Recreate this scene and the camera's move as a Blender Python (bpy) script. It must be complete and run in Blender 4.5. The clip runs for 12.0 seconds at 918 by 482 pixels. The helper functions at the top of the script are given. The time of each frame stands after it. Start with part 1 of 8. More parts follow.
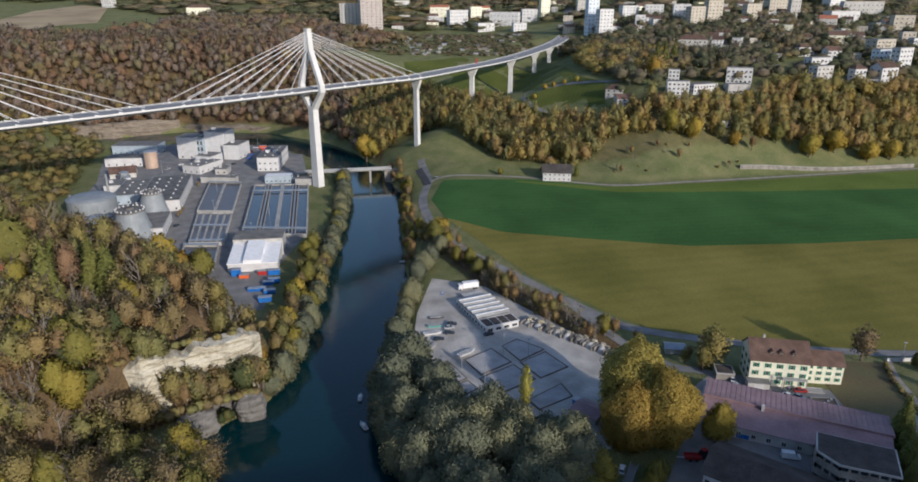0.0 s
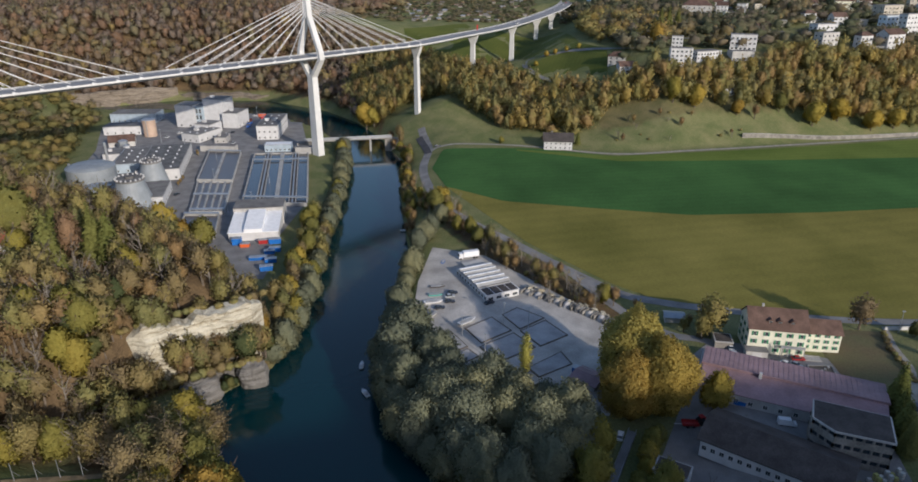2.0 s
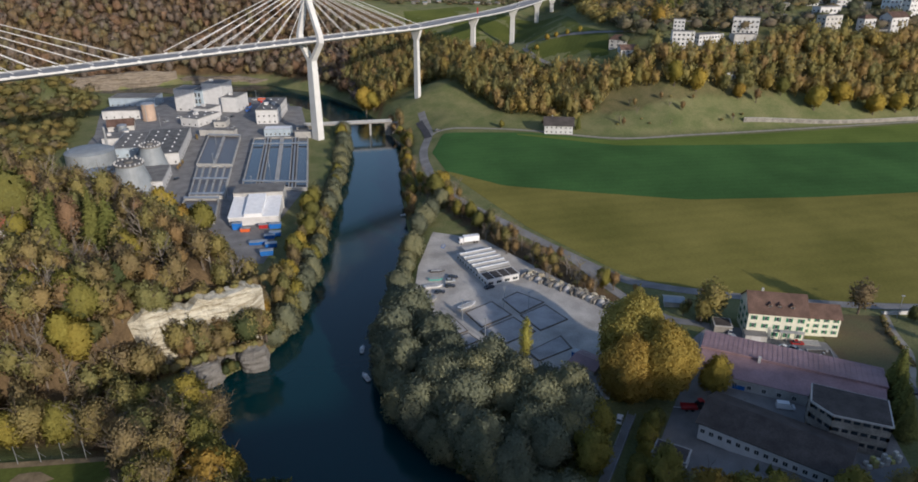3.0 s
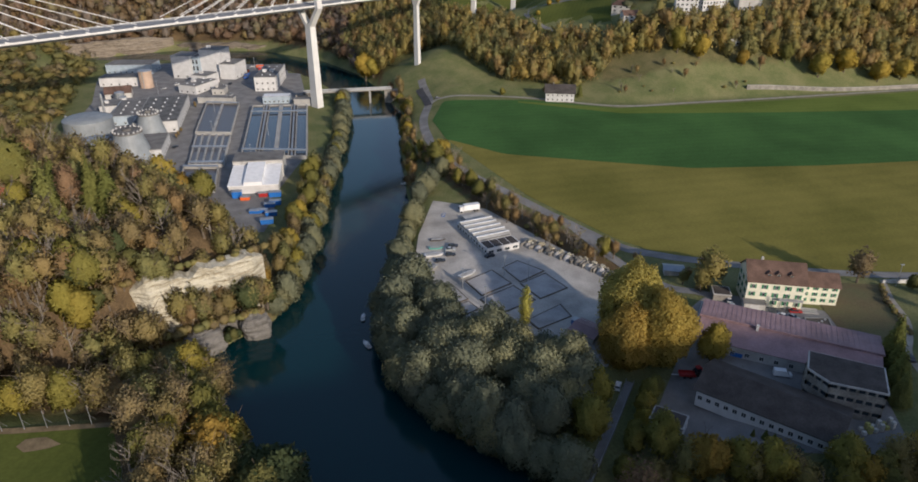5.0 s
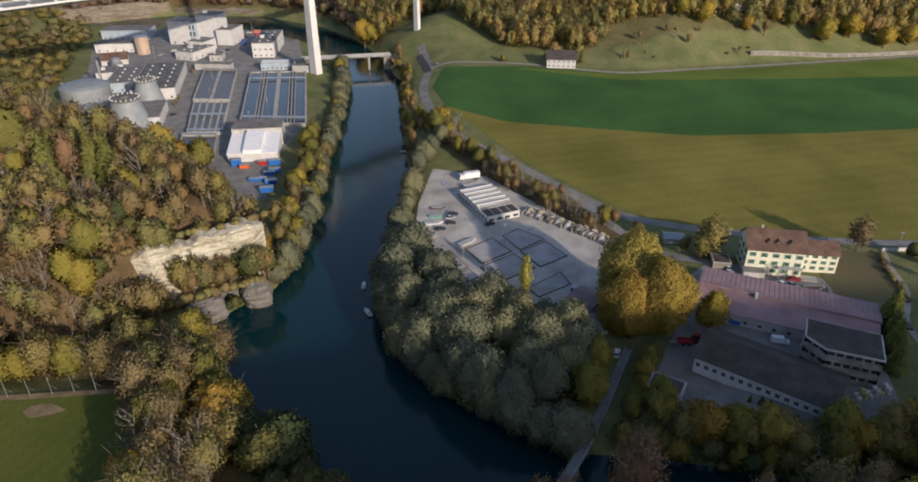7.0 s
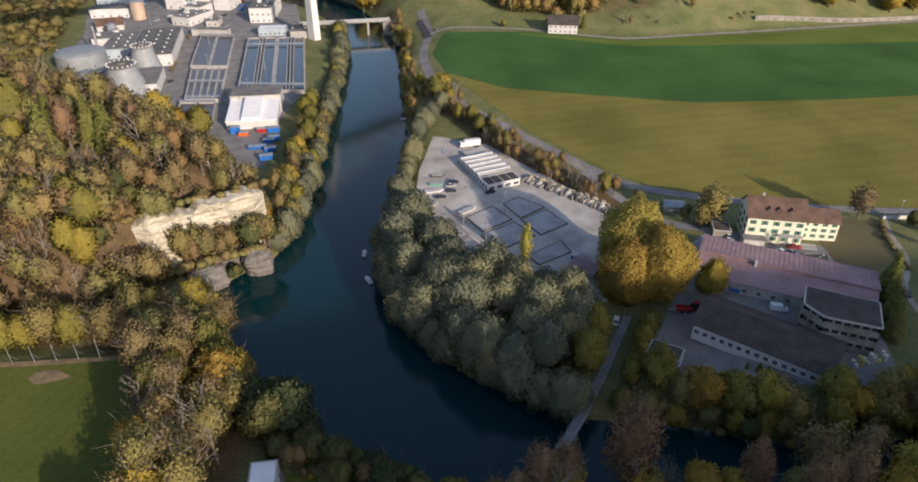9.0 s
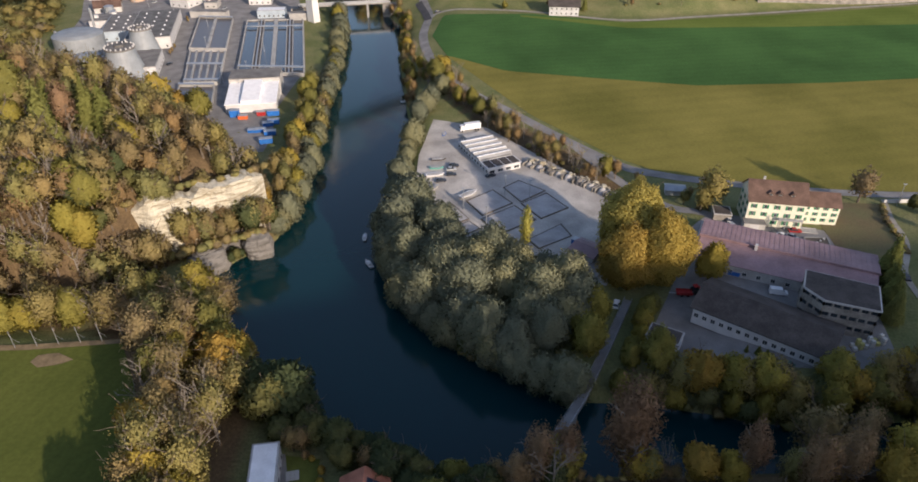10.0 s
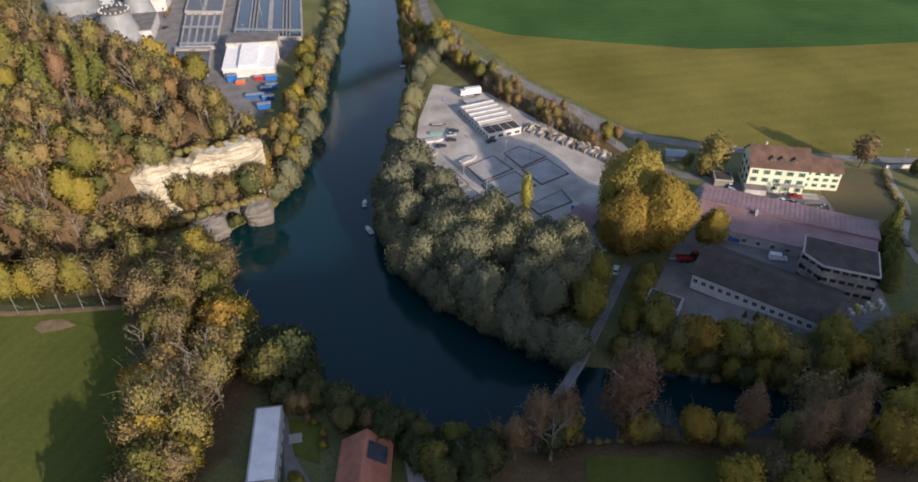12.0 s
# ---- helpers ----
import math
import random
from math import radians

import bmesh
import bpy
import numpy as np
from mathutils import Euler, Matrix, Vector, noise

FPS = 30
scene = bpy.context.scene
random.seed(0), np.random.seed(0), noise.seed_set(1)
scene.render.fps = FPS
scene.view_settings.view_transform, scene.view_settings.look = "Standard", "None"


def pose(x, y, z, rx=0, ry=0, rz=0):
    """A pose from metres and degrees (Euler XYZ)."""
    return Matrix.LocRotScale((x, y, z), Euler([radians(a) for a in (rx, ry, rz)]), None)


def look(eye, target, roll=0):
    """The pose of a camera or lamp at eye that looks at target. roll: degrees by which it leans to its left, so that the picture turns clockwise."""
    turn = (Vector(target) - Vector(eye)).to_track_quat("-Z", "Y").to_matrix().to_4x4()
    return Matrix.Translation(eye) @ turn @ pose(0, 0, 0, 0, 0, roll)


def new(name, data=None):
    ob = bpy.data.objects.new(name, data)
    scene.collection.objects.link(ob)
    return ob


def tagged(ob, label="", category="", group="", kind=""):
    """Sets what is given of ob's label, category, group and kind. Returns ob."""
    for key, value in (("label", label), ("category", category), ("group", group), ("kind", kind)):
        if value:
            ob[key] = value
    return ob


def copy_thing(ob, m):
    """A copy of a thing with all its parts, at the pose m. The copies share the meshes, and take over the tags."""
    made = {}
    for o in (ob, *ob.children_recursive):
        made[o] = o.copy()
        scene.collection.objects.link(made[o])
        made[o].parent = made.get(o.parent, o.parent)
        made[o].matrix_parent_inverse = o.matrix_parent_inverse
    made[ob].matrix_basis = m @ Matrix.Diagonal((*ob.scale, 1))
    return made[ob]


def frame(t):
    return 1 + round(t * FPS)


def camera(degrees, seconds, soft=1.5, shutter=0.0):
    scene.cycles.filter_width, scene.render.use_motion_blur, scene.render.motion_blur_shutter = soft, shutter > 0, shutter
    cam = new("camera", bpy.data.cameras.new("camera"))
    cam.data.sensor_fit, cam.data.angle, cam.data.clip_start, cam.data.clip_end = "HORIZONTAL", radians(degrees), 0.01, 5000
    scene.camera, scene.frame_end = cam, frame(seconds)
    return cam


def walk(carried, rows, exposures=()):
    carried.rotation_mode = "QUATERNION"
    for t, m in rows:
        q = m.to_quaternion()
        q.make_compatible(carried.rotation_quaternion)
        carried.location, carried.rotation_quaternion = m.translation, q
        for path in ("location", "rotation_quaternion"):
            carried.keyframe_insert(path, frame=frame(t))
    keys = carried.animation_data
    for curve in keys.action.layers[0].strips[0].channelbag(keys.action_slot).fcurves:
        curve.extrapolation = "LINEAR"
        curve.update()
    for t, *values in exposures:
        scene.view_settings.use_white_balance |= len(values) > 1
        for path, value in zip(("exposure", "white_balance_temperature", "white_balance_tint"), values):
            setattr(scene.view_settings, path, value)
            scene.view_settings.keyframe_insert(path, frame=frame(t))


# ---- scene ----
from itertools import product

# ---- camera: it hovers 135 m over the river and tilts slowly down ----
cam = camera(68.49, 12.0, soft=1.75)
EYE = 135.0
ROWS = [  # seconds, yaw, pitch, lean
    (0.0, 0.000, -20.000, 0.000),
    (0.5, 0.022, -20.658, 0.029),
    (1.0, 0.021, -21.322, 0.008),
    (1.5, 0.039, -21.977, 0.015),
    (2.0, 0.054, -22.626, -0.007),
    (2.5, 0.062, -23.279, 0.006),
    (3.0, 0.072, -23.934, 0.001),
    (5.0, 0.100, -26.598, -0.011),
    (5.5, 0.123, -27.272, -0.012),
    (6.0, 0.125, -27.946, 0.010),
    (6.5, 0.119, -28.629, 0.012),
    (7.0, 0.123, -29.302, 0.015),
    (9.0, 0.162, -32.013, 0.068),
    (9.5, 0.182, -32.704, 0.068),
    (10.0, 0.192, -33.393, 0.074),
    (10.5, 0.207, -34.089, 0.098),
    (11.0, 0.199, -34.785, 0.118),
    (11.5, 0.212, -35.493, 0.111),
    (12.0, 0.217, -36.272, 0.136),
]
walk(cam, [(t, pose(0, 0, EYE, 90 + pitch, 0, yaw) @ pose(0, 0, 0, 0, 0, -lean)) for t, yaw, pitch, lean in ROWS],
     [(0.0, -0.06, 5720, 14), (6.0, -0.07, 6300, 16), (9.0, 0.37, 6520, 19), (12.0, 0.43, 6600, 20)])

# ---- sky and sun: low autumn sun from behind, to the right ----
SUN_EL, SUN_DIR = 18.5, Vector((0.588, -0.809, 0)).normalized()
world = bpy.data.worlds.new("sky")
scene.world = world
world.use_nodes = True
sky = world.node_tree.nodes.new("ShaderNodeTexSky")
sky.sky_type, sky.sun_disc = "NISHITA", False
sky.sun_elevation = radians(SUN_EL)
sky.sun_rotation = math.atan2(SUN_DIR.x, SUN_DIR.y)
sky.air_density, sky.dust_density, sky.ozone_density = 1.0, 1.0, 1.0
back = world.node_tree.nodes["Background"]
back.inputs["Strength"].default_value = 0.15
world.node_tree.links.new(sky.outputs["Color"], back.inputs["Color"])
sun_data = bpy.data.lights.new("sun", "SUN")
sun_data.energy, sun_data.angle, sun_data.color = 4.3, radians(0.6), (1.0, 0.86, 0.66)
sun = new("sun", sun_data)
sun.matrix_world = look((SUN_DIR.x * 300, SUN_DIR.y * 300, 300 * math.tan(radians(SUN_EL))), (0, 0, 0))

# ---- materials ----
def surface(name, base, rough=0.85, vary=0.25, scale=0.4, fine=6.0, bump=0.0, metal=0.0, rand=0.0, other=None, spec=0.3):
    """A worn surface: broad blotches and fine grain in metres, with a change from object to object."""
    m = bpy.data.materials.new(name)
    m.use_nodes = True
    nt = m.node_tree
    b = nt.nodes["Principled BSDF"]
    geo = nt.nodes.new("ShaderNodeNewGeometry")
    big, small = nt.nodes.new("ShaderNodeTexNoise"), nt.nodes.new("ShaderNodeTexNoise")
    for n, s in ((big, scale), (small, fine)):
        n.inputs["Scale"].default_value, n.inputs["Detail"].default_value = s, 3.0
        nt.links.new(geo.outputs["Position"], n.inputs["Vector"])
    ramp = nt.nodes.new("ShaderNodeValToRGB")
    lo = [max(0, c * (1 - vary)) for c in base]
    hi = list(other) if other else [min(1, c * (1 + vary)) for c in base]
    ramp.color_ramp.elements[0].position, ramp.color_ramp.elements[1].position = 0.3, 0.7
    ramp.color_ramp.elements[0].color, ramp.color_ramp.elements[1].color = (*lo, 1), (*hi, 1)
    nt.links.new(big.outputs["Fac"], ramp.inputs["Fac"])
    grain = nt.nodes.new("ShaderNodeMapRange")
    grain.inputs["From Min"].default_value, grain.inputs["From Max"].default_value = 0.25, 0.75
    grain.inputs["To Min"].default_value, grain.inputs["To Max"].default_value = 1 - vary * 0.6, 1 + vary * 0.6
    nt.links.new(small.outputs["Fac"], grain.inputs["Value"])
    hsv = nt.nodes.new("ShaderNodeHueSaturation")
    nt.links.new(ramp.outputs["Color"], hsv.inputs["Color"])
    if rand:
        info = nt.nodes.new("ShaderNodeObjectInfo")
        step = nt.nodes.new("ShaderNodeMapRange")
        step.inputs["To Min"].default_value, step.inputs["To Max"].default_value = 1 - rand, 1 + rand
        nt.links.new(info.outputs["Random"], step.inputs["Value"])
        both = nt.nodes.new("ShaderNodeMath")
        both.operation = "MULTIPLY"
        nt.links.new(step.outputs["Result"], both.inputs[0])
        nt.links.new(grain.outputs["Result"], both.inputs[1])
        nt.links.new(both.outputs["Value"], hsv.inputs["Value"])
    else:
        nt.links.new(grain.outputs["Result"], hsv.inputs["Value"])
    nt.links.new(hsv.outputs["Color"], b.inputs["Base Color"])
    b.inputs["Roughness"].default_value, b.inputs["Metallic"].default_value = rough, metal
    b.inputs["Specular IOR Level"].default_value = spec
    if bump:
        bn = nt.nodes.new("ShaderNodeBump")
        bn.inputs["Strength"].default_value, bn.inputs["Distance"].default_value = 0.6, bump
        nt.links.new(small.outputs["Fac"], bn.inputs["Height"])
        nt.links.new(bn.outputs["Normal"], b.inputs["Normal"])
    return m


def foliage(name, stops, attr=False, through_light=0.3):
    """Leaves: a colour for each tree out of the stops, mottled by clump."""
    m = bpy.data.materials.new(name)
    m.use_nodes = True
    nt = m.node_tree
    out = nt.nodes["Material Output"]
    nt.nodes.remove(nt.nodes["Principled BSDF"])
    if attr:
        src = nt.nodes.new("ShaderNodeAttribute")
        src.attribute_name = "tint"
        fac = src.outputs["Fac"]
    else:
        src = nt.nodes.new("ShaderNodeObjectInfo")
        fac = src.outputs["Random"]
    geo = nt.nodes.new("ShaderNodeNewGeometry")
    mott = nt.nodes.new("ShaderNodeTexNoise")
    mott.inputs["Scale"].default_value, mott.inputs["Detail"].default_value = 0.35, 3.0
    nt.links.new(geo.outputs["Position"], mott.inputs["Vector"])
    mix = nt.nodes.new("ShaderNodeMath")
    mix.operation, mix.use_clamp = "MULTIPLY_ADD", True
    mix.inputs[1].default_value = 0.45
    nt.links.new(mott.outputs["Fac"], mix.inputs[0])
    off = nt.nodes.new("ShaderNodeMath")
    off.operation = "SUBTRACT"
    off.inputs[1].default_value = 0.22
    nt.links.new(fac, off.inputs[0])
    nt.links.new(off.outputs["Value"], mix.inputs[2])
    ramp = nt.nodes.new("ShaderNodeValToRGB")
    els = ramp.color_ramp.elements
    while len(els) < len(stops):
        els.new(0.5)
    for i, c in enumerate(stops):
        els[i].position = i / max(1, len(stops) - 1)
        els[i].color = (*c, 1)
    nt.links.new(mix.outputs["Value"], ramp.inputs["Fac"])
    hsv = nt.nodes.new("ShaderNodeHueSaturation")
    step = nt.nodes.new("ShaderNodeMapRange")
    step.inputs["To Min"].default_value, step.inputs["To Max"].default_value = 0.90, 1.10
    nt.links.new(geo.outputs["Random Per Island"], step.inputs["Value"])
    spray = nt.nodes.new("ShaderNodeTexNoise")
    spray.inputs["Scale"].default_value, spray.inputs["Detail"].default_value, spray.inputs["Roughness"].default_value = 1.6, 4.0, 0.7
    nt.links.new(geo.outputs["Position"], spray.inputs["Vector"])
    dapple = nt.nodes.new("ShaderNodeMapRange")
    dapple.inputs["From Min"].default_value, dapple.inputs["From Max"].default_value = 0.3, 0.7
    dapple.inputs["To Min"].default_value, dapple.inputs["To Max"].default_value = 0.80, 1.18
    nt.links.new(spray.outputs["Fac"], dapple.inputs["Value"])
    both = nt.nodes.new("ShaderNodeMath")
    both.operation = "MULTIPLY"
    nt.links.new(step.outputs["Result"], both.inputs[0])
    nt.links.new(dapple.outputs["Result"], both.inputs[1])
    nt.links.new(both.outputs["Value"], hsv.inputs["Value"])
    nt.links.new(ramp.outputs["Color"], hsv.inputs["Color"])
    dif, tra, mx = nt.nodes.new("ShaderNodeBsdfDiffuse"), nt.nodes.new("ShaderNodeBsdfTranslucent"), nt.nodes.new("ShaderNodeMixShader")
    for n in (dif, tra):
        nt.links.new(hsv.outputs["Color"], n.inputs["Color"])
    mx.inputs["Fac"].default_value = through_light
    rough = nt.nodes.new("ShaderNodeBump")
    rough.inputs["Strength"].default_value, rough.inputs["Distance"].default_value = 0.3, 0.5
    nt.links.new(spray.outputs["Fac"], rough.inputs["Height"])
    nt.links.new(rough.outputs["Normal"], dif.inputs["Normal"])
    nt.links.new(dif.outputs["BSDF"], mx.inputs[1])
    nt.links.new(tra.outputs["BSDF"], mx.inputs[2])
    nt.links.new(mx.outputs["Shader"], out.inputs["Surface"])
    return m


def plain(name, base, rough=0.5, metal=0.0, spec=0.5):
    m = bpy.data.materials.new(name)
    m.use_nodes = True
    b = m.node_tree.nodes["Principled BSDF"]
    b.inputs["Base Color"].default_value = (*base, 1)
    b.inputs["Roughness"].default_value, b.inputs["Metallic"].default_value = rough, metal
    b.inputs["Specular IOR Level"].default_value = spec
    return m


def water_material(name, deep, rough, wave, size):
    m = plain(name, deep, rough, 0.0, 0.5)
    nt = m.node_tree
    b = nt.nodes["Principled BSDF"]
    b.inputs["IOR"].default_value = 1.38
    geo, n, bump = nt.nodes.new("ShaderNodeNewGeometry"), nt.nodes.new("ShaderNodeTexNoise"), nt.nodes.new("ShaderNodeBump")
    n.inputs["Scale"].default_value, n.inputs["Detail"].default_value = size, 4.0
    bump.inputs["Strength"].default_value, bump.inputs["Distance"].default_value = 1.0, wave
    nt.links.new(geo.outputs["Position"], n.inputs["Vector"])
    nt.links.new(n.outputs["Fac"], bump.inputs["Height"])
    nt.links.new(bump.outputs["Normal"], b.inputs["Normal"])
    return m


def ground_material():
    """Meadow grass that turns to leaf litter under trees, and to scrub in patches."""
    m = bpy.data.materials.new("ground_cover")
    m.use_nodes = True
    nt = m.node_tree
    b = nt.nodes["Principled BSDF"]
    b.inputs["Roughness"].default_value, b.inputs["Specular IOR Level"].default_value = 0.95, 0.1
    geo = nt.nodes.new("ShaderNodeNewGeometry")
    wood = nt.nodes.new("ShaderNodeAttribute")
    wood.attribute_name = "woods"

    def mixed(scale, a, c):
        n, r = nt.nodes.new("ShaderNodeTexNoise"), nt.nodes.new("ShaderNodeValToRGB")
        n.inputs["Scale"].default_value, n.inputs["Detail"].default_value, n.inputs["Roughness"].default_value = scale, 5.0, 0.65
        nt.links.new(geo.outputs["Position"], n.inputs["Vector"])
        r.color_ramp.elements[0].position, r.color_ramp.elements[1].position = 0.35, 0.65
        r.color_ramp.elements[0].color, r.color_ramp.elements[1].color = (*a, 1), (*c, 1)
        nt.links.new(n.outputs["Fac"], r.inputs["Fac"])
        return r.outputs["Color"]

    mix = nt.nodes.new("ShaderNodeMix")
    mix.data_type = "RGBA"
    nt.links.new(wood.outputs["Fac"], mix.inputs["Factor"])
    nt.links.new(mixed(0.06, (0.118, 0.14, 0.054), (0.20, 0.195, 0.09)), mix.inputs["A"])
    nt.links.new(mixed(0.12, (0.10, 0.070, 0.040), (0.165, 0.115, 0.060)), mix.inputs["B"])
    grain = nt.nodes.new("ShaderNodeTexNoise")
    grain.inputs["Scale"].default_value, grain.inputs["Detail"].default_value = 1.3, 4.0
    nt.links.new(geo.outputs["Position"], grain.inputs["Vector"])
    step = nt.nodes.new("ShaderNodeMapRange")
    step.inputs["To Min"].default_value, step.inputs["To Max"].default_value = 0.55, 1.45
    nt.links.new(grain.outputs["Fac"], step.inputs["Value"])
    hsv = nt.nodes.new("ShaderNodeHueSaturation")
    nt.links.new(mix.outputs["Result"], hsv.inputs["Color"])
    nt.links.new(step.outputs["Result"], hsv.inputs["Value"])
    nt.links.new(hsv.outputs["Color"], b.inputs["Base Color"])
    bump = nt.nodes.new("ShaderNodeBump")
    bump.inputs["Distance"].default_value = 0.4
    nt.links.new(grain.outputs["Fac"], bump.inputs["Height"])
    nt.links.new(bump.outputs["Normal"], b.inputs["Normal"])
    return m


def striped(name, a, c, angle, width, rough=0.95):
    """Sown or mown land: faint drill lines across broad blotches."""
    m = surface(name, a, rough, 0.22, 0.025, 0.9, other=c, spec=0.1)
    nt = m.node_tree
    b = nt.nodes["Principled BSDF"]
    src = b.inputs["Base Color"].links[0].from_socket
    geo, rot, wave = nt.nodes.new("ShaderNodeNewGeometry"), nt.nodes.new("ShaderNodeMapping"), nt.nodes.new("ShaderNodeTexWave")
    rot.inputs["Rotation"].default_value[2] = radians(angle)
    wave.inputs["Scale"].default_value, wave.inputs["Distortion"].default_value, wave.inputs["Detail"].default_value = 0.314 / width, 2.0, 2.0
    wave.inputs["Detail Scale"].default_value = 0.3
    nt.links.new(geo.outputs["Position"], rot.inputs["Vector"])
    nt.links.new(rot.outputs["Vector"], wave.inputs["Vector"])
    step, hsv = nt.nodes.new("ShaderNodeMapRange"), nt.nodes.new("ShaderNodeHueSaturation")
    step.inputs["To Min"].default_value, step.inputs["To Max"].default_value = 0.965, 1.03
    nt.links.new(wave.outputs["Fac"], step.inputs["Value"])
    nt.links.new(step.outputs["Result"], hsv.inputs["Value"])
    nt.links.new(src, hsv.inputs["Color"])
    nt.links.new(hsv.outputs["Color"], b.inputs["Base Color"])
    return m


def strata(name, dark, pale):
    """Bedded rock: thin level bands, stains and a rough skin."""
    m = plain(name, pale, 0.95, 0.0, 0.1)
    nt = m.node_tree
    b = nt.nodes["Principled BSDF"]
    geo, mp = nt.nodes.new("ShaderNodeNewGeometry"), nt.nodes.new("ShaderNodeMapping")
    mp.inputs["Scale"].default_value = (0.10, 0.10, 0.9)
    nt.links.new(geo.outputs["Position"], mp.inputs["Vector"])
    band, fine = nt.nodes.new("ShaderNodeTexNoise"), nt.nodes.new("ShaderNodeTexNoise")
    band.inputs["Scale"].default_value, band.inputs["Detail"].default_value, band.inputs["Roughness"].default_value = 1.0, 6.0, 0.7
    fine.inputs["Scale"].default_value, fine.inputs["Detail"].default_value = 0.8, 5.0
    nt.links.new(mp.outputs["Vector"], band.inputs["Vector"])
    nt.links.new(geo.outputs["Position"], fine.inputs["Vector"])
    ramp = nt.nodes.new("ShaderNodeValToRGB")
    ramp.color_ramp.elements[0].position, ramp.color_ramp.elements[1].position = 0.36, 0.56
    ramp.color_ramp.elements[0].color, ramp.color_ramp.elements[1].color = (*dark, 1), (*pale, 1)
    nt.links.new(band.outputs["Fac"], ramp.inputs["Fac"])
    nt.links.new(ramp.outputs["Color"], b.inputs["Base Color"])
    bump = nt.nodes.new("ShaderNodeBump")
    bump.inputs["Distance"].default_value = 1.2
    nt.links.new(band.outputs["Fac"], bump.inputs["Height"])
    bump2 = nt.nodes.new("ShaderNodeBump")
    bump2.inputs["Distance"].default_value = 0.6
    nt.links.new(fine.outputs["Fac"], bump2.inputs["Height"])
    nt.links.new(bump.outputs["Normal"], bump2.inputs["Normal"])
    nt.links.new(bump2.outputs["Normal"], b.inputs["Normal"])
    return m


M_GROUND = ground_material()
M_CROP = striped("winter_crop", (0.044, 0.108, 0.029), (0.060, 0.138, 0.038), 82, 6.0)
M_HAY = striped("mown_meadow", (0.168, 0.158, 0.036), (0.215, 0.190, 0.049), 78, 9.0)
M_LIME = striped("lime_grass", (0.11, 0.16, 0.03), (0.14, 0.18, 0.04), 82, 6.0)
M_TURF = striped("turf", (0.088, 0.112, 0.024), (0.118, 0.132, 0.030), 20, 4.0)
M_SCRUB = surface("rough_grass", (0.20, 0.15, 0.08), 0.95, 0.35, 0.10, 2.0, other=(0.125, 0.12, 0.055))
M_EARTH = surface("worn_earth", (0.20, 0.15, 0.085), 0.95, 0.3, 0.3, 2.0)
M_PLOUGH = striped("stubble", (0.36, 0.28, 0.17), (0.44, 0.35, 0.22), 10, 3.0)
M_ASPHALT = surface("asphalt", (0.21, 0.205, 0.20), 0.9, 0.22, 0.15, 3.0)
M_DECK = surface("bridge_asphalt", (0.24, 0.24, 0.245), 0.9, 0.12, 0.1, 2.0)
M_NEWASPHALT = surface("new_asphalt", (0.06, 0.06, 0.065), 0.9, 0.2, 0.2, 3.0)
M_PATH = surface("field_path", (0.30, 0.28, 0.24), 0.95, 0.2, 0.3, 3.0)
M_GRAVEL = surface("gravel", (0.40, 0.38, 0.35), 0.97, 0.28, 0.10, 2.0, bump=0.05)
M_GRAVEL_GREY = surface("grey_gravel", (0.35, 0.345, 0.345), 0.97, 0.2, 0.15, 2.0, bump=0.05)
M_GRAVEL_DARK = surface("dark_kerb_soil", (0.13, 0.11, 0.09), 0.97, 0.3, 0.3, 2.0)
M_CONCRETE = surface("concrete", (0.36, 0.355, 0.34), 0.85, 0.2, 0.2, 3.0)
M_OLDWALL = surface("weathered_wall", (0.24, 0.225, 0.20), 0.9, 0.35, 0.25, 2.0)
M_BRIDGE = surface("pale_concrete", (0.60, 0.60, 0.59), 0.7, 0.08, 0.1, 1.5)
M_CABLE = plain("cable_sheath", (0.68, 0.68, 0.68), 0.4)
M_WHITE = surface("white_render", (0.55, 0.55, 0.55), 0.8, 0.10, 0.3, 2.0, rand=0.06)
M_CREAM = surface("cream_render", (0.74, 0.72, 0.58), 0.8, 0.10, 0.3, 2.0, rand=0.05)
M_GREYWALL = surface("grey_render", (0.42, 0.41, 0.39), 0.85, 0.15, 0.3, 2.0, rand=0.1)
M_BEIGE = surface("beige_render", (0.46, 0.42, 0.35), 0.85, 0.12, 0.3, 2.0, rand=0.08)
M_BRICKWALL = surface("brick_panels", (0.40, 0.36, 0.34), 0.85, 0.15, 0.3, 2.0)
M_BLUEWHITE = surface("pale_blue_render", (0.58, 0.64, 0.70), 0.75, 0.1, 0.3, 2.0)
M_STEEL_BLUE = surface("blue_grey_cladding", (0.35, 0.42, 0.48), 0.5, 0.12, 0.3, 3.0)
M_WHITEROOF = surface("white_sheet_roof", (0.78, 0.79, 0.80), 0.4, 0.08, 0.4, 2.0)
M_FLATROOF = surface("gravel_flat_roof", (0.17, 0.165, 0.158), 0.95, 0.25, 0.2, 3.0, rand=0.15)
M_DARKROOF = surface("dark_bitumen_roof", (0.065, 0.057, 0.053), 0.9, 0.3, 0.25, 2.0)
M_GREYROOF = surface("grey_bitumen_roof", (0.13, 0.13, 0.128), 0.9, 0.3, 0.25, 2.0)
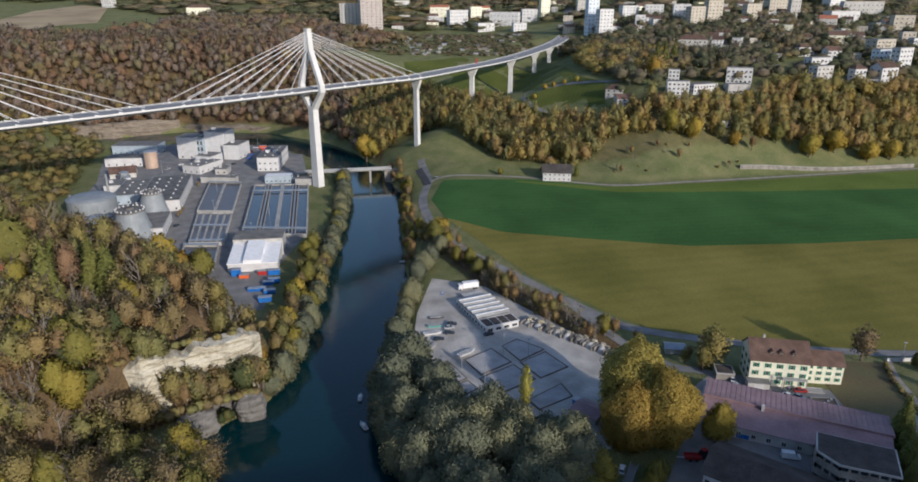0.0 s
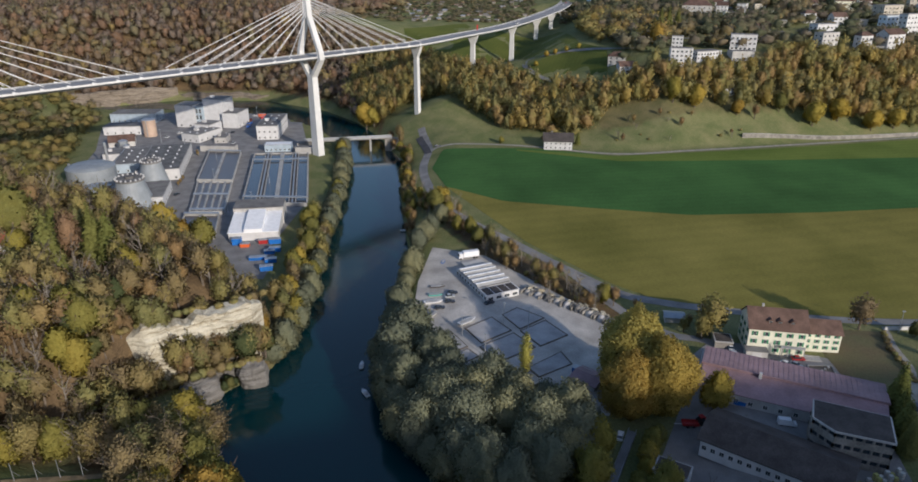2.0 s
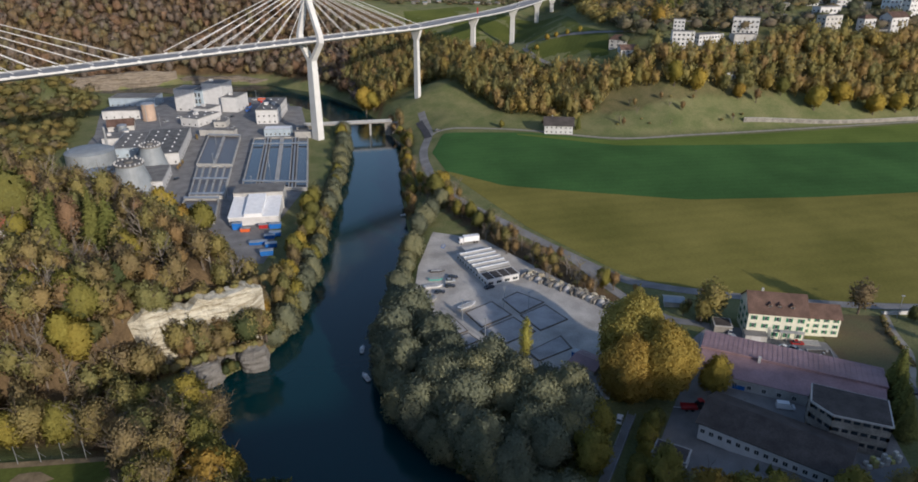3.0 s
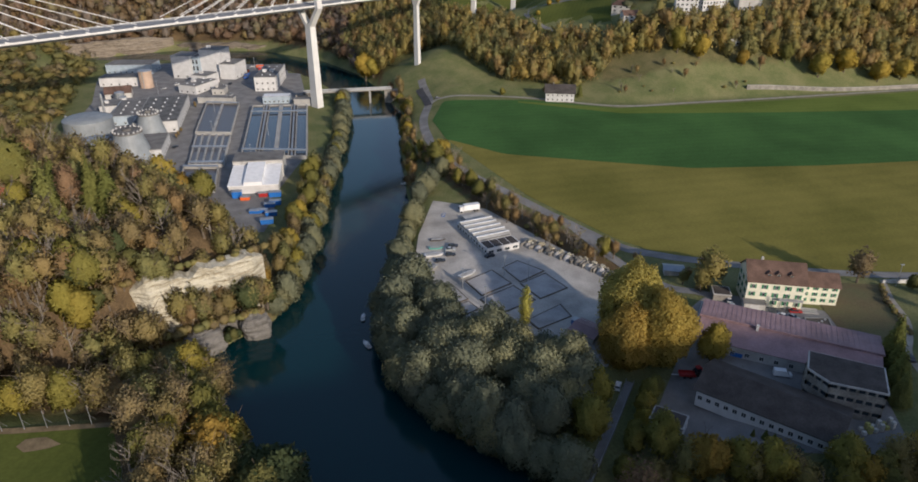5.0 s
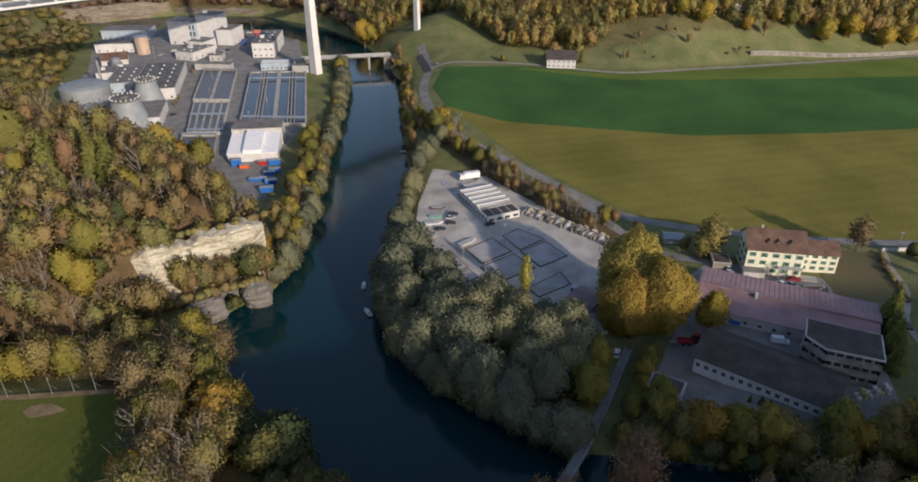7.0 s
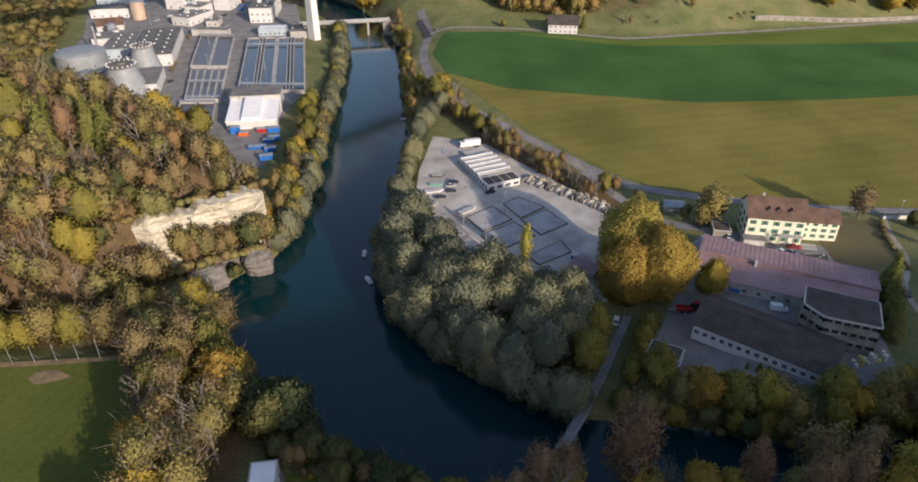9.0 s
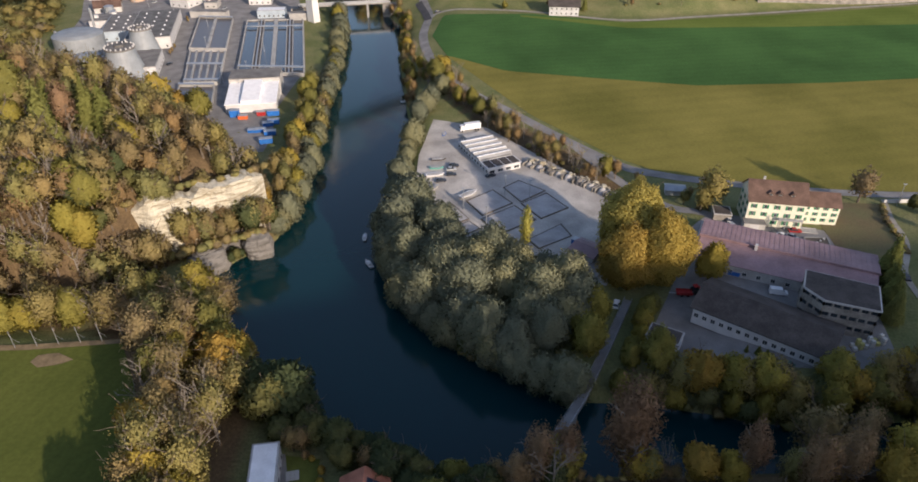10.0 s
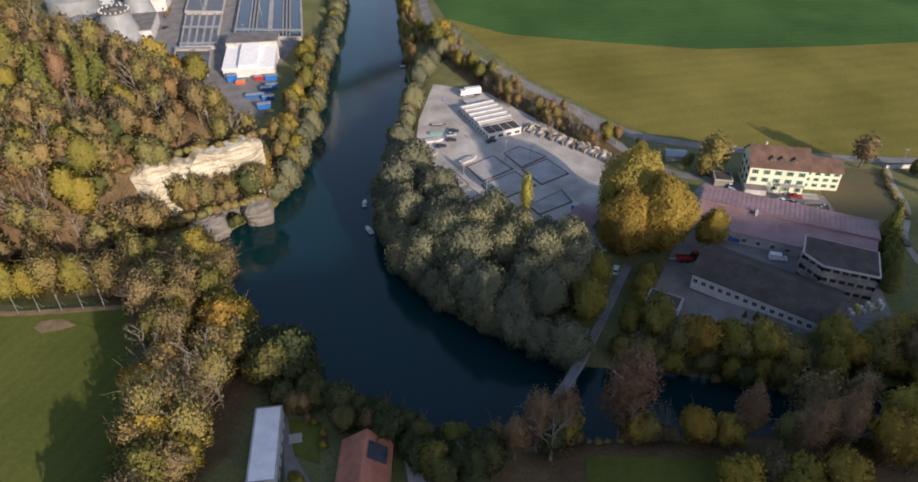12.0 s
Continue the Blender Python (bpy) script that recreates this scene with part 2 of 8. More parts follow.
M_TILE = surface("brown_roof_tiles", (0.115, 0.072, 0.055), 0.85, 0.3, 0.3, 3.0, bump=0.04, rand=0.2)
M_REDTILE = surface("red_roof_tiles", (0.33, 0.13, 0.08), 0.85, 0.25, 0.3, 3.0, bump=0.04, rand=0.15)
M_REDSHEET = surface("faded_red_sheet", (0.29, 0.195, 0.205), 0.7, 0.2, 0.15, 1.5)
M_GLASS = plain("window_glass", (0.03, 0.04, 0.05), 0.08, 0.0, 0.6)
M_FRAME = plain("window_frame", (0.65, 0.64, 0.60), 0.6)
M_SHUTTER = surface("green_shutter", (0.03, 0.24, 0.11), 0.6, 0.15, 0.5, 4.0, rand=0.15)
M_BLUE = surface("blue_paint", (0.02, 0.13, 0.42), 0.5, 0.15, 0.5, 3.0, rand=0.2)
M_ORANGE = plain("orange_paint", (0.65, 0.13, 0.03), 0.5)
M_RED = surface("red_paint", (0.36, 0.03, 0.03), 0.4, 0.15, 0.5, 3.0)
M_STEEL = surface("galvanised_steel", (0.42, 0.44, 0.46), 0.45, 0.12, 0.3, 3.0, metal=0.6)
M_SILVER = surface("silver_sheet", (0.24, 0.265, 0.285), 0.5, 0.14, 0.2, 2.0)
M_PV = plain("solar_glass", (0.012, 0.016, 0.03), 0.15)
M_ROCK = strata("pale_molasse", (0.33, 0.28, 0.19), (0.66, 0.62, 0.50))
M_ROCK_GREY = strata("weathered_molasse", (0.12, 0.115, 0.105), (0.23, 0.22, 0.205))
M_ROCK_BROWN = strata("brown_molasse", (0.15, 0.125, 0.10), (0.27, 0.23, 0.18))
M_BARK = surface("bark", (0.13, 0.105, 0.08), 0.95, 0.35, 0.8, 4.0, rand=0.2)
M_PALEBARK = surface("pale_bark", (0.21, 0.185, 0.155), 0.95, 0.25, 0.8, 4.0, rand=0.2)
M_TANKWATER = water_material("tank_water", (0.04, 0.045, 0.055), 0.12, 0.02, 1.5)
M_SLUDGE = water_material("murky_tank_water", (0.10, 0.095, 0.10), 0.3, 0.03, 1.0)
M_WATER = water_material("river_water", (0.002, 0.025, 0.031), 0.09, 0.04, 0.4)
M_BLACK = plain("rubber", (0.02, 0.02, 0.02), 0.8)

# ---- mesh building ----
class Shape:
    """Collects corners and faces of one mesh; box, prism, tube and the like add to it."""

    def __init__(self):
        self.v, self.f, self.m = [], [], []

    def face(self, pts, mat=0):
        n = len(self.v)
        self.v += [tuple(p) for p in pts]
        self.f.append(tuple(range(n, n + len(pts))))
        self.m.append(mat)
        return self

    def prism(self, pts, z0, z1, mat=0, top=None):
        n, k = len(self.v), len(pts)
        self.v += [(x, y, z0) for x, y in pts] + [(x, y, z1) for x, y in pts]
        self.f += [tuple(range(n + k - 1, n - 1, -1)), tuple(range(n + k, n + 2 * k))]
        self.m += [mat, mat if top is None else top]
        for i in range(k):
            j = (i + 1) % k
            self.f.append((n + i, n + j, n + k + j, n + k + i))
            self.m.append(mat)
        return self

    def box(self, x0, y0, z0, x1, y1, z1, mat=0, top=None):
        return self.prism([(x0, y0), (x1, y0), (x1, y1), (x0, y1)], z0, z1, mat, top)

    def hull(self, low, high, mat=0):
        """A solid between two rings of corners."""
        n, k = len(self.v), len(low)
        self.v += [tuple(p) for p in low] + [tuple(p) for p in high]
        self.f += [tuple(range(n + k - 1, n - 1, -1)), tuple(range(n + k, n + 2 * k))]
        self.m += [mat, mat]
        for i in range(k):
            j = (i + 1) % k
            self.f.append((n + i, n + j, n + k + j, n + k + i))
            self.m.append(mat)
        return self

    def tube(self, path, radii, sides=6, mat=0):
        """A round bar along a path, with a radius at each point."""
        path = [Vector(p) for p in path]
        rings = []
        for i, p in enumerate(path):
            d = (path[min(i + 1, len(path) - 1)] - path[max(i - 1, 0)]).normalized()
            a = d.orthogonal().normalized()
            b = d.cross(a)
            r = radii[i] if isinstance(radii, (list, tuple)) else radii
            n = len(self.v)
            self.v += [tuple(p + (a * math.cos(q) + b * math.sin(q)) * r) for q in (2 * math.pi * s / sides for s in range(sides))]
            rings.append(n)
        for a, b in zip(rings, rings[1:]):
            for s in range(sides):
                t = (s + 1) % sides
                self.f.append((a + s, a + t, b + t, b + s))
                self.m.append(mat)
        for a, flip in ((rings[0], True), (rings[-1], False)):
            ring = tuple(range(a, a + sides))
            self.f.append(ring[::-1] if flip else ring)
            self.m.append(mat)
        return self

    def lathe(self, profile, sides=24, mat=0, centre=(0, 0)):
        """A turned body from (radius, height) pairs."""
        n, k = len(self.v), sides
        for r, z in profile:
            self.v += [(centre[0] + r * math.cos(2 * math.pi * s / k), centre[1] + r * math.sin(2 * math.pi * s / k), z) for s in range(k)]
        for i in range(len(profile) - 1):
            for s in range(k):
                t = (s + 1) % k
                self.f.append((n + i * k + s, n + i * k + t, n + (i + 1) * k + t, n + (i + 1) * k + s))
                self.m.append(mat)
        self.f.append(tuple(range(n + (len(profile) - 1) * k, n + len(profile) * k)))
        self.m.append(mat)
        return self

    def data(self, name, *mats):
        me = bpy.data.meshes.new(name)
        me.from_pydata(self.v, [], self.f)
        for m in mats:
            me.materials.append(m)
        if len(mats) > 1:
            me.polygons.foreach_set("material_index", self.m)
        me.update()
        return me


def thing(name, label, category, x=0, y=0, z=0, turn=0, group="", kind=""):
    """An empty at a thing's base, to carry its parts."""
    ob = new(name)
    ob.empty_display_size = 0.5
    ob.matrix_world = pose(x, y, z, 0, 0, turn)
    return tagged(ob, label, category, group, kind)


def part(name, shape, mats, parent, label="", at=None):
    """One mesh under a thing or a part."""
    mats = mats if isinstance(mats, (list, tuple)) else [mats]
    ob = new(name, shape.data(name, *mats) if isinstance(shape, Shape) else shape)
    ob.parent = parent
    if at is not None:
        ob.matrix_local = at
    return tagged(ob, label)


def solo(name, shape, mats, label, category, kind="", group="", at=None):
    """A thing or a piece of the setting that is a single mesh."""
    mats = mats if isinstance(mats, (list, tuple)) else [mats]
    ob = new(name, shape.data(name, *mats) if isinstance(shape, Shape) else shape)
    if at is not None:
        ob.matrix_world = at
    return tagged(ob, label, category, group, kind)


# ---- the lie of the land: plan lines in metres, water level at z = 0 ----
RIVER = [(150, 118), (120, 121), (100, 117), (78, 119), (52, 125), (33, 126), (20, 133), (2, 143), (-12, 158), (-24, 181),
         (-30, 214), (-26, 262), (-26, 311), (-34, 372), (-38, 405), (-39, 440), (-42, 475), (-53, 505), (-66, 545), (-92, 600), (-130, 652),
         (-200, 702), (-290, 704), (-380, 655), (-520, 570), (-530, 530), (-390, 600), (-300, 640), (-215, 632),
         (-160, 606), (-118, 565), (-98, 530), (-88, 498), (-81, 465), (-77, 430), (-71, 363), (-67, 298),
         (-66, 262), (-64, 232), (-67, 203), (-78, 192), (-84, 180), (-76, 168), (-62, 142), (-53, 124), (-34, 114), (-14, 105),
         (2, 99), (27, 103), (72, 104), (150, 108)]
FOOT = [(-700, 640), (-520, 574), (-380, 660), (-290, 709), (-200, 707), (-126, 657), (-84, 590), (-62, 520), (-22, 486), (50, 474), (107, 455),
        (216, 472), (345, 500), (600, 540), (1500, 600)]
HILL = [(-69, 208), (-86, 197), (-103, 185), (-112, 160), (-160, 148), (-330, 130), (-700, 120), (-700, 420), (-330, 420), (-262, 380),
        (-200, 330), (-150, 303), (-118, 286), (-95, 262), (-78, 232)]
FIELD_S = [(-1, 370), (33, 303), (66, 259), (85, 243), (103, 235), (175, 229), (330, 232), (520, 250)]
FIELD_M = [(-8, 385), (25, 360), (70, 350), (124, 339), (195, 343), (253, 350), (350, 362), (520, 390)]
FIELD_N = [(-18, 425), (-12, 466), (49, 466), (107, 447), (216, 464), (345, 490), (430, 508), (520, 524)]


def smooth(t):
    t = np.clip(t, 0.0, 1.0)
    return t * t * (3 - 2 * t)


def line_dist(x, y, pts, closed=False):
    """Distance to a plan line."""
    best = np.full(np.shape(x), 1e9)
    ends = list(zip(pts, pts[1:] + ([pts[0]] if closed else [])))
    for (ax, ay), (bx, by) in ends if closed else ends[:len(pts) - 1]:
        dx, dy = bx - ax, by - ay
        k = np.clip(((x - ax) * dx + (y - ay) * dy) / (dx * dx + dy * dy + 1e-9), 0, 1)
        best = np.minimum(best, np.hypot(x - ax - k * dx, y - ay - k * dy))
    return best


def inside(x, y, pts):
    """Whether plan places lie inside a closed plan line."""
    odd = np.zeros(np.shape(x), bool)
    for (ax, ay), (bx, by) in zip(pts, pts[1:] + pts[:1]):
        odd ^= ((ay > y) != (by > y)) & (x < (bx - ax) * (y - ay) / (by - ay + 1e-12) + ax)
    return odd


def land(x, y):
    """Height of the ground over a plan place, for arrays."""
    x, y = np.asarray(x, float), np.asarray(y, float)
    east = smooth((x + 45) / 45)
    z = 6.0 + east * 0.025 * np.clip(y - 230, 0, 260)
    z = z + 3.0 * smooth((x - 62) / 25) * smooth((250 - y) / 60)
    # wooded hill over the river cliff
    d = np.where(inside(x, y, HILL), line_dist(x, y, HILL, True), 0)
    wide = 5 + 30 * smooth((line_dist(x, y, [(-103, 185), (-69, 208)]) - 6) / 50)
    z = z + smooth(d / wide) * (22 + 0.06 * np.clip(-70 - x, 0, 300))
    # playing field terrace and the slope west of the works
    z = z + 4 * smooth((-60 - x) / 8) * smooth((150 - y) / 12) * smooth((y - 40) / 10)
    z = z + 45 * smooth((-290 - x) / 130) * smooth((640 - y) / 60)
    # escarpment and plateau
    foot = np.interp(x, [p[0] for p in FOOT], [p[1] for p in FOOT])
    d = np.where(y > foot, line_dist(x, y, FOOT), 0)
    wide = np.interp(x, [-200, -60, 30, 60, 95, 155], [110, 210, 270, 270, 225, 100])
    top = np.interp(x, [-700, -250, -60, 60, 200, 400], [78, 74, 62, 62, 63, 72])
    up = smooth(0.08 + 0.92 * d / wide) * (d > 0) * smooth(d / 12)
    z = z + (top - z) * up
    past = np.clip(d - 0.8 * wide, 0, None)
    rate = np.interp(x, [-400, 0, 150, 300], [0.062, 0.05, 0.055, 0.082])
    z = z + np.minimum(past * rate, 150) + 0.01 * np.clip(past - 700, 0, 3000)
    # bank round the first pier
    z = z + 8 * np.exp(-(((x + 26) / 30) ** 2 + ((y - 556) / 32) ** 2)) * (y > foot - 8)
    # hollow under the bridge's approach
    hollow = line_dist(x, y, [(48, 712), (88, 812), (116, 890), (138, 955)])
    z = z - 17 * np.exp(-(hollow / 42) ** 2) * smooth((y - 640) / 90) * smooth((1010 - y) / 40)
    # added ridge across the valley, unseen behind the viewpoint, to shade the near banks
    shade_crest = np.interp(x, [-44, 186, 211, 226, 266, 287, 306, 341, 1500], [89, 153, 160, 172, 176, 184, 187, 192, 203])
    z = np.maximum(z, shade_crest * smooth((-50 - y) / 210))
    # river bed and banks
    s = line_dist(x, y, RIVER, True)
    wet = inside(x, y, RIVER)
    bank = np.where(wet, -np.minimum(0.6 + 0.6 * s, 3.0), -0.6 + 1.1 * s)
    return np.minimum(z, bank)


def ground_at(x, y):
    return float(land(np.array([x]), np.array([y]))[0])


def spread(parts):
    """Steps along an axis: (start, end, step) runs joined."""
    return np.unique(np.concatenate([np.arange(a, b, s) for a, b, s in parts]))


WOODED = [[(-67, 203), (-99, 180), (-112, 150), (-130, 148), (-420, 120), (-420, 430), (-330, 400), (-250, 372), (-190, 325), (-130, 296), (-90, 255), (-70, 225)],
          [(-75, 168), (-62, 142), (-50, 112), (-60, 60), (-78, 60), (-98, 141), (-112, 155)],
          [(20, 101), (150, 107), (160, 60), (-20, 60)],
          [(-12, 345), (0, 325), (30, 287), (60, 250), (64, 232), (56, 228), (24, 262), (6, 296), (-10, 330)]]


def build_ground():
    xs = spread([(-2600, -700, 60), (-700, -330, 12), (-330, 200, 4), (200, 420, 6), (420, 800, 16), (800, 2700, 60)])
    ys = spread([(-900, -120, 20), (-120, 66, 8), (66, 500, 4), (500, 900, 6), (900, 1500, 20), (1500, 3400, 80)])
    gx, gy = np.meshgrid(xs, ys)
    z = land(gx, gy)
    rough = np.array([[noise.noise((a * 0.03, b * 0.03, 0)) + 0.5 * noise.noise((a * 0.11, b * 0.11, 5)) for a in xs] for b in ys])
    foot = np.interp(gx, [p[0] for p in FOOT], [p[1] for p in FOOT])
    wild = smooth((gy - foot) / 25) + smooth((-85 - gx) / 15) * (gy < 290)
    wild = wild * ~inside(gx, gy, [(-145, 143), (-90, 143), (-55, 60), (-145, 55)])
    z = z + np.where(z > 1, rough * 1.2 * np.clip(wild, 0, 1), 0)
    woods = np.zeros(z.shape)
    for poly in WOODED:
        woods = np.maximum(woods, inside(gx, gy, poly))
    d = np.where(gy > foot, line_dist(gx, gy, FOOT), 0)
    woods = np.maximum(woods, ((gx < -62) & (d > 6) & (d < 150)) * 1.0)
    woods = np.maximum(woods, ((gx > 105) & (d > 34) & (d < 95)) * 0.45)
    woods = np.maximum(woods, (gy < 60) * 1.0)
    n, k = len(xs), len(ys)
    idx = np.arange(n * k).reshape(k, n)
    quads = np.stack([idx[:-1, :-1], idx[:-1, 1:], idx[1:, 1:], idx[1:, :-1]], -1).reshape(-1, 4)
    me = bpy.data.meshes.new("ground")
    me.from_pydata(np.stack([gx, gy, z], -1).reshape(-1, 3).tolist(), [], quads.tolist())
    me.materials.append(M_GROUND)
    me.polygons.foreach_set("use_smooth", np.ones(len(quads), bool))
    me.attributes.new("woods", "FLOAT", "POINT").data.foreach_set("value", woods.reshape(-1))
    tagged(new("ground", me), "valley ground of meadow grass and leaf litter", "ground", "", "structure")


build_ground()


def drape(name, left, right, mat, label, category, lift=0.12, across=2, step=4.0, kind="structure"):
    """A sheet between two plan lines, laid on the ground."""
    def along(pts, k):
        p = np.array(pts, float)
        s = np.concatenate([[0], np.cumsum(np.hypot(*np.diff(p, axis=0).T))])
        t = np.linspace(0, s[-1], k)
        return np.stack([np.interp(t, s, p[:, 0]), np.interp(t, s, p[:, 1])], -1)
    length = max(np.hypot(*np.diff(np.array(q, float), axis=0).T).sum() for q in (left, right))
    k = max(2, int(length / step))
    a, b = along(left, k), along(right, k)
    rows = np.stack([a + (b - a) * (i / across) for i in range(across + 1)], 1)
    x, y = rows[..., 0], rows[..., 1]
    z = land(x, y) + lift
    idx = np.arange(k * (across + 1)).reshape(k, across + 1)
    quads = np.stack([idx[:-1, :-1], idx[:-1, 1:], idx[1:, 1:], idx[1:, :-1]], -1).reshape(-1, 4)
    me = bpy.data.meshes.new(name)
    me.from_pydata(np.stack([x, y, z], -1).reshape(-1, 3).tolist(), [], quads.tolist())
    me.materials.append(mat)
    me.polygons.foreach_set("use_smooth", np.ones(len(quads), bool))
    ob = new(name, me)
    return tagged(ob, label, category, "", kind)


def offset(pts, d):
    """A plan line moved sideways (to its left) by d metres."""
    p = np.array(pts, float)
    t = np.gradient(p, axis=0)
    t /= np.hypot(t[:, 0], t[:, 1])[:, None]
    return [(a - d * ty, b + d * tx) for (a, b), (tx, ty) in zip(p, t)]


def curve(pts, n=8):
    """A smooth line through plan or space points."""
    p = [np.array(q, float) for q in pts]
    p = [2 * p[0] - p[1]] + p + [2 * p[-1] - p[-2]]
    out = []
    for a, b, c, d in zip(p, p[1:], p[2:], p[3:]):
        for i in range(n):
            t = i / n
            out.append(tuple(0.5 * (2 * b + (c - a) * t + (2 * a - 5 * b + 4 * c - d) * t * t + (3 * b - a - 3 * c + d) * t ** 3)))
    out.append(tuple(p[-2]))
    return out


def road(name, pts, width, mat, label, category, lift=0.16):
    c = curve(pts, 6)
    return drape(name, offset(c, width / 2), offset(c, -width / 2), mat, label, category, lift, 2, 3.0)


# water: one level sheet over the river bed
solo("water", Shape().face([(-700, 60, 0), (400, 60, 0), (400, 760, 0), (-700, 760, 0)]), M_WATER,
     "calm dark blue-green river reflecting the sky", "river", "structure")
drape("field_1", FIELD_S, FIELD_M, M_HAY, "mown yellow-green meadow beside the road", "field", 0.10, 30, 6.0)
drape("field_2", FIELD_M, FIELD_N, M_CROP, "dark green winter crop in faint drill rows", "field", 0.14, 24, 6.0)
road("road_1", [(-30, 520), (-28, 508), (-22, 474), (-24, 432), (-20, 396), (-10, 358), (4, 332), (23, 307), (43, 280), (66, 252), (81, 244), (96, 239), (130, 231), (173, 226), (240, 228), (420, 240)], 5.5,
     M_ASPHALT, "grey asphalt valley road between field and river", "road")
road("road_2", [(46, 277), (52, 264), (60, 245), (69, 229), (78, 216), (88, 211), (98, 202)], 4.5, M_ASPHALT, "asphalt side lane down to the yard", "road", 0.2)
road("path_1", [(-24, 455), (-16, 474), (10, 477), (49, 471), (107, 452), (160, 460), (216, 470), (345, 496), (430, 514)], 3.2, M_PATH,
     "pale field track below the slope", "path")
drape("yard_1", [(-22, 180), (-18.5, 215), (-18, 262), (-13, 298)], [(46, 170), (60, 205), (62, 224), (12, 288)], M_GRAVEL, "pale gravel yard with storage bays", "yard", 0.10, 12, 4.0)
drape("yard_2", [(50, 134), (56, 150), (70, 176), (80, 200), (92, 212)], [(116, 128), (121, 150), (124, 172), (126, 188), (126, 198)], M_ASPHALT,
      "shaded asphalt yard between the workshops", "yard", 0.10, 10, 4.0)
drape("yard_3", [(-92, 300), (-88, 372), (-110, 480), (-140, 590), (-190, 622)], [(-150, 300), (-202, 345), (-246, 405), (-266, 480), (-294, 545), (-300, 610)], M_ASPHALT,
      "grey asphalt grounds of the treatment works", "yard", 0.10, 16, 5.0)
drape("field_3", [(-135, 136), (-135, 60)], [(-93, 139), (-85, 126), (-77, 112), (-66, 84), (-62, 60)], M_TURF, "mown sports turf with worn goal area", "field", 0.10, 12, 3.0)

drape("field_4", [(-66, 830), (-31, 840), (12, 862), (60, 824), (115, 824), (112, 700), (111, 650), (128, 606)], [(-53, 732), (-15, 722), (10, 700), (42, 640), (58, 598), (84, 585), (105, 574), (122, 568)], M_TURF, "bright green meadow under the bridge piers", "field", 0.25, 24, 6.0)
drape("field_5", [(-600, 925), (-572, 950), (-560, 1000), (-534, 1046)], [(-700, 1080), (-735, 1230), (-717, 1360), (-640, 1300)], M_PLOUGH, "pale brown stubble field on the plateau", "field", 0.6, 12, 10.0)
drape("field_6", [(170, 830), (240, 850), (330, 850)], [(170, 900), (250, 930), (340, 920)], M_TURF, "green park lawn among flats", "field", 0.4, 8, 8.0)
road("path_2", [(87, 577), (72, 598), (63, 620), (60, 640), (66, 652), (80, 644), (98, 639), (114, 622), (130, 606), (150, 596)], 4.0, M_ASPHALT, "narrow lane curving up the meadow", "path", 0.5)
road("road_3", [(158, 1045), (172, 1100), (190, 1240), (215, 1400), (250, 1650)], 16, M_ASPHALT, "wide town road beyond the bridge", "road", 0.5)
road("road_4", [(150, 1000), (180, 800), (240, 786), (330, 800)], 6, M_ASPHALT, "town street above the slope", "road", 0.5)
road("road_5", [(128, 720), (140, 660), (170, 640), (230, 640), (300, 650)], 5, M_ASPHALT, "street in the park", "road", 0.5)
drape("field_8", [(128, 218), (140, 220), (156, 218)], [(124, 172), (134, 173), (144, 178)], M_SCRUB, "rough khaki bank beside the house", "field", 0.14, 8, 3.0)
road("path_3", [(160, 222), (154, 206), (151, 192), (146, 182), (140, 172), (138, 160)], 2.0, M_PATH, "narrow asphalt garden lane", "path", 0.2)
drape("field_7", [(40, 460), (107, 435), (216, 438), (345, 446), (520, 460)], [(40, 463), (107, 446.5), (216, 464), (345, 490), (520, 524)], M_LIME, "lighter lime-green strip along the field track", "field", 0.2, 8, 6.0)
road("path_5", [(-140, 137), (-122, 136.5), (-106, 138), (-93, 139.5)], 2.2, M_EARTH, "worn brown earth along the net", "path", 0.25)
road("path_6", [(-136, 138), (-131, 124), (-128, 105), (-126, 80)], 5.0, M_EARTH, "worn brown verge beside the turf", "path", 0.25)
drape("worn_patch", [(-114, 131), (-113, 134), (-108, 134.5)], [(-111, 129), (-106, 130), (-103, 132)], M_EARTH, "worn goal area in the turf", "worn turf", 0.22, 4, 2.0)
road("road_6", [(-31, 505), (-26, 485), (-22, 462)], 5.0, M_NEWASPHALT, "fresh dark asphalt ramp beside the river", "road", 0.3)
drape("yard_4", [(-42.4, 104.5), (-40.2, 95), (-37.2, 82)], [(-41.2, 104.5), (-37.8, 94), (-29, 82)], M_ASPHALT, "grey drive beside the white-roofed building", "drive", 0.2, 4, 2.0)
drape("yard_6", [(-92, 301), (-86, 288), (-86, 266)], [(-122, 301), (-108, 288), (-99, 266)], M_ASPHALT, "asphalt apron with skips below the loading shed", "yard", 0.12, 6, 3.0)
drape("field_9", [(-41, 104), (-39.6, 99), (-37.4, 94)], [(-32.8, 103), (-32.2, 97), (-31.6, 91.5)], M_TURF, "small garden lawn beside the drive", "lawn", 0.24, 6, 2.0)
drape("field_10", [(28, 94), (40, 93.5), (54, 93), (66, 93)], [(26, 76), (40, 75), (54, 75), (68, 76)], M_TURF, "shaded grass beside the river path", "lawn", 0.22, 6, 3.0)
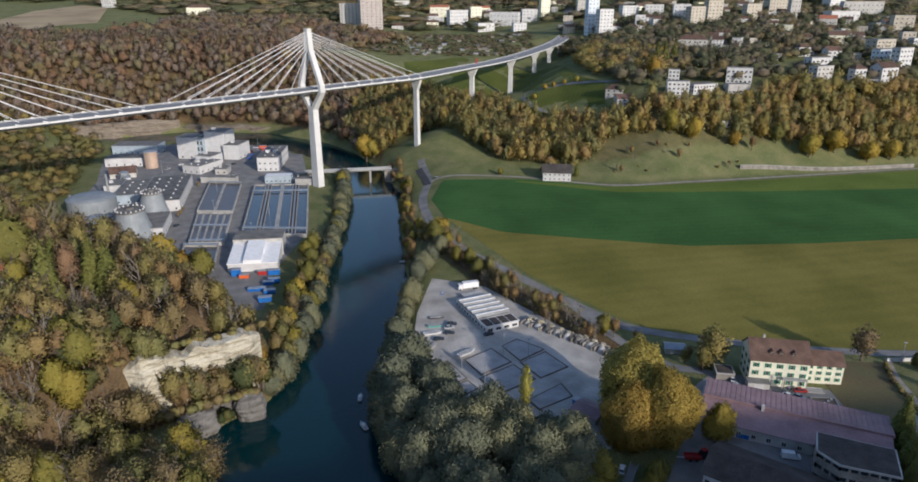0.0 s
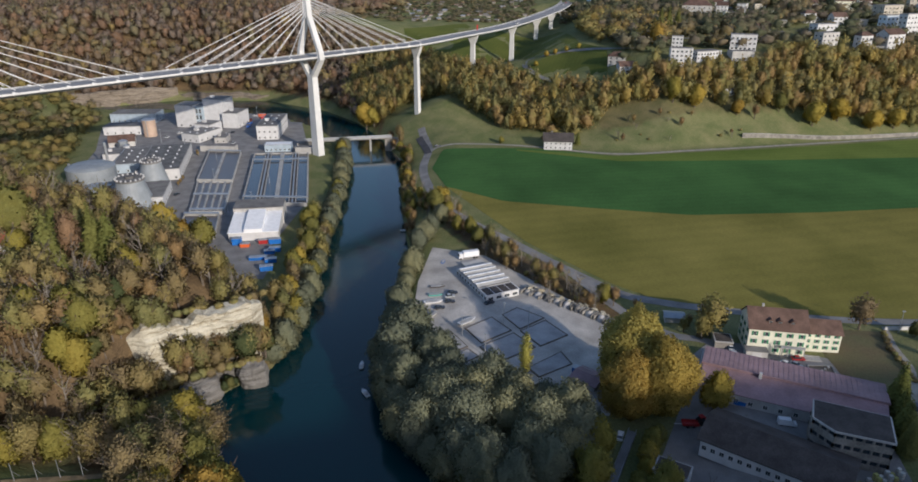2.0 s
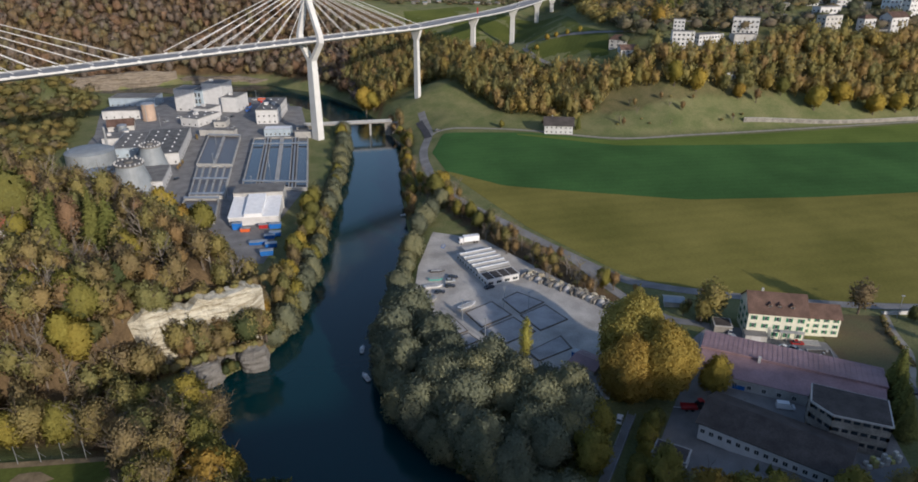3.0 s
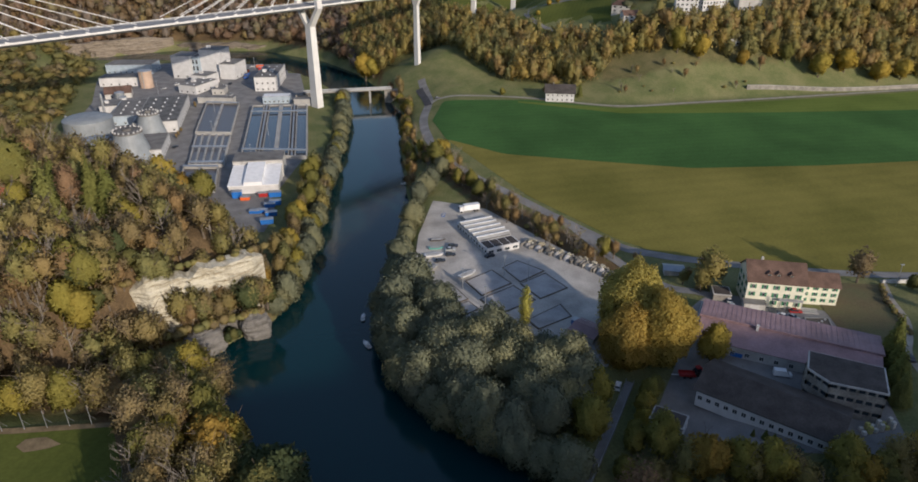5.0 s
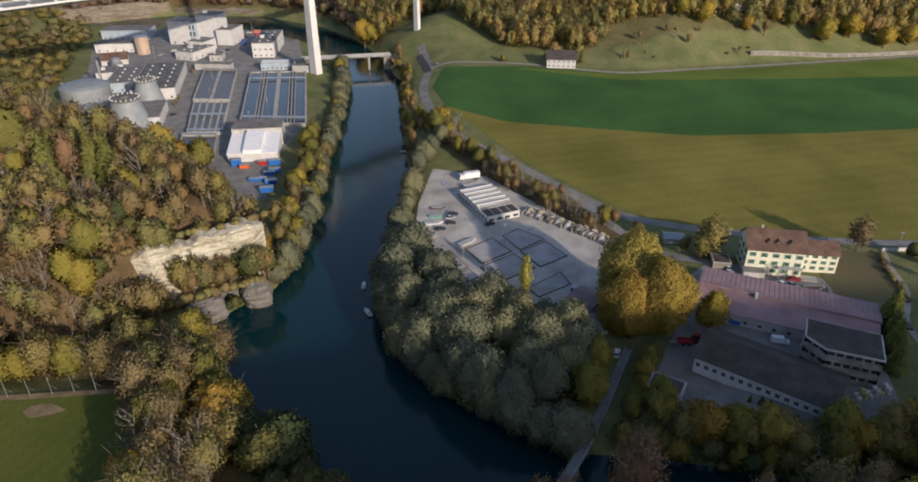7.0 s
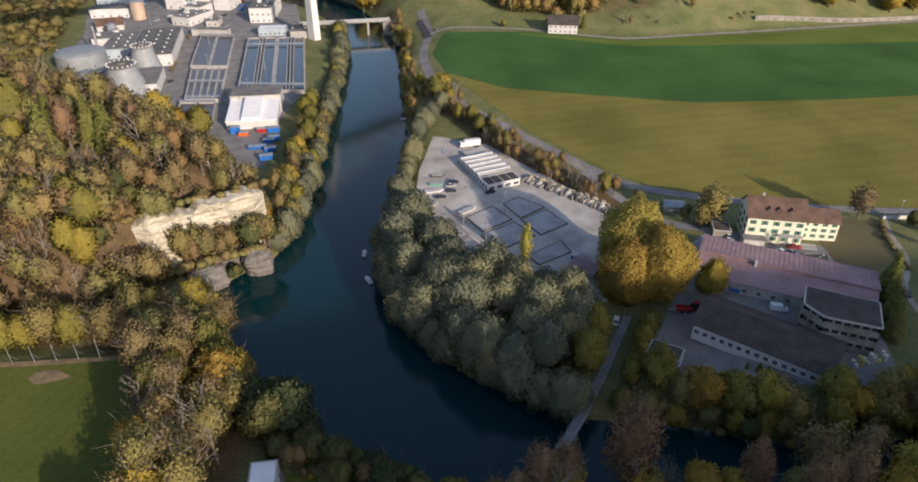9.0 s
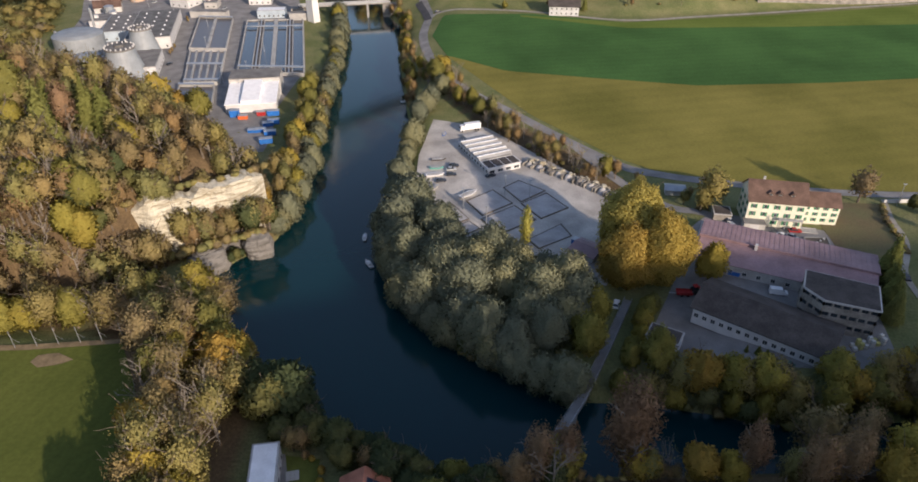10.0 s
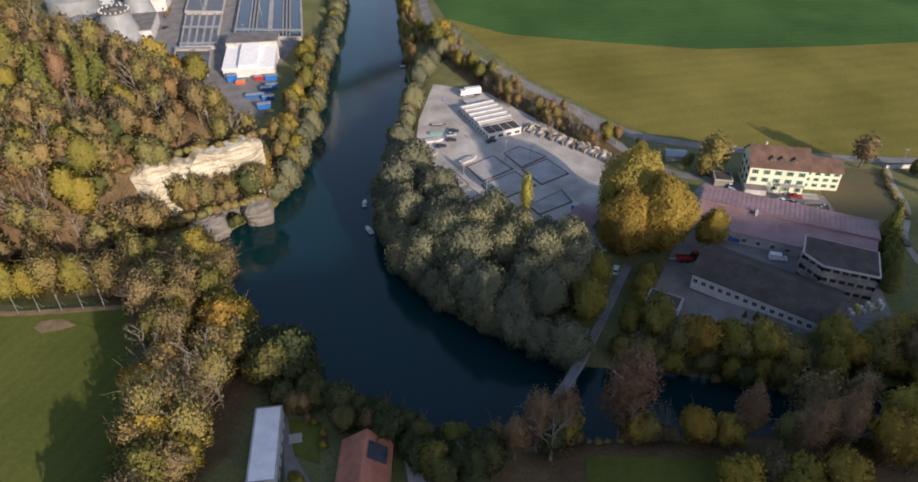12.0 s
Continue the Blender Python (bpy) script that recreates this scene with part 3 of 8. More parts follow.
drape("yard_5", [(-14, 96), (-12, 90), (-11, 84)], [(-8, 95), (-6, 90), (-5, 84)], M_GRAVEL_GREY, "gravel terrace beside the tiled house", "terrace", 0.25, 4, 2.0)

# ---- the cable-stayed bridge ----
AXIS, SIDE = Vector((math.cos(radians(48)), math.sin(radians(48)), 0)), Vector((math.sin(radians(48)), -math.cos(radians(48)), 0))
PYLON = Vector((-101, 470, 0))
DECK_Z, HALF = 75.0, 9.6


def bridge_line():
    pts = [tuple(PYLON + AXIS * s) for s in (-420, -300, -216, -108, 0, 60, 98)]
    pts = [(p[0], p[1], DECK_Z) for p in pts]
    pts += [(1, 614, 74.6), (36, 681, 74.4), (75, 778, 74.6), (122, 907, 77.0), (150, 1000, 80.5), (168, 1080, 85.0)]
    return curve(pts, 10)


def sweep(line, section, mat=0):
    """A beam of one cross-section (sideways, up) along a line in space."""
    sh, k = Shape(), len(section)
    p = np.array(line)
    t = np.gradient(p[:, :2], axis=0)
    t /= np.hypot(t[:, 0], t[:, 1])[:, None]
    for (x, y, z), (tx, ty) in zip(p, t):
        sh.v += [(x + a * ty, y - a * tx, z + b) for a, b in section]
    for i in range(len(line) - 1):
        for s in range(k):
            u = (s + 1) % k
            sh.f.append((i * k + s, i * k + u, (i + 1) * k + u, (i + 1) * k + s))
            sh.m.append(mat)
    return sh


def build_bridge():
    line = bridge_line()
    b = thing("cable_stayed_bridge", "pale concrete cable-stayed road bridge across the river valley", "bridge")
    part("deck", sweep(line, [(-9.6, -0.6), (-9.6, 0), (9.6, 0), (9.6, -0.6), (4.5, -2.4), (-4.5, -2.4)]), M_BRIDGE, b)
    part("carriageway", sweep(line, [(-5.6, 0.02), (-5.6, 0.1), (9.0, 0.1), (9.0, 0.02)]), M_DECK, b, "grey asphalt carriageway")
    part("footway", sweep(line, [(-9.0, 0.02), (-9.0, 0.16), (-6.2, 0.16), (-6.2, 0.02)]), M_CONCRETE, b, "pale footway")
    for a in (-9.5, 9.3):
        part("parapet", sweep(line, [(a, 0), (a, 0.4), (a + 0.25, 0.4), (a + 0.25, 0)]), M_BRIDGE, b)
    for along in (0.0, -216.0):
        c = PYLON + AXIS * along
        z0 = min(ground_at(c.x, c.y), 30) - 1
        py = part("pylon", Shape(), M_BRIDGE, b, "tapered forked concrete pylon")
        leg = Shape()

        def ring(off, z, w, d):
            m = c + SIDE * off
            return [(m.x + AXIS.x * i * w + SIDE.x * j * d, m.y + AXIS.y * i * w + SIDE.y * j * d, z) for i, j in ((-1, -1), (1, -1), (1, 1), (-1, 1))]
        leg.hull(ring(0, z0, 2.6, 3.6), ring(0, 63, 2.2, 2.8))
        part("shaft", leg, M_BRIDGE, py)
        for s in (1, -1):
            arm = Shape()
            arm.hull(ring(1.2 * s, 61, 2.2, 1.7), ring(11.2 * s, 73.5, 2.0, 1.5))
            arm.hull(ring(11.2 * s, 73.5, 2.0, 1.5), ring(10.9 * s, 78, 1.9, 1.4))
            arm.hull(ring(10.9 * s, 78, 1.9, 1.4), ring(1.5 * s, 101, 1.8, 1.3))
            part("arm", arm, M_BRIDGE, py)
        part("head", Shape().hull(ring(0, 100, 1.9, 2.8), ring(0, 114.5, 1.7, 1.7)), M_BRIDGE, py)
        for way, s, k in product((1, -1), (1, -1), range(7)):
            d = way * (23 + 12.4 * k)
            foot = c + AXIS * d + SIDE * (8.7 * s)
            top = c + AXIS * (way * 1.5) + SIDE * (0.9 * s)
            lo, hi = Vector((foot.x, foot.y, DECK_Z + 1.6)), Vector((top.x, top.y, 101.5 + 1.75 * k))
            part("cable", Shape().tube([lo, hi], 0.17, 5), M_CABLE, b)
            box = Shape()
            along_, up = AXIS * (-way), Vector((0, 0, 1))
            base = Vector((foot.x, foot.y, DECK_Z))
            q = [base - along_ * 0.9, base + along_ * 1.9]
            w = SIDE * 0.4
            box.hull([q[0] - w, q[1] - w, q[1] + w, q[0] + w], [q[0] - w * 0.7 + up * 0.2, q[1] - w * 0.7 + up * 1.1, q[1] + w * 0.7 + up * 1.1, q[0] + w * 0.7 + up * 0.2])
            part("anchor_box", box, M_BRIDGE, b)
    for x, y, tx, ty in ((-34, 545, 0.669, 0.743), (12, 634.5, 0.484, 0.875), (54, 724, 0.371, 0.929), (88.3, 813, 0.349, 0.937), (114.4, 885, 0.332, 0.943), (137, 953.5, 0.288, 0.958)):
        z0, zt = ground_at(x, y) - 1.5, DECK_Z - 2.3
        ax, sd = Vector((tx, ty, 0)), Vector((ty, -tx, 0))

        def ring2(z, w, d):
            return [(x + ax.x * i * w + sd.x * j * d, y + ax.y * i * w + sd.y * j * d, z) for i, j in ((-1, -1), (1, -1), (1, 1), (-1, 1))]
        pier = Shape().hull(ring2(z0, 1.5, 2.2), ring2(zt - 8, 1.3, 1.9)).hull(ring2(zt - 8, 1.3, 1.9), ring2(zt, 1.3, 5.6))
        part("pier", pier, M_BRIDGE, b)
    for name_, (cx, cy) in (("abutment", (150, 1003)),):
        part(name_, Shape().prism([(cx - 12, cy - 3), (cx + 10, cy - 9), (cx + 18, cy + 22), (cx - 6, cy + 28)], 50, 78.5), M_CONCRETE, b)


build_bridge()


def build_low_bridge():
    b = thing("low_bridge", "low concrete road bridge across the river at the works", "bridge", 0, 0, 0)
    a, c = (-116, 494), (-52, 507)
    part("deck", sweep([(*a, 10.2), (*c, 10.2)], [(-2.6, -0.8), (-2.6, 0), (2.6, 0), (2.6, -0.8)]), M_OLDWALL, b)
    for o in (-2.5, 2.35):
        part("rail", sweep([(*a, 10.2), (*c, 10.2)], [(o, 0), (o, 1.0), (o + 0.15, 1.0), (o + 0.15, 0)]), M_STEEL, b)
    for k in (0.42, 0.75):
        x, y = a[0] + (c[0] - a[0]) * k, a[1] + (c[1] - a[1]) * k
        part("pier", Shape().box(x - 0.5, y - 2.2, -3, x + 0.5, y + 2.2, 9.2), M_CONCRETE, b)
    for x, y in (a, c):
        part("abutment", Shape().box(x - 5, y - 3.4, -2, x + 5, y + 3.4, 9.1), M_OLDWALL, b)


build_low_bridge()

# ---- buildings ----
PANES = {}
FRONTS = []


def window_mesh(w, h, shutters=False):
    key = (round(w, 2), round(h, 2), shutters)
    if key not in PANES:
        sh = Shape()
        sh.box(-w / 2, -0.06, 0, w / 2, 0.02, h, 0)
        for x0, x1 in ((-w / 2 + 0.08, -0.04), (0.04, w / 2 - 0.08)):
            sh.box(x0, -0.09, 0.08, x1, -0.055, h - 0.08, 1)
        PANES[key] = sh.data("window", M_FRAME, M_GLASS)
    return PANES[key]


def shutter_mesh(w, h):
    key = ("s", round(w, 2), round(h, 2))
    if key not in PANES:
        sh = Shape().box(-w / 2, -0.12, 0, w / 2, -0.04, h)
        for i in range(5):
            sh.box(-w / 2 + 0.06, -0.15, 0.1 + i * (h - 0.2) / 5, w / 2 - 0.06, -0.12, 0.1 + (i + 0.7) * (h - 0.2) / 5)
        PANES[key] = sh.data("shutter", M_SHUTTER)
    return PANES[key]


def wall_windows(parent, p, q, z0, storeys, cols, rise, w, h, shutters=False, skip=()):
    """Windows in rows on the wall from p to q (outside on the right of the way from p to q)."""
    p, q = Vector((*p, 0)), Vector((*q, 0))
    d = q - p
    turn = math.degrees(math.atan2(d.y, d.x))
    for i, j in product(range(storeys), range(cols)):
        if (i, j) in skip:
            continue
        c = p + d * ((j + 0.5) / cols)
        at = pose(c.x, c.y, z0 + i * rise, 0, 0, turn)
        part("window", window_mesh(w, h), [], parent, at=at)
        if shutters:
            for s in (-1, 1):
                part("shutter", shutter_mesh(w * 0.5, h), [], parent, at=at @ pose(s * (w * 0.78), 0, 0))


def block(name, label, category, x, y, w, d, turn, h, storeys=2, cols=(4, 2), roof="flat", wall=None, top=None, rise=None, win=(1.3, 1.4),
          shutters=False, sink=1.5, z=None, group="", sides="fblr", over=0.5, roof_h=None, stack=0):
    """A building: w along its front, d deep, x and y the middle of its front, turn the way its front runs."""
    wall, top = wall or M_WHITE, top or (M_FLATROOF if roof == "flat" else M_TILE)
    z = ground_at(x, y) if z is None else z
    FRONTS.append((x, y, w))
    b = thing(name, label, category, x, y, z, turn, group)
    W, rise = w / 2, rise or (h - 0.6) / max(1, storeys)
    body = Shape()
    if roof == "flat":
        body.box(-W, 0, -sink, W, d, h)
        part("wall", body, wall, b)
        rf = Shape().box(-W - 0.15, -0.15, h + 0.004, W + 0.15, d + 0.15, h + 0.35)
        rf.box(-W + 0.3, 0.3, h + 0.35, W - 0.3, d - 0.3, h + 0.40, 1)
        part("roof", rf, [M_STEEL if wall is M_STEEL_BLUE else M_CONCRETE, top], b)
        for k in range(stack):
            sx = -W * 0.6 + k * w * 0.35
            part("roof_unit", Shape().box(sx, d * 0.4, h + 0.40, sx + min(3, w * 0.2), d * 0.4 + 2.2, h + 2.2), wall, b)
    else:
        rh = roof_h or d * 0.32
        body.box(-W, 0, -sink, W, d, h)
        if roof == "gable":
            body.hull([(-W, 0, h), (-W + 0.02, 0, h), (-W + 0.02, d, h), (-W, d, h)], [(-W, d / 2 - 0.02, h + rh), (-W + 0.02, d / 2 - 0.02, h + rh), (-W + 0.02, d / 2, h + rh), (-W, d / 2, h + rh)])
            body.hull([(W - 0.02, 0, h), (W, 0, h), (W, d, h), (W - 0.02, d, h)], [(W - 0.02, d / 2 - 0.02, h + rh), (W, d / 2 - 0.02, h + rh), (W, d / 2, h + rh), (W - 0.02, d / 2, h + rh)])
        part("wall", body, wall, b)
        rf, t, o = Shape(), 0.22, over
        e = h - o * rh / (d / 2)
        hip = min(W * 0.55, d / 2) if roof == "hip" else -o
        for s in (0, 1):
            y0, sg = (-o, 1) if s == 0 else (d + o, -1)
            a = [(-W - o, y0, e), (W + o, y0, e), (W - hip, d / 2, h + rh), (-W + hip, d / 2, h + rh)]
            a = a if s == 0 else a[::-1]
            rf.hull(a, [(p[0], p[1], p[2] + t) for p in a])
        if roof == "hip":
            for s in (-1, 1):
                a = [(s * (W + o), -o, e), (s * (W + o), d + o, e), (s * (W - hip), d / 2, h + rh)]
                a = a if s == 1 else a[::-1]
                rf.hull(a, [(p[0], p[1], p[2] + t) for p in a])
        part("roof", rf, top, b)
        for k in range(stack):
            cx = -W * 0.5 + k * W * 0.8
            part("chimney", Shape().box(cx, d * 0.55, h + rh * 0.5, cx + 0.7, d * 0.55 + 0.7, h + rh + 0.9), M_GREYWALL, b)
    faces = {"f": ((-W, 0), (W, 0), cols[0]), "r": ((W, 0), (W, d), cols[1]), "b": ((W, d), (-W, d), cols[0]), "l": ((-W, d), (-W, 0), cols[1])}
    for s in sides:
        p, q, n = faces[s]
        if n and storeys:
            wall_windows(b, p, q, 0.9, storeys, n, rise, win[0], win[1], shutters)
    return b


def works_buildings():
    g = "buildings of the treatment works"
    block("works_tower", "tall white process building with a closed facade", "building", -228, 556, 16, 18, -8, 18, 1, (2, 1), rise=5.5, win=(1.6, 1.6), group=g, sides="f")
    block("works_stair", "glazed grey-green stair tower between white blocks", "building", -217, 558, 6, 14, -8, 17, 3, (2, 0), wall=M_STEEL_BLUE, rise=5.2, win=(1.8, 3.6), group=g, sides="f")
    block("works_tower", "tall white flat-roofed tower with stepped sides", "building", -205, 560, 18, 18, -8, 22, 1, (2, 1), rise=7, win=(1.2, 2.0), group=g, sides="r", stack=1)
    block("works_annex", "pale lower wing beside the white tower", "building", -190, 553, 13, 22, -8, 12, 1, (0, 3), group=g, sides="r", stack=1)
    block("works_annex", "low white annex stepped up behind the office", "building", -205, 530, 14, 16, -16, 8, 1, (0, 2), group=g, sides="r", stack=1)
    block("works_hall", "long white and blue cladded hall", "building", -279, 572, 38, 20, 3, 7.5, 1, (8, 3), wall=M_STEEL_BLUE, rise=4, top=M_FLATROOF, group=g, sides="fr")
    block("works_hall", "low white hall with grey flat roof", "building", -268, 529, 30, 16, 6, 6.5, 1, (5, 3), group=g, sides="fr")
    block("works_office", "small white office with dark roof lights", "building", -206, 506, 16, 26, -20, 6, 1, (3, 4), group=g, sides="fr", stack=1)
    block("works_office", "white two-storey operations building", "building", -149, 514, 16, 46, 4, 10.5, 2, (4, 8), rise=4.6, group=g, sides="fr", stack=2)
    block("works_hall", "large hall with dark flat roof and roof lights", "building", -190, 408, 26, 66, 14, 7, 1, (5, 10), top=M_GREYROOF, group=g, sides="fr")
    block("works_hall", "low grey hall beside the dark-roofed hall", "building", -217, 425, 18, 42, 14, 6, 1, (3, 6), wall=M_STEEL_BLUE, group=g, sides="fr")
    block("works_office", "white flat-roofed control building", "building", -174, 357, 15, 32, 14, 6, 1, (3, 5), group=g, sides="fr")
    block("works_shed", "low blue and white plant building", "building", -132, 478, 19, 9, 6, 5, 1, (6, 0), wall=M_STEEL_BLUE, top=M_WHITEROOF, group=g, sides="f")


works_buildings()


def roof_lights(x, y, turn, z, w, d, nx, ny, label):
    """Small pale domes in rows on a flat roof."""
    t = thing("roof_light_field", label, "roof lights", x, y, z, turn)
    for i, j in product(range(nx), range(ny)):
        u, v = (i + 0.5) / nx * w - w / 2, (j + 0.5) / ny * d
        part("roof_light", Shape().hull([(u - 0.55, v - 0.55, 0), (u + 0.55, v - 0.55, 0), (u + 0.55, v + 0.55, 0), (u - 0.55, v + 0.55, 0)], [(u - 0.35, v - 0.35, 0.4), (u + 0.35, v - 0.35, 0.4), (u + 0.35, v + 0.35, 0.4), (u - 0.35, v + 0.35, 0.4)]), M_WHITEROOF, t)


roof_lights(-190, 408, 14, 13.42, 22, 62, 3, 6, "rows of pale roof lights on the dark hall")
roof_lights(-206, 506, -24, 12.42, 14, 26, 2, 3, "pale roof lights on the small office")
roof_lights(-149, 516, 4, 16.92, 12, 40, 2, 4, "roof lights on the operations building")
roof_lights(-217, 427, 14, 12.42, 14, 36, 2, 4, "roof lights on the grey hall")


def hall_shed():
    b = thing("loading_shed", "white sheet-metal loading shed with long sloping roof", "shed", -102.3, 310, 6.1, 8)
    wl = Shape()
    wl.hull([(-12.0, 0, -1), (12.0, 0, -1), (12.0, 36, -1), (-12.0, 36, -1)], [(-12.0, 0, 4.2), (12.0, 0, 4.2), (12.0, 36, 8.0), (-12.0, 36, 8.0)])
    part("wall", wl, M_WHITE, b)
    rf = Shape().hull([(-12.3, -0.6, 4.3), (12.3, -0.6, 4.3), (12.3, 22, 7.2), (-12.3, 22, 7.2)], [(-12.3, -0.6, 4.6), (12.3, -0.6, 4.6), (12.3, 22, 7.5), (-12.3, 22, 7.5)])
    part("roof", rf, M_WHITEROOF, b)
    part("raised_bay", Shape().hull([(-4.4, -0.5, 4.6), (4.4, -0.5, 4.6), (4.4, 20, 7.3), (-4.4, 20, 7.3)], [(-4.4, -0.5, 6.2), (4.4, -0.5, 6.2), (4.4, 20, 9.4), (-4.4, 20, 9.4)]), M_WHITEROOF, b)
    part("rear_block", Shape().box(-12.6, 22, 0, 12.6, 36, 9.2), M_GREYWALL, b)
    part("rear_roof", Shape().box(-12.8, 21.8, 9.204, 12.8, 36.2, 9.6), M_FLATROOF, b)


hall_shed()


def basin(name, label, corners, lanes, depth=2.2):
    """Open settling tanks: outer walls, dividing walls, water and walkway bridges."""
    b = thing(name, label, "settling tank", 0, 0, 0, 0, "settling tanks")
    (x0, y0), (x1, y1), (x2, y2), (x3, y3) = corners      # near left, near right, far right, far left
    zt, zw = 8.2, 7.4

    def spot(u, v):
        return ((x0 * (1 - u) + x1 * u) * (1 - v) + (x3 * (1 - u) + x2 * u) * v, (y0 * (1 - u) + y1 * u) * (1 - v) + (y3 * (1 - u) + y2 * u) * v)

    def strip(u0, v0, u1, v1, za, zb):
        return Shape().prism([spot(u0, v0), spot(u1, v0), spot(u1, v1), spot(u0, v1)], za, zb)
    lw = math.dist(spot(0, 0), spot(1, 0))
    ll = math.dist(spot(0, 0), spot(0, 1))
    e, f = 0.7 / lw, 0.7 / ll
    part("water_surface", strip(e, f, 1 - e, 1 - f, 5.9, zw), M_TANKWATER if lanes == 4 else M_SLUDGE, b, "still grey-blue tank water" if lanes == 4 else "murky grey tank water")
    for u in (0, 1 - e):
        part("wall", strip(u, 0, u + e, 1, 5, zt), M_CONCRETE, b)
    for v in (0, 1 - f):
        part("wall", strip(e, v, 1 - e, v + f, 5, zt), M_CONCRETE, b)
    if lanes == 4:
        for u0, u1 in ((0.21, 0.225), (0.31, 0.325), (0.49, 0.555), (0.71, 0.725), (0.81, 0.825)):
            part("dividing_wall", strip(u0, f, u1, 1 - f, 5, zt - 0.05), M_CONCRETE, b)
        for u0, u1 in ((0.225, 0.31), (0.725, 0.81)):
            part("channel_cover", strip(u0, f, u1, 1 - f, 5.9, zt - 0.5), M_DARKROOF, b, "dark covered channel between two lanes")
            part("walkway", strip((u0 + u1) / 2 - 0.012, f, (u0 + u1) / 2 + 0.012, 1 - f, zt - 0.5, zt + 0.1), M_STEEL, b, "narrow steel grating walkway")
    else:
        for k in range(1, lanes):
            wide = 1.8 if lanes == 2 else 1.1
            part("dividing_wall", strip(k / lanes - wide / lw / 2, f, k / lanes + wide / lw / 2, 1 - f, 5, zt - 0.1), M_CONCRETE, b)
    for v in {4: (0.07, 0.82), 2: (0.96,)}.get(lanes, (0.02, 0.5)):
        part("scraper_bridge", strip(0, v, 1, v + 2.4 / ll, zt + 0.4, zt + 0.8), M_STEEL, b, "steel travelling bridge")
    return b


basin("settling_basin", "rectangular concrete settling basin filled with water", [(-124, 362), (-86, 360), (-108, 469), (-146, 466)], 4)
basin("settling_basin", "narrow concrete aeration basin", [(-165, 405), (-142, 404), (-157, 472), (-181, 474)], 2)
basin("settling_basin", "aeration basin split into narrow lanes", [(-148, 346), (-129, 347), (-141, 400), (-163, 401)], 5)
basin("settling_basin", "small concrete basin at the end of the row", [(-142, 311), (-122, 311), (-130, 342), (-149, 342)], 2)


def digester(x, y, r, h, label):
    b = thing("digester", label, "digester", x, y, 6, 0, "digesters")
    part("shell", Shape().lathe([(r, -1), (r, 0.5), (r * 0.62, h * 0.93), (r * 0.58, h)], 32), M_SILVER, b)
    part("cap", Shape().lathe([(r * 0.66, h), (r * 0.66, h + 0.8), (r * 0.2, h + 1.1), (r * 0.2, h + 2.2)], 32), M_FLATROOF, b)
    for k in range(18):
        a = 2 * math.pi * k / 18
        part("post", Shape().box(r * 0.62 * math.cos(a) - 0.3, r * 0.62 * math.sin(a) - 0.3, h + 0.8, r * 0.62 * math.cos(a) + 0.3, r * 0.62 * math.sin(a) + 0.3, h + 1.7), M_WHITE, b)


digester(-183, 358, 12.0, 16.5, "grey sheet-clad tapered digester with white-studded cap")
digester(-189, 399, 9.5, 15.0, "grey tapered digester behind the control building")


def gas_tank(x, y, r, h):
    b = thing("gas_holder", "round silver gas holder with domed roof", "tank", x, y, 6)
    part("shell", Shape().lathe([(r, -1), (r, h)], 40), M_SILVER, b)
    part("dome", Shape().lathe([(r, h), (r * 0.8, h + 1.2), (r * 0.45, h + 2.0), (0.3, h + 2.3)], 40), M_SILVER, b)


gas_tank(-226, 398, 14, 12.5)
gas_tank(-210, 372, 9, 7)


def stack(x, y, h, r=0.7):
    b = thing("chimney_stack", "slim grey steel chimney of the works", "chimney", x, y, 6)
    part("pipe", Shape().lathe([(r * 1.2, -1), (r, h)], 12), M_STEEL, b)
    part("collar", Shape().lathe([(r * 1.3, h * 0.9), (r * 1.3, h * 0.93)], 12), M_STEEL, b)


stack(-228, 423, 21)
stack(-243, 405, 12)

# houses of the hamlet
block("apartment_house", "long cream house with green shutters and brown tiled roof", "house", 109, 200.5, 19, 13, -10, 9.6, 3, (5, 3), "gable", M_CREAM, M_TILE, 3.0, (1.0, 1.6), True, z=9, roof_h=5.0, stack=1)
block("apartment_house", "smaller cream house with green shutters joined at the side", "house", 125.5, 202.5, 12.5, 9.5, -8, 7.0, 3, (4, 2), "gable", M_CREAM, M_TILE, 2.3, (0.85, 1.3), True, z=9, roof_h=3.0)
block("storage_hall", "long hall with faded red sheet roof", "hall", 97.7, 165.5, 50, 21, -25, 4.2, 1, (12, 0), "gable", M_GREYWALL, M_REDSHEET, roof_h=2.2, z=9, sides="f", over=0.8)
block("workshop", "long workshop with dark bitumen roof and white wall", "workshop", 81, 140, 36, 16, -37, 4.4, 1, (15, 2), "gable", M_WHITE, M_DARKROOF, roof_h=3.2, z=9, sides="fr", over=0.9)
block("site_hut", "flat-roofed hut with pale roof edge", "hut", 55, 139, 9, 6, -30, 2.2, 0, (0, 0), z=8.5, top=M_DARKROOF)
block("long_house", "long flat white-roofed building by the river", "building", -42, 84, 6, 20, 8, 4.5, 1, (3, 6), top=M_WHITEROOF, z=6)
block("tiled_house", "house with red tiled roof and solar panels", "house", -15.4, 83, 22, 10.5, 90, 4, 1, (6, 2), "gable", M_WHITE, M_REDTILE, roof_h=3.6, z=7, stack=1)
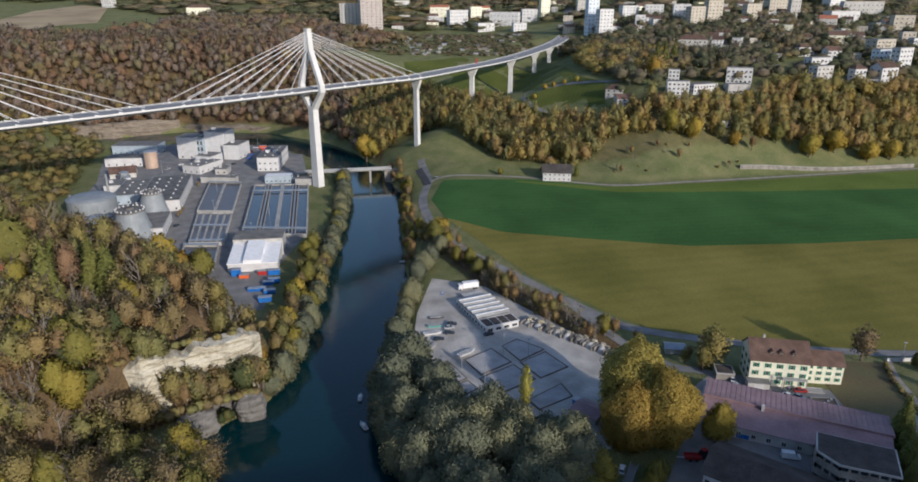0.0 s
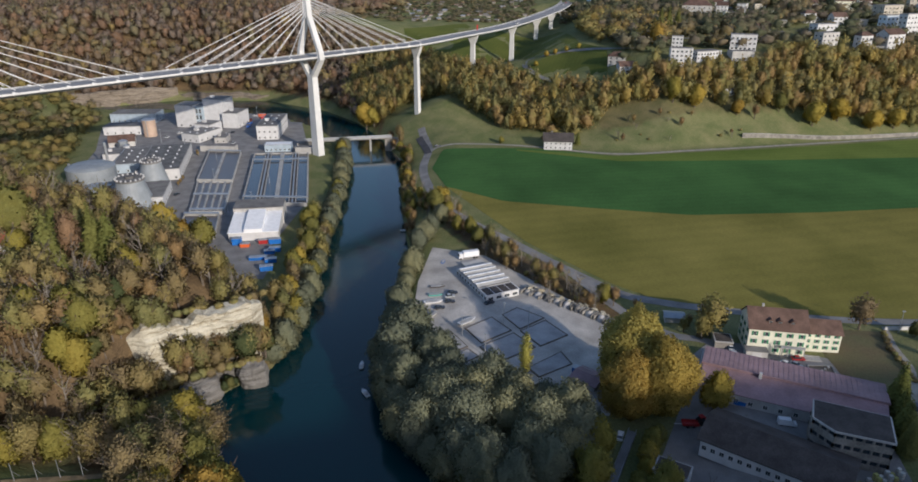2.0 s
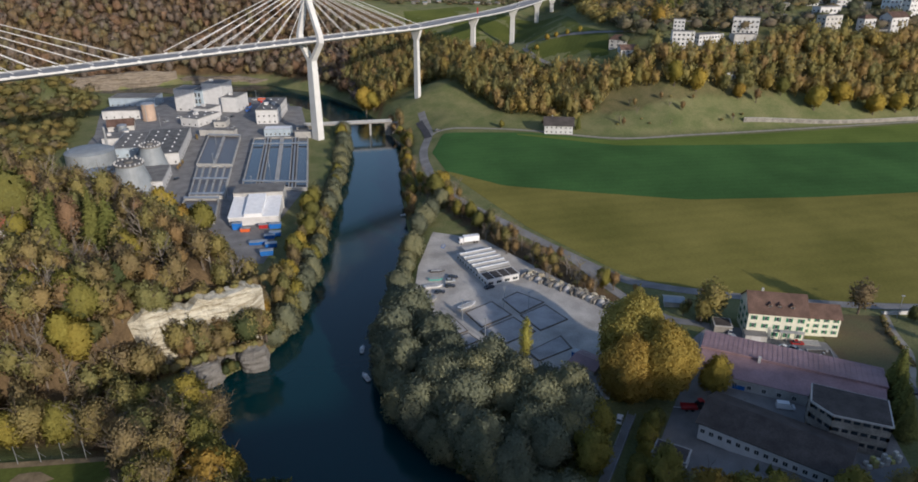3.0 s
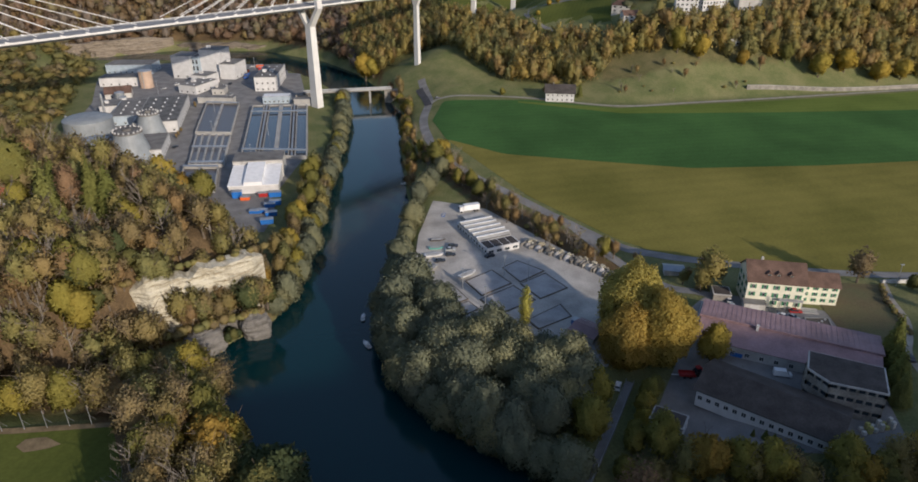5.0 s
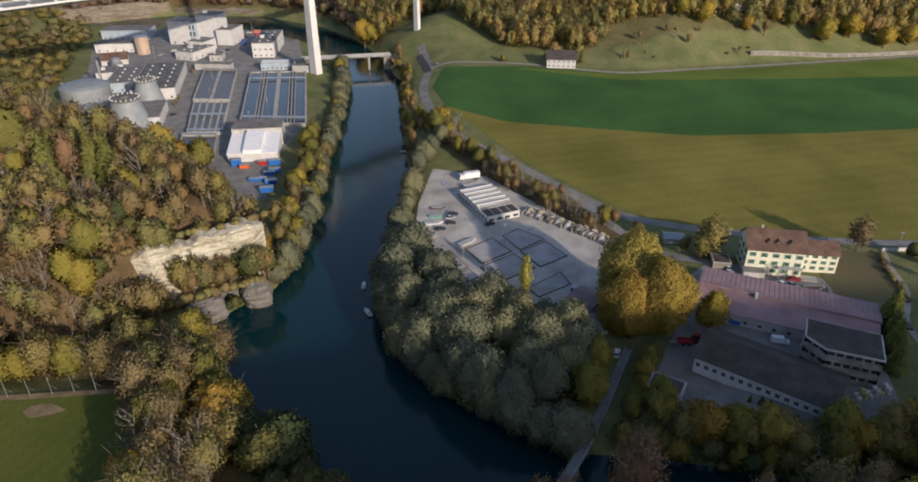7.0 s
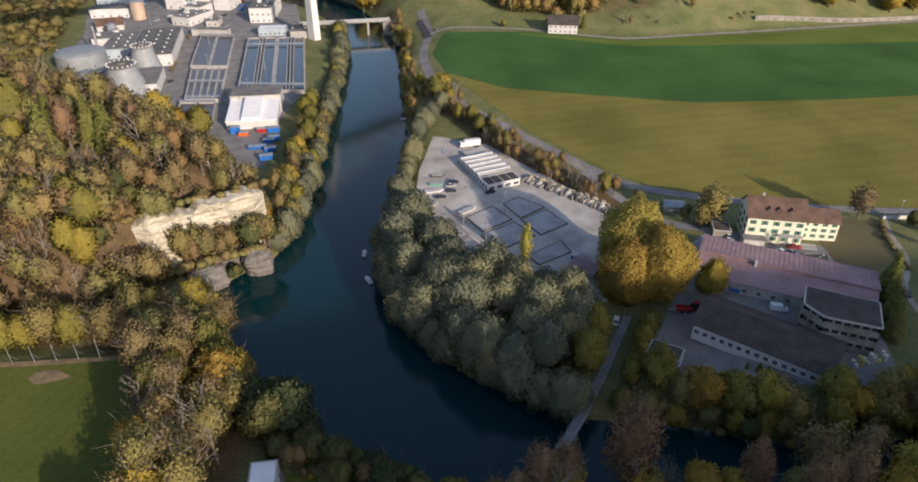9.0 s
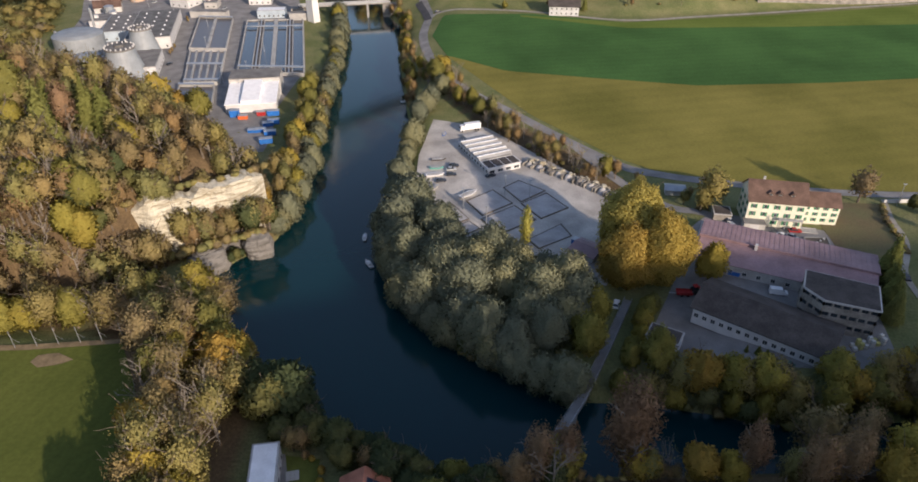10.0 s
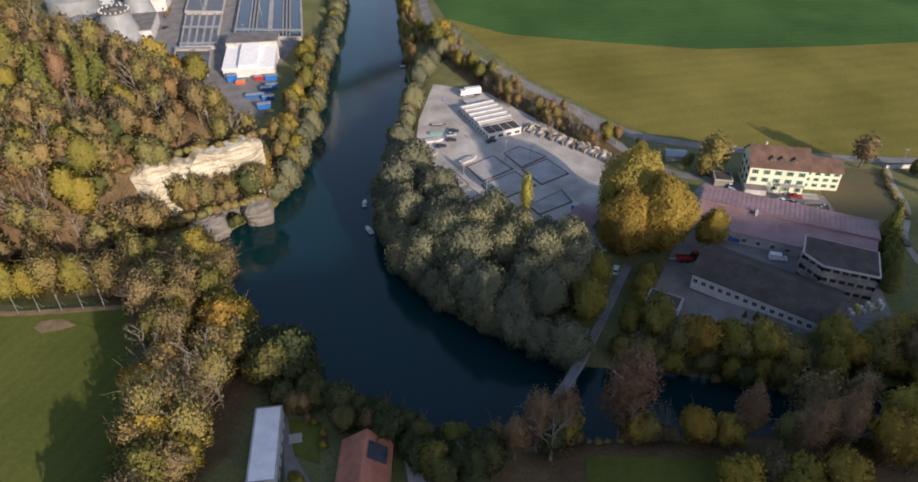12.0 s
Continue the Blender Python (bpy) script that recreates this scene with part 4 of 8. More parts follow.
block("farmhouse", "white farmhouse with dark gabled roof by the track", "house", 69, 462, 19.5, 12, -6, 6.6, 2, (6, 3), "gable", M_WHITE, M_DARKROOF, roof_h=4.2, stack=1, over=1.0, win=(1.1, 1.3))

# ---- trees ----
def round_lump(fine):
    """Corners and faces of a small rounded lump."""
    bm = bmesh.new()
    bmesh.ops.create_icosphere(bm, subdivisions=fine, radius=1.0)
    v, f = np.array([w.co[:] for w in bm.verts]), np.array([[w.index for w in g.verts] for g in bm.faces])
    bm.free()
    return v, f


LUMPS = {k: round_lump(k) for k in (1, 2, 3, 4)}


def leaf_cloud(lobes, cores, count, size, rng, hang=0.0, slim=0.55, even=0.35, fill=0.45):
    """A crown: leaf sprays round many small tufts, over a few dull inner lumps; corners, faces and soft normals."""
    lobes = np.array(lobes, float)
    area = lobes[:, 3] * lobes[:, 4]
    pick = rng.choice(len(lobes), count, p=area / area.sum())
    n = rng.normal(size=(count, 3))
    n /= np.linalg.norm(n, axis=1)[:, None]
    reach = fill + (1.3 - fill) * rng.random(count)
    half = np.stack([lobes[:, 3], lobes[:, 3], lobes[:, 4]], 1)
    c = lobes[pick, :3] + n * half[pick] * reach[:, None]
    mid = (lobes[:, :3] * area[:, None]).sum(0) / area.sum()
    stretch = np.maximum(np.abs(lobes[:, :3] - mid).max(0), half.max(0))

    def whole(p):
        w_ = (p - mid) / stretch
        return w_ / (np.linalg.norm(w_, axis=1)[:, None] + 1e-6)
    out = whole(c)
    # each spray runs outwards and up, or hangs
    u = 0.55 * out + np.array([0, 0, 0.5 - 1.6 * hang]) + 0.75 * rng.normal(size=(count, 3))
    u /= np.linalg.norm(u, axis=1)[:, None]
    nn = 0.8 * n + 0.6 * out + 0.5 * rng.normal(size=(count, 3))
    w = np.cross(nn, u)
    w /= np.linalg.norm(w, axis=1)[:, None] + 1e-6
    nn = np.cross(u, w)
    s = size * (0.5 + 1.0 * rng.random(count))[:, None]
    a = slim * (0.6 + 0.8 * rng.random(count))[:, None]
    leaf = np.stack([c - u * s * 0.5, c - w * s * a * 0.5 + nn * s * 0.1, c + u * s * 0.5, c + w * s * a * 0.5 + nn * s * 0.1], 1).reshape(-1, 3)
    soft = 0.45 * n + 0.6 * out + even * rng.normal(size=(count, 3)) + np.array([0, 0, 0.15])
    verts, faces, normals = [leaf], np.arange(count * 4).reshape(-1, 4).tolist(), [np.repeat(soft, 4, 0)]
    at = count * 4
    lv, lf = LUMPS[1]
    for core in cores:
        bump = 1 + 0.14 * rng.normal(size=(len(lv), 1))
        verts.append(np.array(core[:3]) + lv * np.array([core[3], core[3], core[4]]) * bump)
        normals.append(0.4 * lv + 0.5 * whole(verts[-1]) + 0.3 * rng.normal(size=lv.shape))
        faces += (lf + at).tolist()
        at += len(lv)
    normals = np.concatenate(normals)
    normals /= np.linalg.norm(normals, axis=1)[:, None] + 1e-6
    return np.concatenate(verts), faces, normals


def billow(p, scale, seed):
    """Puffy noise for an array of places: rounded humps with sharp creases."""
    return np.array([1 - 2 * abs(noise.noise((a * scale + seed, b * scale - seed, c * scale))) for a, b, c in p])


def leaf_body(kind, h, r, fine, count, size, rng, seed, solid=0.86):
    """A full crown: one puffed leafy skin with small sprays standing out of it."""
    lv, lf = LUMPS[fine]
    low, high, wide, rise, spread_ = {"willow": (0.02, 0.98, 0.90, 1.7, 0.20), "great": (0.06, 1.0, 0.92, 2.2, 0.26), "broad": (0.16, 1.0, 0.84, 1.9, 0.27), "shrub": (0.0, 0.9, 0.9, 1.6, 0.25), "slim": (0.2, 1.0, 0.8, 2.2, 0.30), "wood": (0.0, 0.95, 0.86, 2.1, 0.40)}[kind]
    big = np.array([noise.noise((a * 1.1 + seed, b * 1.1, c * 1.1)) for a, b, c in lv])
    puff = {"willow": 0.20, "wood": 0.55}.get(kind, 0.32) * big + spread_ * (billow(lv, rise, seed) - 0.5) + 0.13 * (billow(lv, rise * 2.5, seed + 3) - 0.5) + 0.05 * rng.normal(size=len(lv))
    half = (high - low) * h / 2
    # fuller below the middle, and a flatter foot
    swell = 1.05 - 0.22 * np.clip(lv[:, 2], 0, 1) ** 2 - 0.25 * np.clip(-lv[:, 2] - 0.5, 0, 1)
    v = lv * np.array([r * wide, r * wide, half]) * (1 + puff)[:, None]
    v[:, :2] *= swell[:, None]
    v[:, 2] = np.maximum(v[:, 2] + h * (low + high) / 2, h * low)
    tri = v[lf]
    face_n = np.cross(tri[:, 1] - tri[:, 0], tri[:, 2] - tri[:, 0])
    vn = np.zeros(v.shape)
    for k in range(3):
        np.add.at(vn, lf[:, k], face_n)
    vn /= np.linalg.norm(vn, axis=1)[:, None] + 1e-9
    area = np.linalg.norm(face_n, axis=1)
    pick = rng.choice(len(lf), count, p=area / area.sum())
    k = rng.dirichlet((1, 1, 1), count)
    n = (vn[lf[pick]] * k[..., None]).sum(1)
    c = (tri[pick] * k[..., None]).sum(1)
    mid = np.array([0, 0, h * (low + high) / 2])
    hang = {"willow": 0.5, "wood": -0.55}.get(kind, 0.0)
    u = 0.12 * n + np.array([0, 0, 0.1 - 1.2 * hang]) + 0.6 * rng.normal(size=(count, 3))
    u /= np.linalg.norm(u, axis=1)[:, None]
    w = np.cross(n + 0.4 * rng.normal(size=(count, 3)), u)
    w /= np.linalg.norm(w, axis=1)[:, None] + 1e-6
    s = size * (0.5 + rng.random(count))[:, None]
    c = mid + (c - mid) * (solid - 0.02 + (1.16 - solid) * rng.random(count) ** 1.2)[:, None]
    a = (0.45 if kind in ("willow", "wood") else 0.6) * (0.6 + 0.8 * rng.random(count))[:, None]
    leaf = np.stack([c - u * s * 0.4, c - w * s * a * 0.5, c + u * s * 0.6, c + w * s * a * 0.5], 1).reshape(-1, 3)
    v = mid + (v - mid) * solid * (1.0 if solid > 0.7 else 0.9)
    soft = np.repeat(n + 0.18 * rng.normal(size=(count, 3)), 4, 0)
    normals = np.concatenate([leaf * 0 + soft, vn + 0.10 * rng.normal(size=vn.shape)])
    normals /= np.linalg.norm(normals, axis=1)[:, None]
    return np.concatenate([leaf, v]), np.arange(count * 4).reshape(-1, 4).tolist() + (lf + count * 4).tolist(), normals


def leafy_mesh(name, v, f, n, mat):
    me = bpy.data.meshes.new(name)
    me.from_pydata(v.tolist(), [], f)
    me.materials.append(mat)
    me.polygons.foreach_set("use_smooth", np.ones(len(f), bool))
    me.normals_split_custom_set_from_vertices(n.tolist())
    return me


def crown_lobes(kind, h, r, rng):
    """Tufts of a crown, gathered on a few main limbs so that the outline is uneven, and its inner lumps."""
    out, cores = [], []
    if kind == "poplar":
        for k in range(26):
            t = k / 25
            rr = r * (0.35 + 0.62 * math.sin(math.pi * (0.12 + 0.86 * t)))
            a = k * 2.4
            out.append((rr * 0.45 * math.cos(a), rr * 0.45 * math.sin(a), h * (0.10 + 0.86 * t), rr * 0.6, h * 0.055))
        return out, [(0, 0, h * 0.5, r * 0.6, h * 0.42)]
    shape = {"willow": (9, 7, 0.10, 0.90, 0.20), "broad": (8, 6, 0.24, 0.93, 0.21), "great": (15, 8, 0.10, 0.92, 0.155), "slim": (8, 5, 0.22, 0.95, 0.25), "shrub": (4, 4, 0.15, 0.75, 0.34)}[kind]
    boughs, each, low, high, part_r = shape
    for k in range(boughs):
        t = (k + 0.5 * rng.random()) / (boughs - 0.5)
        z = low + 0.06 + (high - low - 0.06) * t
        wide = r * math.sqrt(max(0.04, 1 - ((z - 0.42) / 0.6) ** 2)) * (0.72 + 0.4 * rng.random())
        a = k * 2.4 + 0.8 * rng.random()
        q = wide * (0.62 if k < boughs - 1 else 0.2)
        bx, by, bz = q * math.cos(a), q * math.sin(a), h * z
        for _ in range(each):
            m = rng.normal(size=3) * wide * 0.30
            lr = r * part_r * (0.75 + 0.6 * rng.random())
            x, y, zz = bx + m[0], by + m[1], min(h * 0.97, max(h * low, bz + m[2] * 0.9))
            out.append((x, y, zz, lr, lr * (1.5 if kind == "willow" else 0.9)))
        cores.append((bx * 0.55, by * 0.55, bz * 0.94, wide * 0.50 + 0.1 * r, (high - low) * h * 0.20))
    return out, cores


def limbs(sh, base, way, length, radius, depth, rng, droop=0.0):
    """A tapered limb with forks."""
    mid = base + way * length * 0.5 + Vector((rng.normal(), rng.normal(), rng.normal() * 0.5)) * length * 0.06
    tip = base + way * length + Vector((0, 0, -droop * length))
    sh.tube([base, mid, tip], [radius, radius * 0.75, radius * 0.45], 4 if depth > 1 else 3)
    if depth:
        for _ in range(3 if depth > 2 else 2):
            w = (way + Vector((rng.normal(), rng.normal(), rng.normal() * 0.6 + 0.25)) * 0.55).normalized()
            limbs(sh, base.lerp(tip, 0.55 + 0.45 * rng.random()), w, length * 0.62, radius * 0.5, depth - 1, rng, droop)


LOW = {}


def spruce_cloud(h, r, count, size, rng):
    """A conical crown of drooping sprays in tiers round a slim core; corners, faces and soft normals."""
    t = 1 - np.sqrt(rng.random(count))
    a = rng.random(count) * 2 * math.pi
    tier = 0.72 + 0.34 * ((t * 11 + 0.12 * np.sin(3 * a)) % 1.0)[::1]
    rr = (r * (1 - t) ** 0.85 * (1.06 - 0.34 * ((t * 11) % 1.0)) + 0.15) * (0.75 + 0.3 * rng.random(count)) * (0.9 + 0.1 * tier)
    c = np.stack([rr * np.cos(a), rr * np.sin(a), h * (0.1 + 0.89 * t)], 1)
    out = np.stack([np.cos(a), np.sin(a), np.zeros(count)], 1)
    side = np.stack([-np.sin(a), np.cos(a), np.zeros(count)], 1)
    s = size * (0.6 + 0.8 * rng.random(count))[:, None] * (0.45 + 0.55 * (1 - t))[:, None]
    down = out * 0.8 + np.array([0, 0, -0.45])
    leaf = np.stack([c - down * s * 0.6, c - side * s * 0.4, c + down * s * 0.7, c + side * s * 0.4], 1).reshape(-1, 3)
    n = np.repeat(0.75 * out + np.array([0, 0, 0.55]) + 0.25 * rng.normal(size=(count, 3)), 4, 0)
    verts, faces, at = [leaf], np.arange(count * 4).reshape(-1, 4).tolist(), count * 4
    k = 9
    ring = np.array([(math.cos(2 * math.pi * i / k), math.sin(2 * math.pi * i / k), 0) for i in range(k)])
    cone = np.concatenate([ring * r * 0.62 + np.array([0, 0, h * 0.12]), np.array([[0, 0, h * 0.93]])])
    verts.append(cone)
    faces += [[at + i, at + (i + 1) % k, at + k] for i in range(k)]
    n = np.concatenate([n, np.concatenate([ring + np.array([0, 0, 0.5]), np.array([[0, 0, 1.0]])])])
    return np.concatenate(verts), faces, n / np.linalg.norm(n, axis=1)[:, None]



def tree_proto(name, label, kind, h, r, leaves, size, leaf_mat, seed, bark=None, bare=0, far=False):
    """A pattern tree; its coarser twin for far places is kept in LOW."""
    twin = None if far else tree_proto(name, label, kind, h, r, leaves * 3 // 8, size * 1.5, leaf_mat, seed, bark, bare, True)
    rng = np.random.default_rng(seed)
    t = thing(name, label, "tree", 0, -600, -60)
    tr = Shape()
    if kind != "shrub":
        tr.tube([(0, 0, -1.0), (rng.normal() * 0.15, rng.normal() * 0.15, h * 0.3), (rng.normal() * 0.3, rng.normal() * 0.3, h * 0.75)], [h * 0.022 + 0.1, h * 0.017 + 0.06, 0.06], 7)
    if kind not in ("spruce", "willow") and (bare or not far):
        for k in range(4 + bare * 2):
            a = rng.random() * 6.28
            w = Vector((math.cos(a) * 0.7, math.sin(a) * 0.7, 0.7 + 0.4 * rng.random())).normalized()
            limbs(tr, Vector((0, 0, h * (0.2 + 0.4 * rng.random()))), w, r * (0.9 + 0.3 * rng.random()), h * 0.010 + 0.03, max(0, bare + 1 - far), rng)
    part("trunk", tr, bark or M_BARK, t)
    if leaves:
        if kind == "spruce":
            v, f, n = spruce_cloud(h, r, leaves, size, rng)
        elif kind != "poplar" and bare < 2:
            v, f, n = leaf_body(kind, h, r, (2 if kind == "shrub" or bare else 3) - (1 if far else 0), leaves, size, rng, seed * 1.7, 0.68 if bare else 0.86)
        else:
            lobes, cores = crown_lobes(kind, h, r, rng)
            thin = {0: 0.8, 1: 0.5, 2: 0.0}[bare]
            cores = [(x, y, z, a * thin, b * thin) for x, y, z, a, b in cores] if thin else []
            v, f, n = leaf_cloud(lobes, cores, leaves, size, rng, 0.55 if kind == "willow" else 0.0, 0.42 if kind == "willow" else 0.6)
        part("crown", leafy_mesh("crown", v, f, n, leaf_mat), [], t)
    if twin:
        LOW[t] = twin
    return t


L_WILLOW = foliage("willow_leaves", [(0.185, 0.205, 0.145), (0.235, 0.25, 0.165), (0.31, 0.30, 0.165)], through_light=0.4)
L_GOLD = foliage("golden_leaves", [(0.36, 0.24, 0.06), (0.44, 0.33, 0.07), (0.40, 0.34, 0.08)], through_light=0.35)
L_PLANE = foliage("plane_leaves", [(0.43, 0.29, 0.085), (0.47, 0.37, 0.10), (0.50, 0.43, 0.13)], through_light=0.5)
L_AUTUMN = foliage("autumn_leaves", [(0.26, 0.205, 0.125), (0.31, 0.25, 0.115), (0.34, 0.295, 0.11), (0.26, 0.26, 0.11)], through_light=0.4)
L_GREEN = foliage("turning_leaves", [(0.19, 0.19, 0.065), (0.265, 0.245, 0.068), (0.325, 0.285, 0.068), (0.345, 0.28, 0.065)], through_light=0.4)
L_RUST = foliage("rust_leaves", [(0.29, 0.20, 0.105), (0.33, 0.23, 0.11), (0.34, 0.26, 0.115)], through_light=0.35)
L_POPLAR = foliage("poplar_leaves", [(0.38, 0.37, 0.10), (0.47, 0.44, 0.12)], through_light=0.35)
L_BROWN = foliage("brown_leaves", [(0.25, 0.16, 0.10), (0.33, 0.22, 0.13), (0.36, 0.27, 0.14)], through_light=0.35)
L_DARK = foliage("dark_leaves", [(0.075, 0.10, 0.05), (0.12, 0.14, 0.06), (0.18, 0.175, 0.065)], through_light=0.35)
L_SPRUCE = foliage("spruce_needles", [(0.108, 0.122, 0.035), (0.155, 0.158, 0.05)], through_light=0.1)

PROTO = {}
for i in range(4):
    PROTO["willow", i] = tree_proto("willow", "rounded grey-green willow on the river bank", "willow", 12, 5.4, 5000, 0.64, L_WILLOW, 10 + i)
    PROTO["green", i] = tree_proto("broadleaf_tree", "broad tree turning from green to yellow", "broad", 13, 4.8, 3300, 0.64, L_GREEN, 20 + i)
    PROTO["autumn", i] = tree_proto("autumn_tree", "autumn tree with thinning brown and ochre leaves", "broad", 14, 4.8, 2400, 0.54, L_AUTUMN, 30 + i, bare=1)
for i in range(3):
    PROTO["rust", i] = tree_proto("rust_tree", "slim rust-brown autumn tree with thinning leaves", "slim", 12, 3.8, 1700, 0.44, L_RUST, 40 + i, bare=1)
    PROTO["bare", i] = tree_proto("bare_tree", "nearly leafless tree with pale branches", "slim", 14, 4.2, 260, 0.4, L_AUTUMN, 50 + i, M_PALEBARK, bare=2)
    PROTO["dark", i] = tree_proto("bank_tree", "dark green bank-side tree", "broad", 11, 4.4, 2700, 0.62, L_DARK, 60 + i)
    PROTO["spruce", i] = tree_proto("spruce", "dark green conical spruce", "spruce", 22, 5.0, 2600, 1.0, L_SPRUCE, 70 + i)
    PROTO["shrub", i] = tree_proto("shrub", "low bank-side shrub in autumn colour", "shrub", 3.6, 2.4, 500, 0.45, L_AUTUMN, 80 + i)
    PROTO["gold", i] = tree_proto("golden_tree", "golden yellow autumn tree in full leaf", "broad", 12, 4.8, 3000, 0.64, L_GOLD, 85 + i)
PROTO["tall", 1] = tree_proto("tall_tree", "tall thin tree with brown leaves and pale branches", "slim", 24, 4.8, 5200, 0.46, L_BROWN, 96, M_PALEBARK, bare=1)
PROTO["tall", 0] = tree_proto("tall_tree", "tall thin tree with brown leaves and pale branches", "slim", 24, 4.8, 5200, 0.46, L_BROWN, 95, M_PALEBARK, bare=1)
PROTO["poplar", 0] = tree_proto("poplar", "slim columnar yellow-green poplar in the yard", "poplar", 16, 2.6, 3200, 0.5, L_POPLAR, 91)
PROTO["plane", 0] = tree_proto("plane_tree", "great golden plane tree beside the lane", "great", 30, 11.5, 36000, 0.80, L_PLANE, 92)
planting = np.random.default_rng(7)


def plant(kind, x, y, size=1.0, z=None):
    """Sets one tree, turned and scaled a little at random."""
    keys = [k for k in PROTO if k[0] == kind]
    p = PROTO[keys[planting.integers(len(keys))]]
    p = LOW[p] if math.hypot(x, y) > 195 else p
    z = ground_at(x, y) if z is None else z
    s = size * (0.85 + 0.3 * planting.random())
    ob = copy_thing(p, pose(x, y, max(z, 0.3) - 0.1, 0, 0, planting.random() * 360))
    ob.scale = (s, s, s * (0.92 + 0.2 * planting.random()))
    return ob


def scatter(poly, gap, kinds, size=1.0, jitter=0.45, keep=1.0, test=None):
    """Trees over a plan area on a loose grid; kinds with their shares."""
    names, share = zip(*kinds)
    share = np.array(share, float) / sum(share)
    xs, ys = [p[0] for p in poly], [p[1] for p in poly]
    spots = []
    for x in np.arange(min(xs), max(xs), gap):
        for y in np.arange(min(ys), max(ys), gap):
            q = (x + planting.normal() * gap * jitter * 0.6, y + planting.normal() * gap * jitter * 0.6)
            if inside(np.array([q[0]]), np.array([q[1]]), poly)[0] and planting.random() < keep and (test is None or test(*q)):
                spots.append((*q, names[planting.choice(len(names), p=share)]))
    for x, y, k in spots:
        plant(k, x, y, size)
    return len(spots)


def row(pts, gap, kinds, size=1.0, wander=1.0):
    names, share = zip(*kinds)
    share = np.array(share, float) / sum(share)
    c = np.array(curve(pts, 10))
    s = np.concatenate([[0], np.cumsum(np.hypot(*np.diff(c[:, :2], axis=0).T))])
    for t in np.arange(gap / 2, s[-1], gap):
        x = np.interp(t, s, c[:, 0]) + planting.normal() * wander
        y = np.interp(t, s, c[:, 1]) + planting.normal() * wander
        plant(names[planting.choice(len(names), p=share)], x, y, size)


# peninsula willows and the river's right bank
scatter([(-22, 183), (-28, 212), (-19, 222), (-12, 202), (0, 186), (18, 173), (37, 164), (40, 160), (35, 149), (30, 131), (20, 134), (2, 144.5), (-12, 158.5)], 8.8,
        [("willow", 1)], 1.32, 0.45)
row([(-28.3, 214), (-22.3, 181.5), (-11, 159), (3, 143.8), (20, 133.4), (32, 126)], 7.5, [("willow", 5), ("dark", 1)], 1.05, 0.5)
row([(-28.5, 212), (-22.5, 181), (-11, 158.5), (3, 143.3), (20, 133), (32, 126)], 4.0, [("shrub", 1)], 0.8, 0.3)
row([(40, 127.5), (52, 125.3), (78, 119.3), (100, 117.3), (120, 121.3), (150, 118.3)], 3.6, [("shrub", 2), ("green", 2), ("autumn", 2), ("dark", 1)], 0.72, 0.6)
row([(-25, 222), (-24.5, 240), (-22.5, 262), (-21.5, 286)], 7.0, [("willow", 1)], 0.92, 0.6)
for kind, x, y, size in (("willow", -19.5, 296, 0.95), ("willow", -16.5, 307, 1.0), ("willow", -14.5, 314, 0.85), ("green", -13, 342, 1.2), ("gold", -10, 349, 0.95), ("green", -6, 337, 0.85), ("willow", -9.5, 329, 0.8), ("autumn", -16, 352, 0.8)):
    plant(kind, x, y, size)
row([(-24, 318), (-27, 345), (-30, 365), (-33, 392), (-35.5, 430), (-37, 465), (-46, 492)], 3.8, [("rust", 2.5), ("autumn", 2), ("green", 1.2), ("gold", 0.6)], 0.6, 1.2)
row([(-14, 330), (-20, 352), (-26, 380), (-31, 410)], 5.0, [("rust", 2), ("green", 1), ("bare", 2)], 0.55, 2.0)
row([(-8, 345), (0, 322), (14, 298), (30, 276), (42, 258), (58, 240)], 3.0, [("rust", 3), ("autumn", 2), ("bare", 4), ("green", 0.6)], 0.68, 3.0)
row([(10, 294), (24, 274), (38, 256), (56, 238)], 2.6, [("rust", 3), ("bare", 4), ("autumn", 2), ("shrub", 2)], 0.6, 2.0)
# left bank below the works
row([(-66.5, 206), (-64, 232), (-66, 262), (-67.5, 298), (-70.5, 345), (-73.5, 385), (-77.5, 430), (-82, 464), (-89, 496)], 4.8, [("willow", 5), ("green", 0.6), ("autumn", 1.4)], 0.88, 0.9)
row([(-72, 212), (-70, 240), (-72, 268), (-74, 292), (-77, 345)], 6.0, [("autumn", 2), ("green", 1), ("gold", 0.4)], 0.8, 1.5)
plant("plane", 51, 169.5, 0.76)
plant("plane", 61.5, 172, 0.82)
plant("plane", 56, 184, 0.78)
plant("green", 34.5, 138, 1.15)
plant("green", 38.5, 152, 1.05)
plant("poplar", 22, 192, 1.0)
plant("green", 77.5, 170, 0.88)
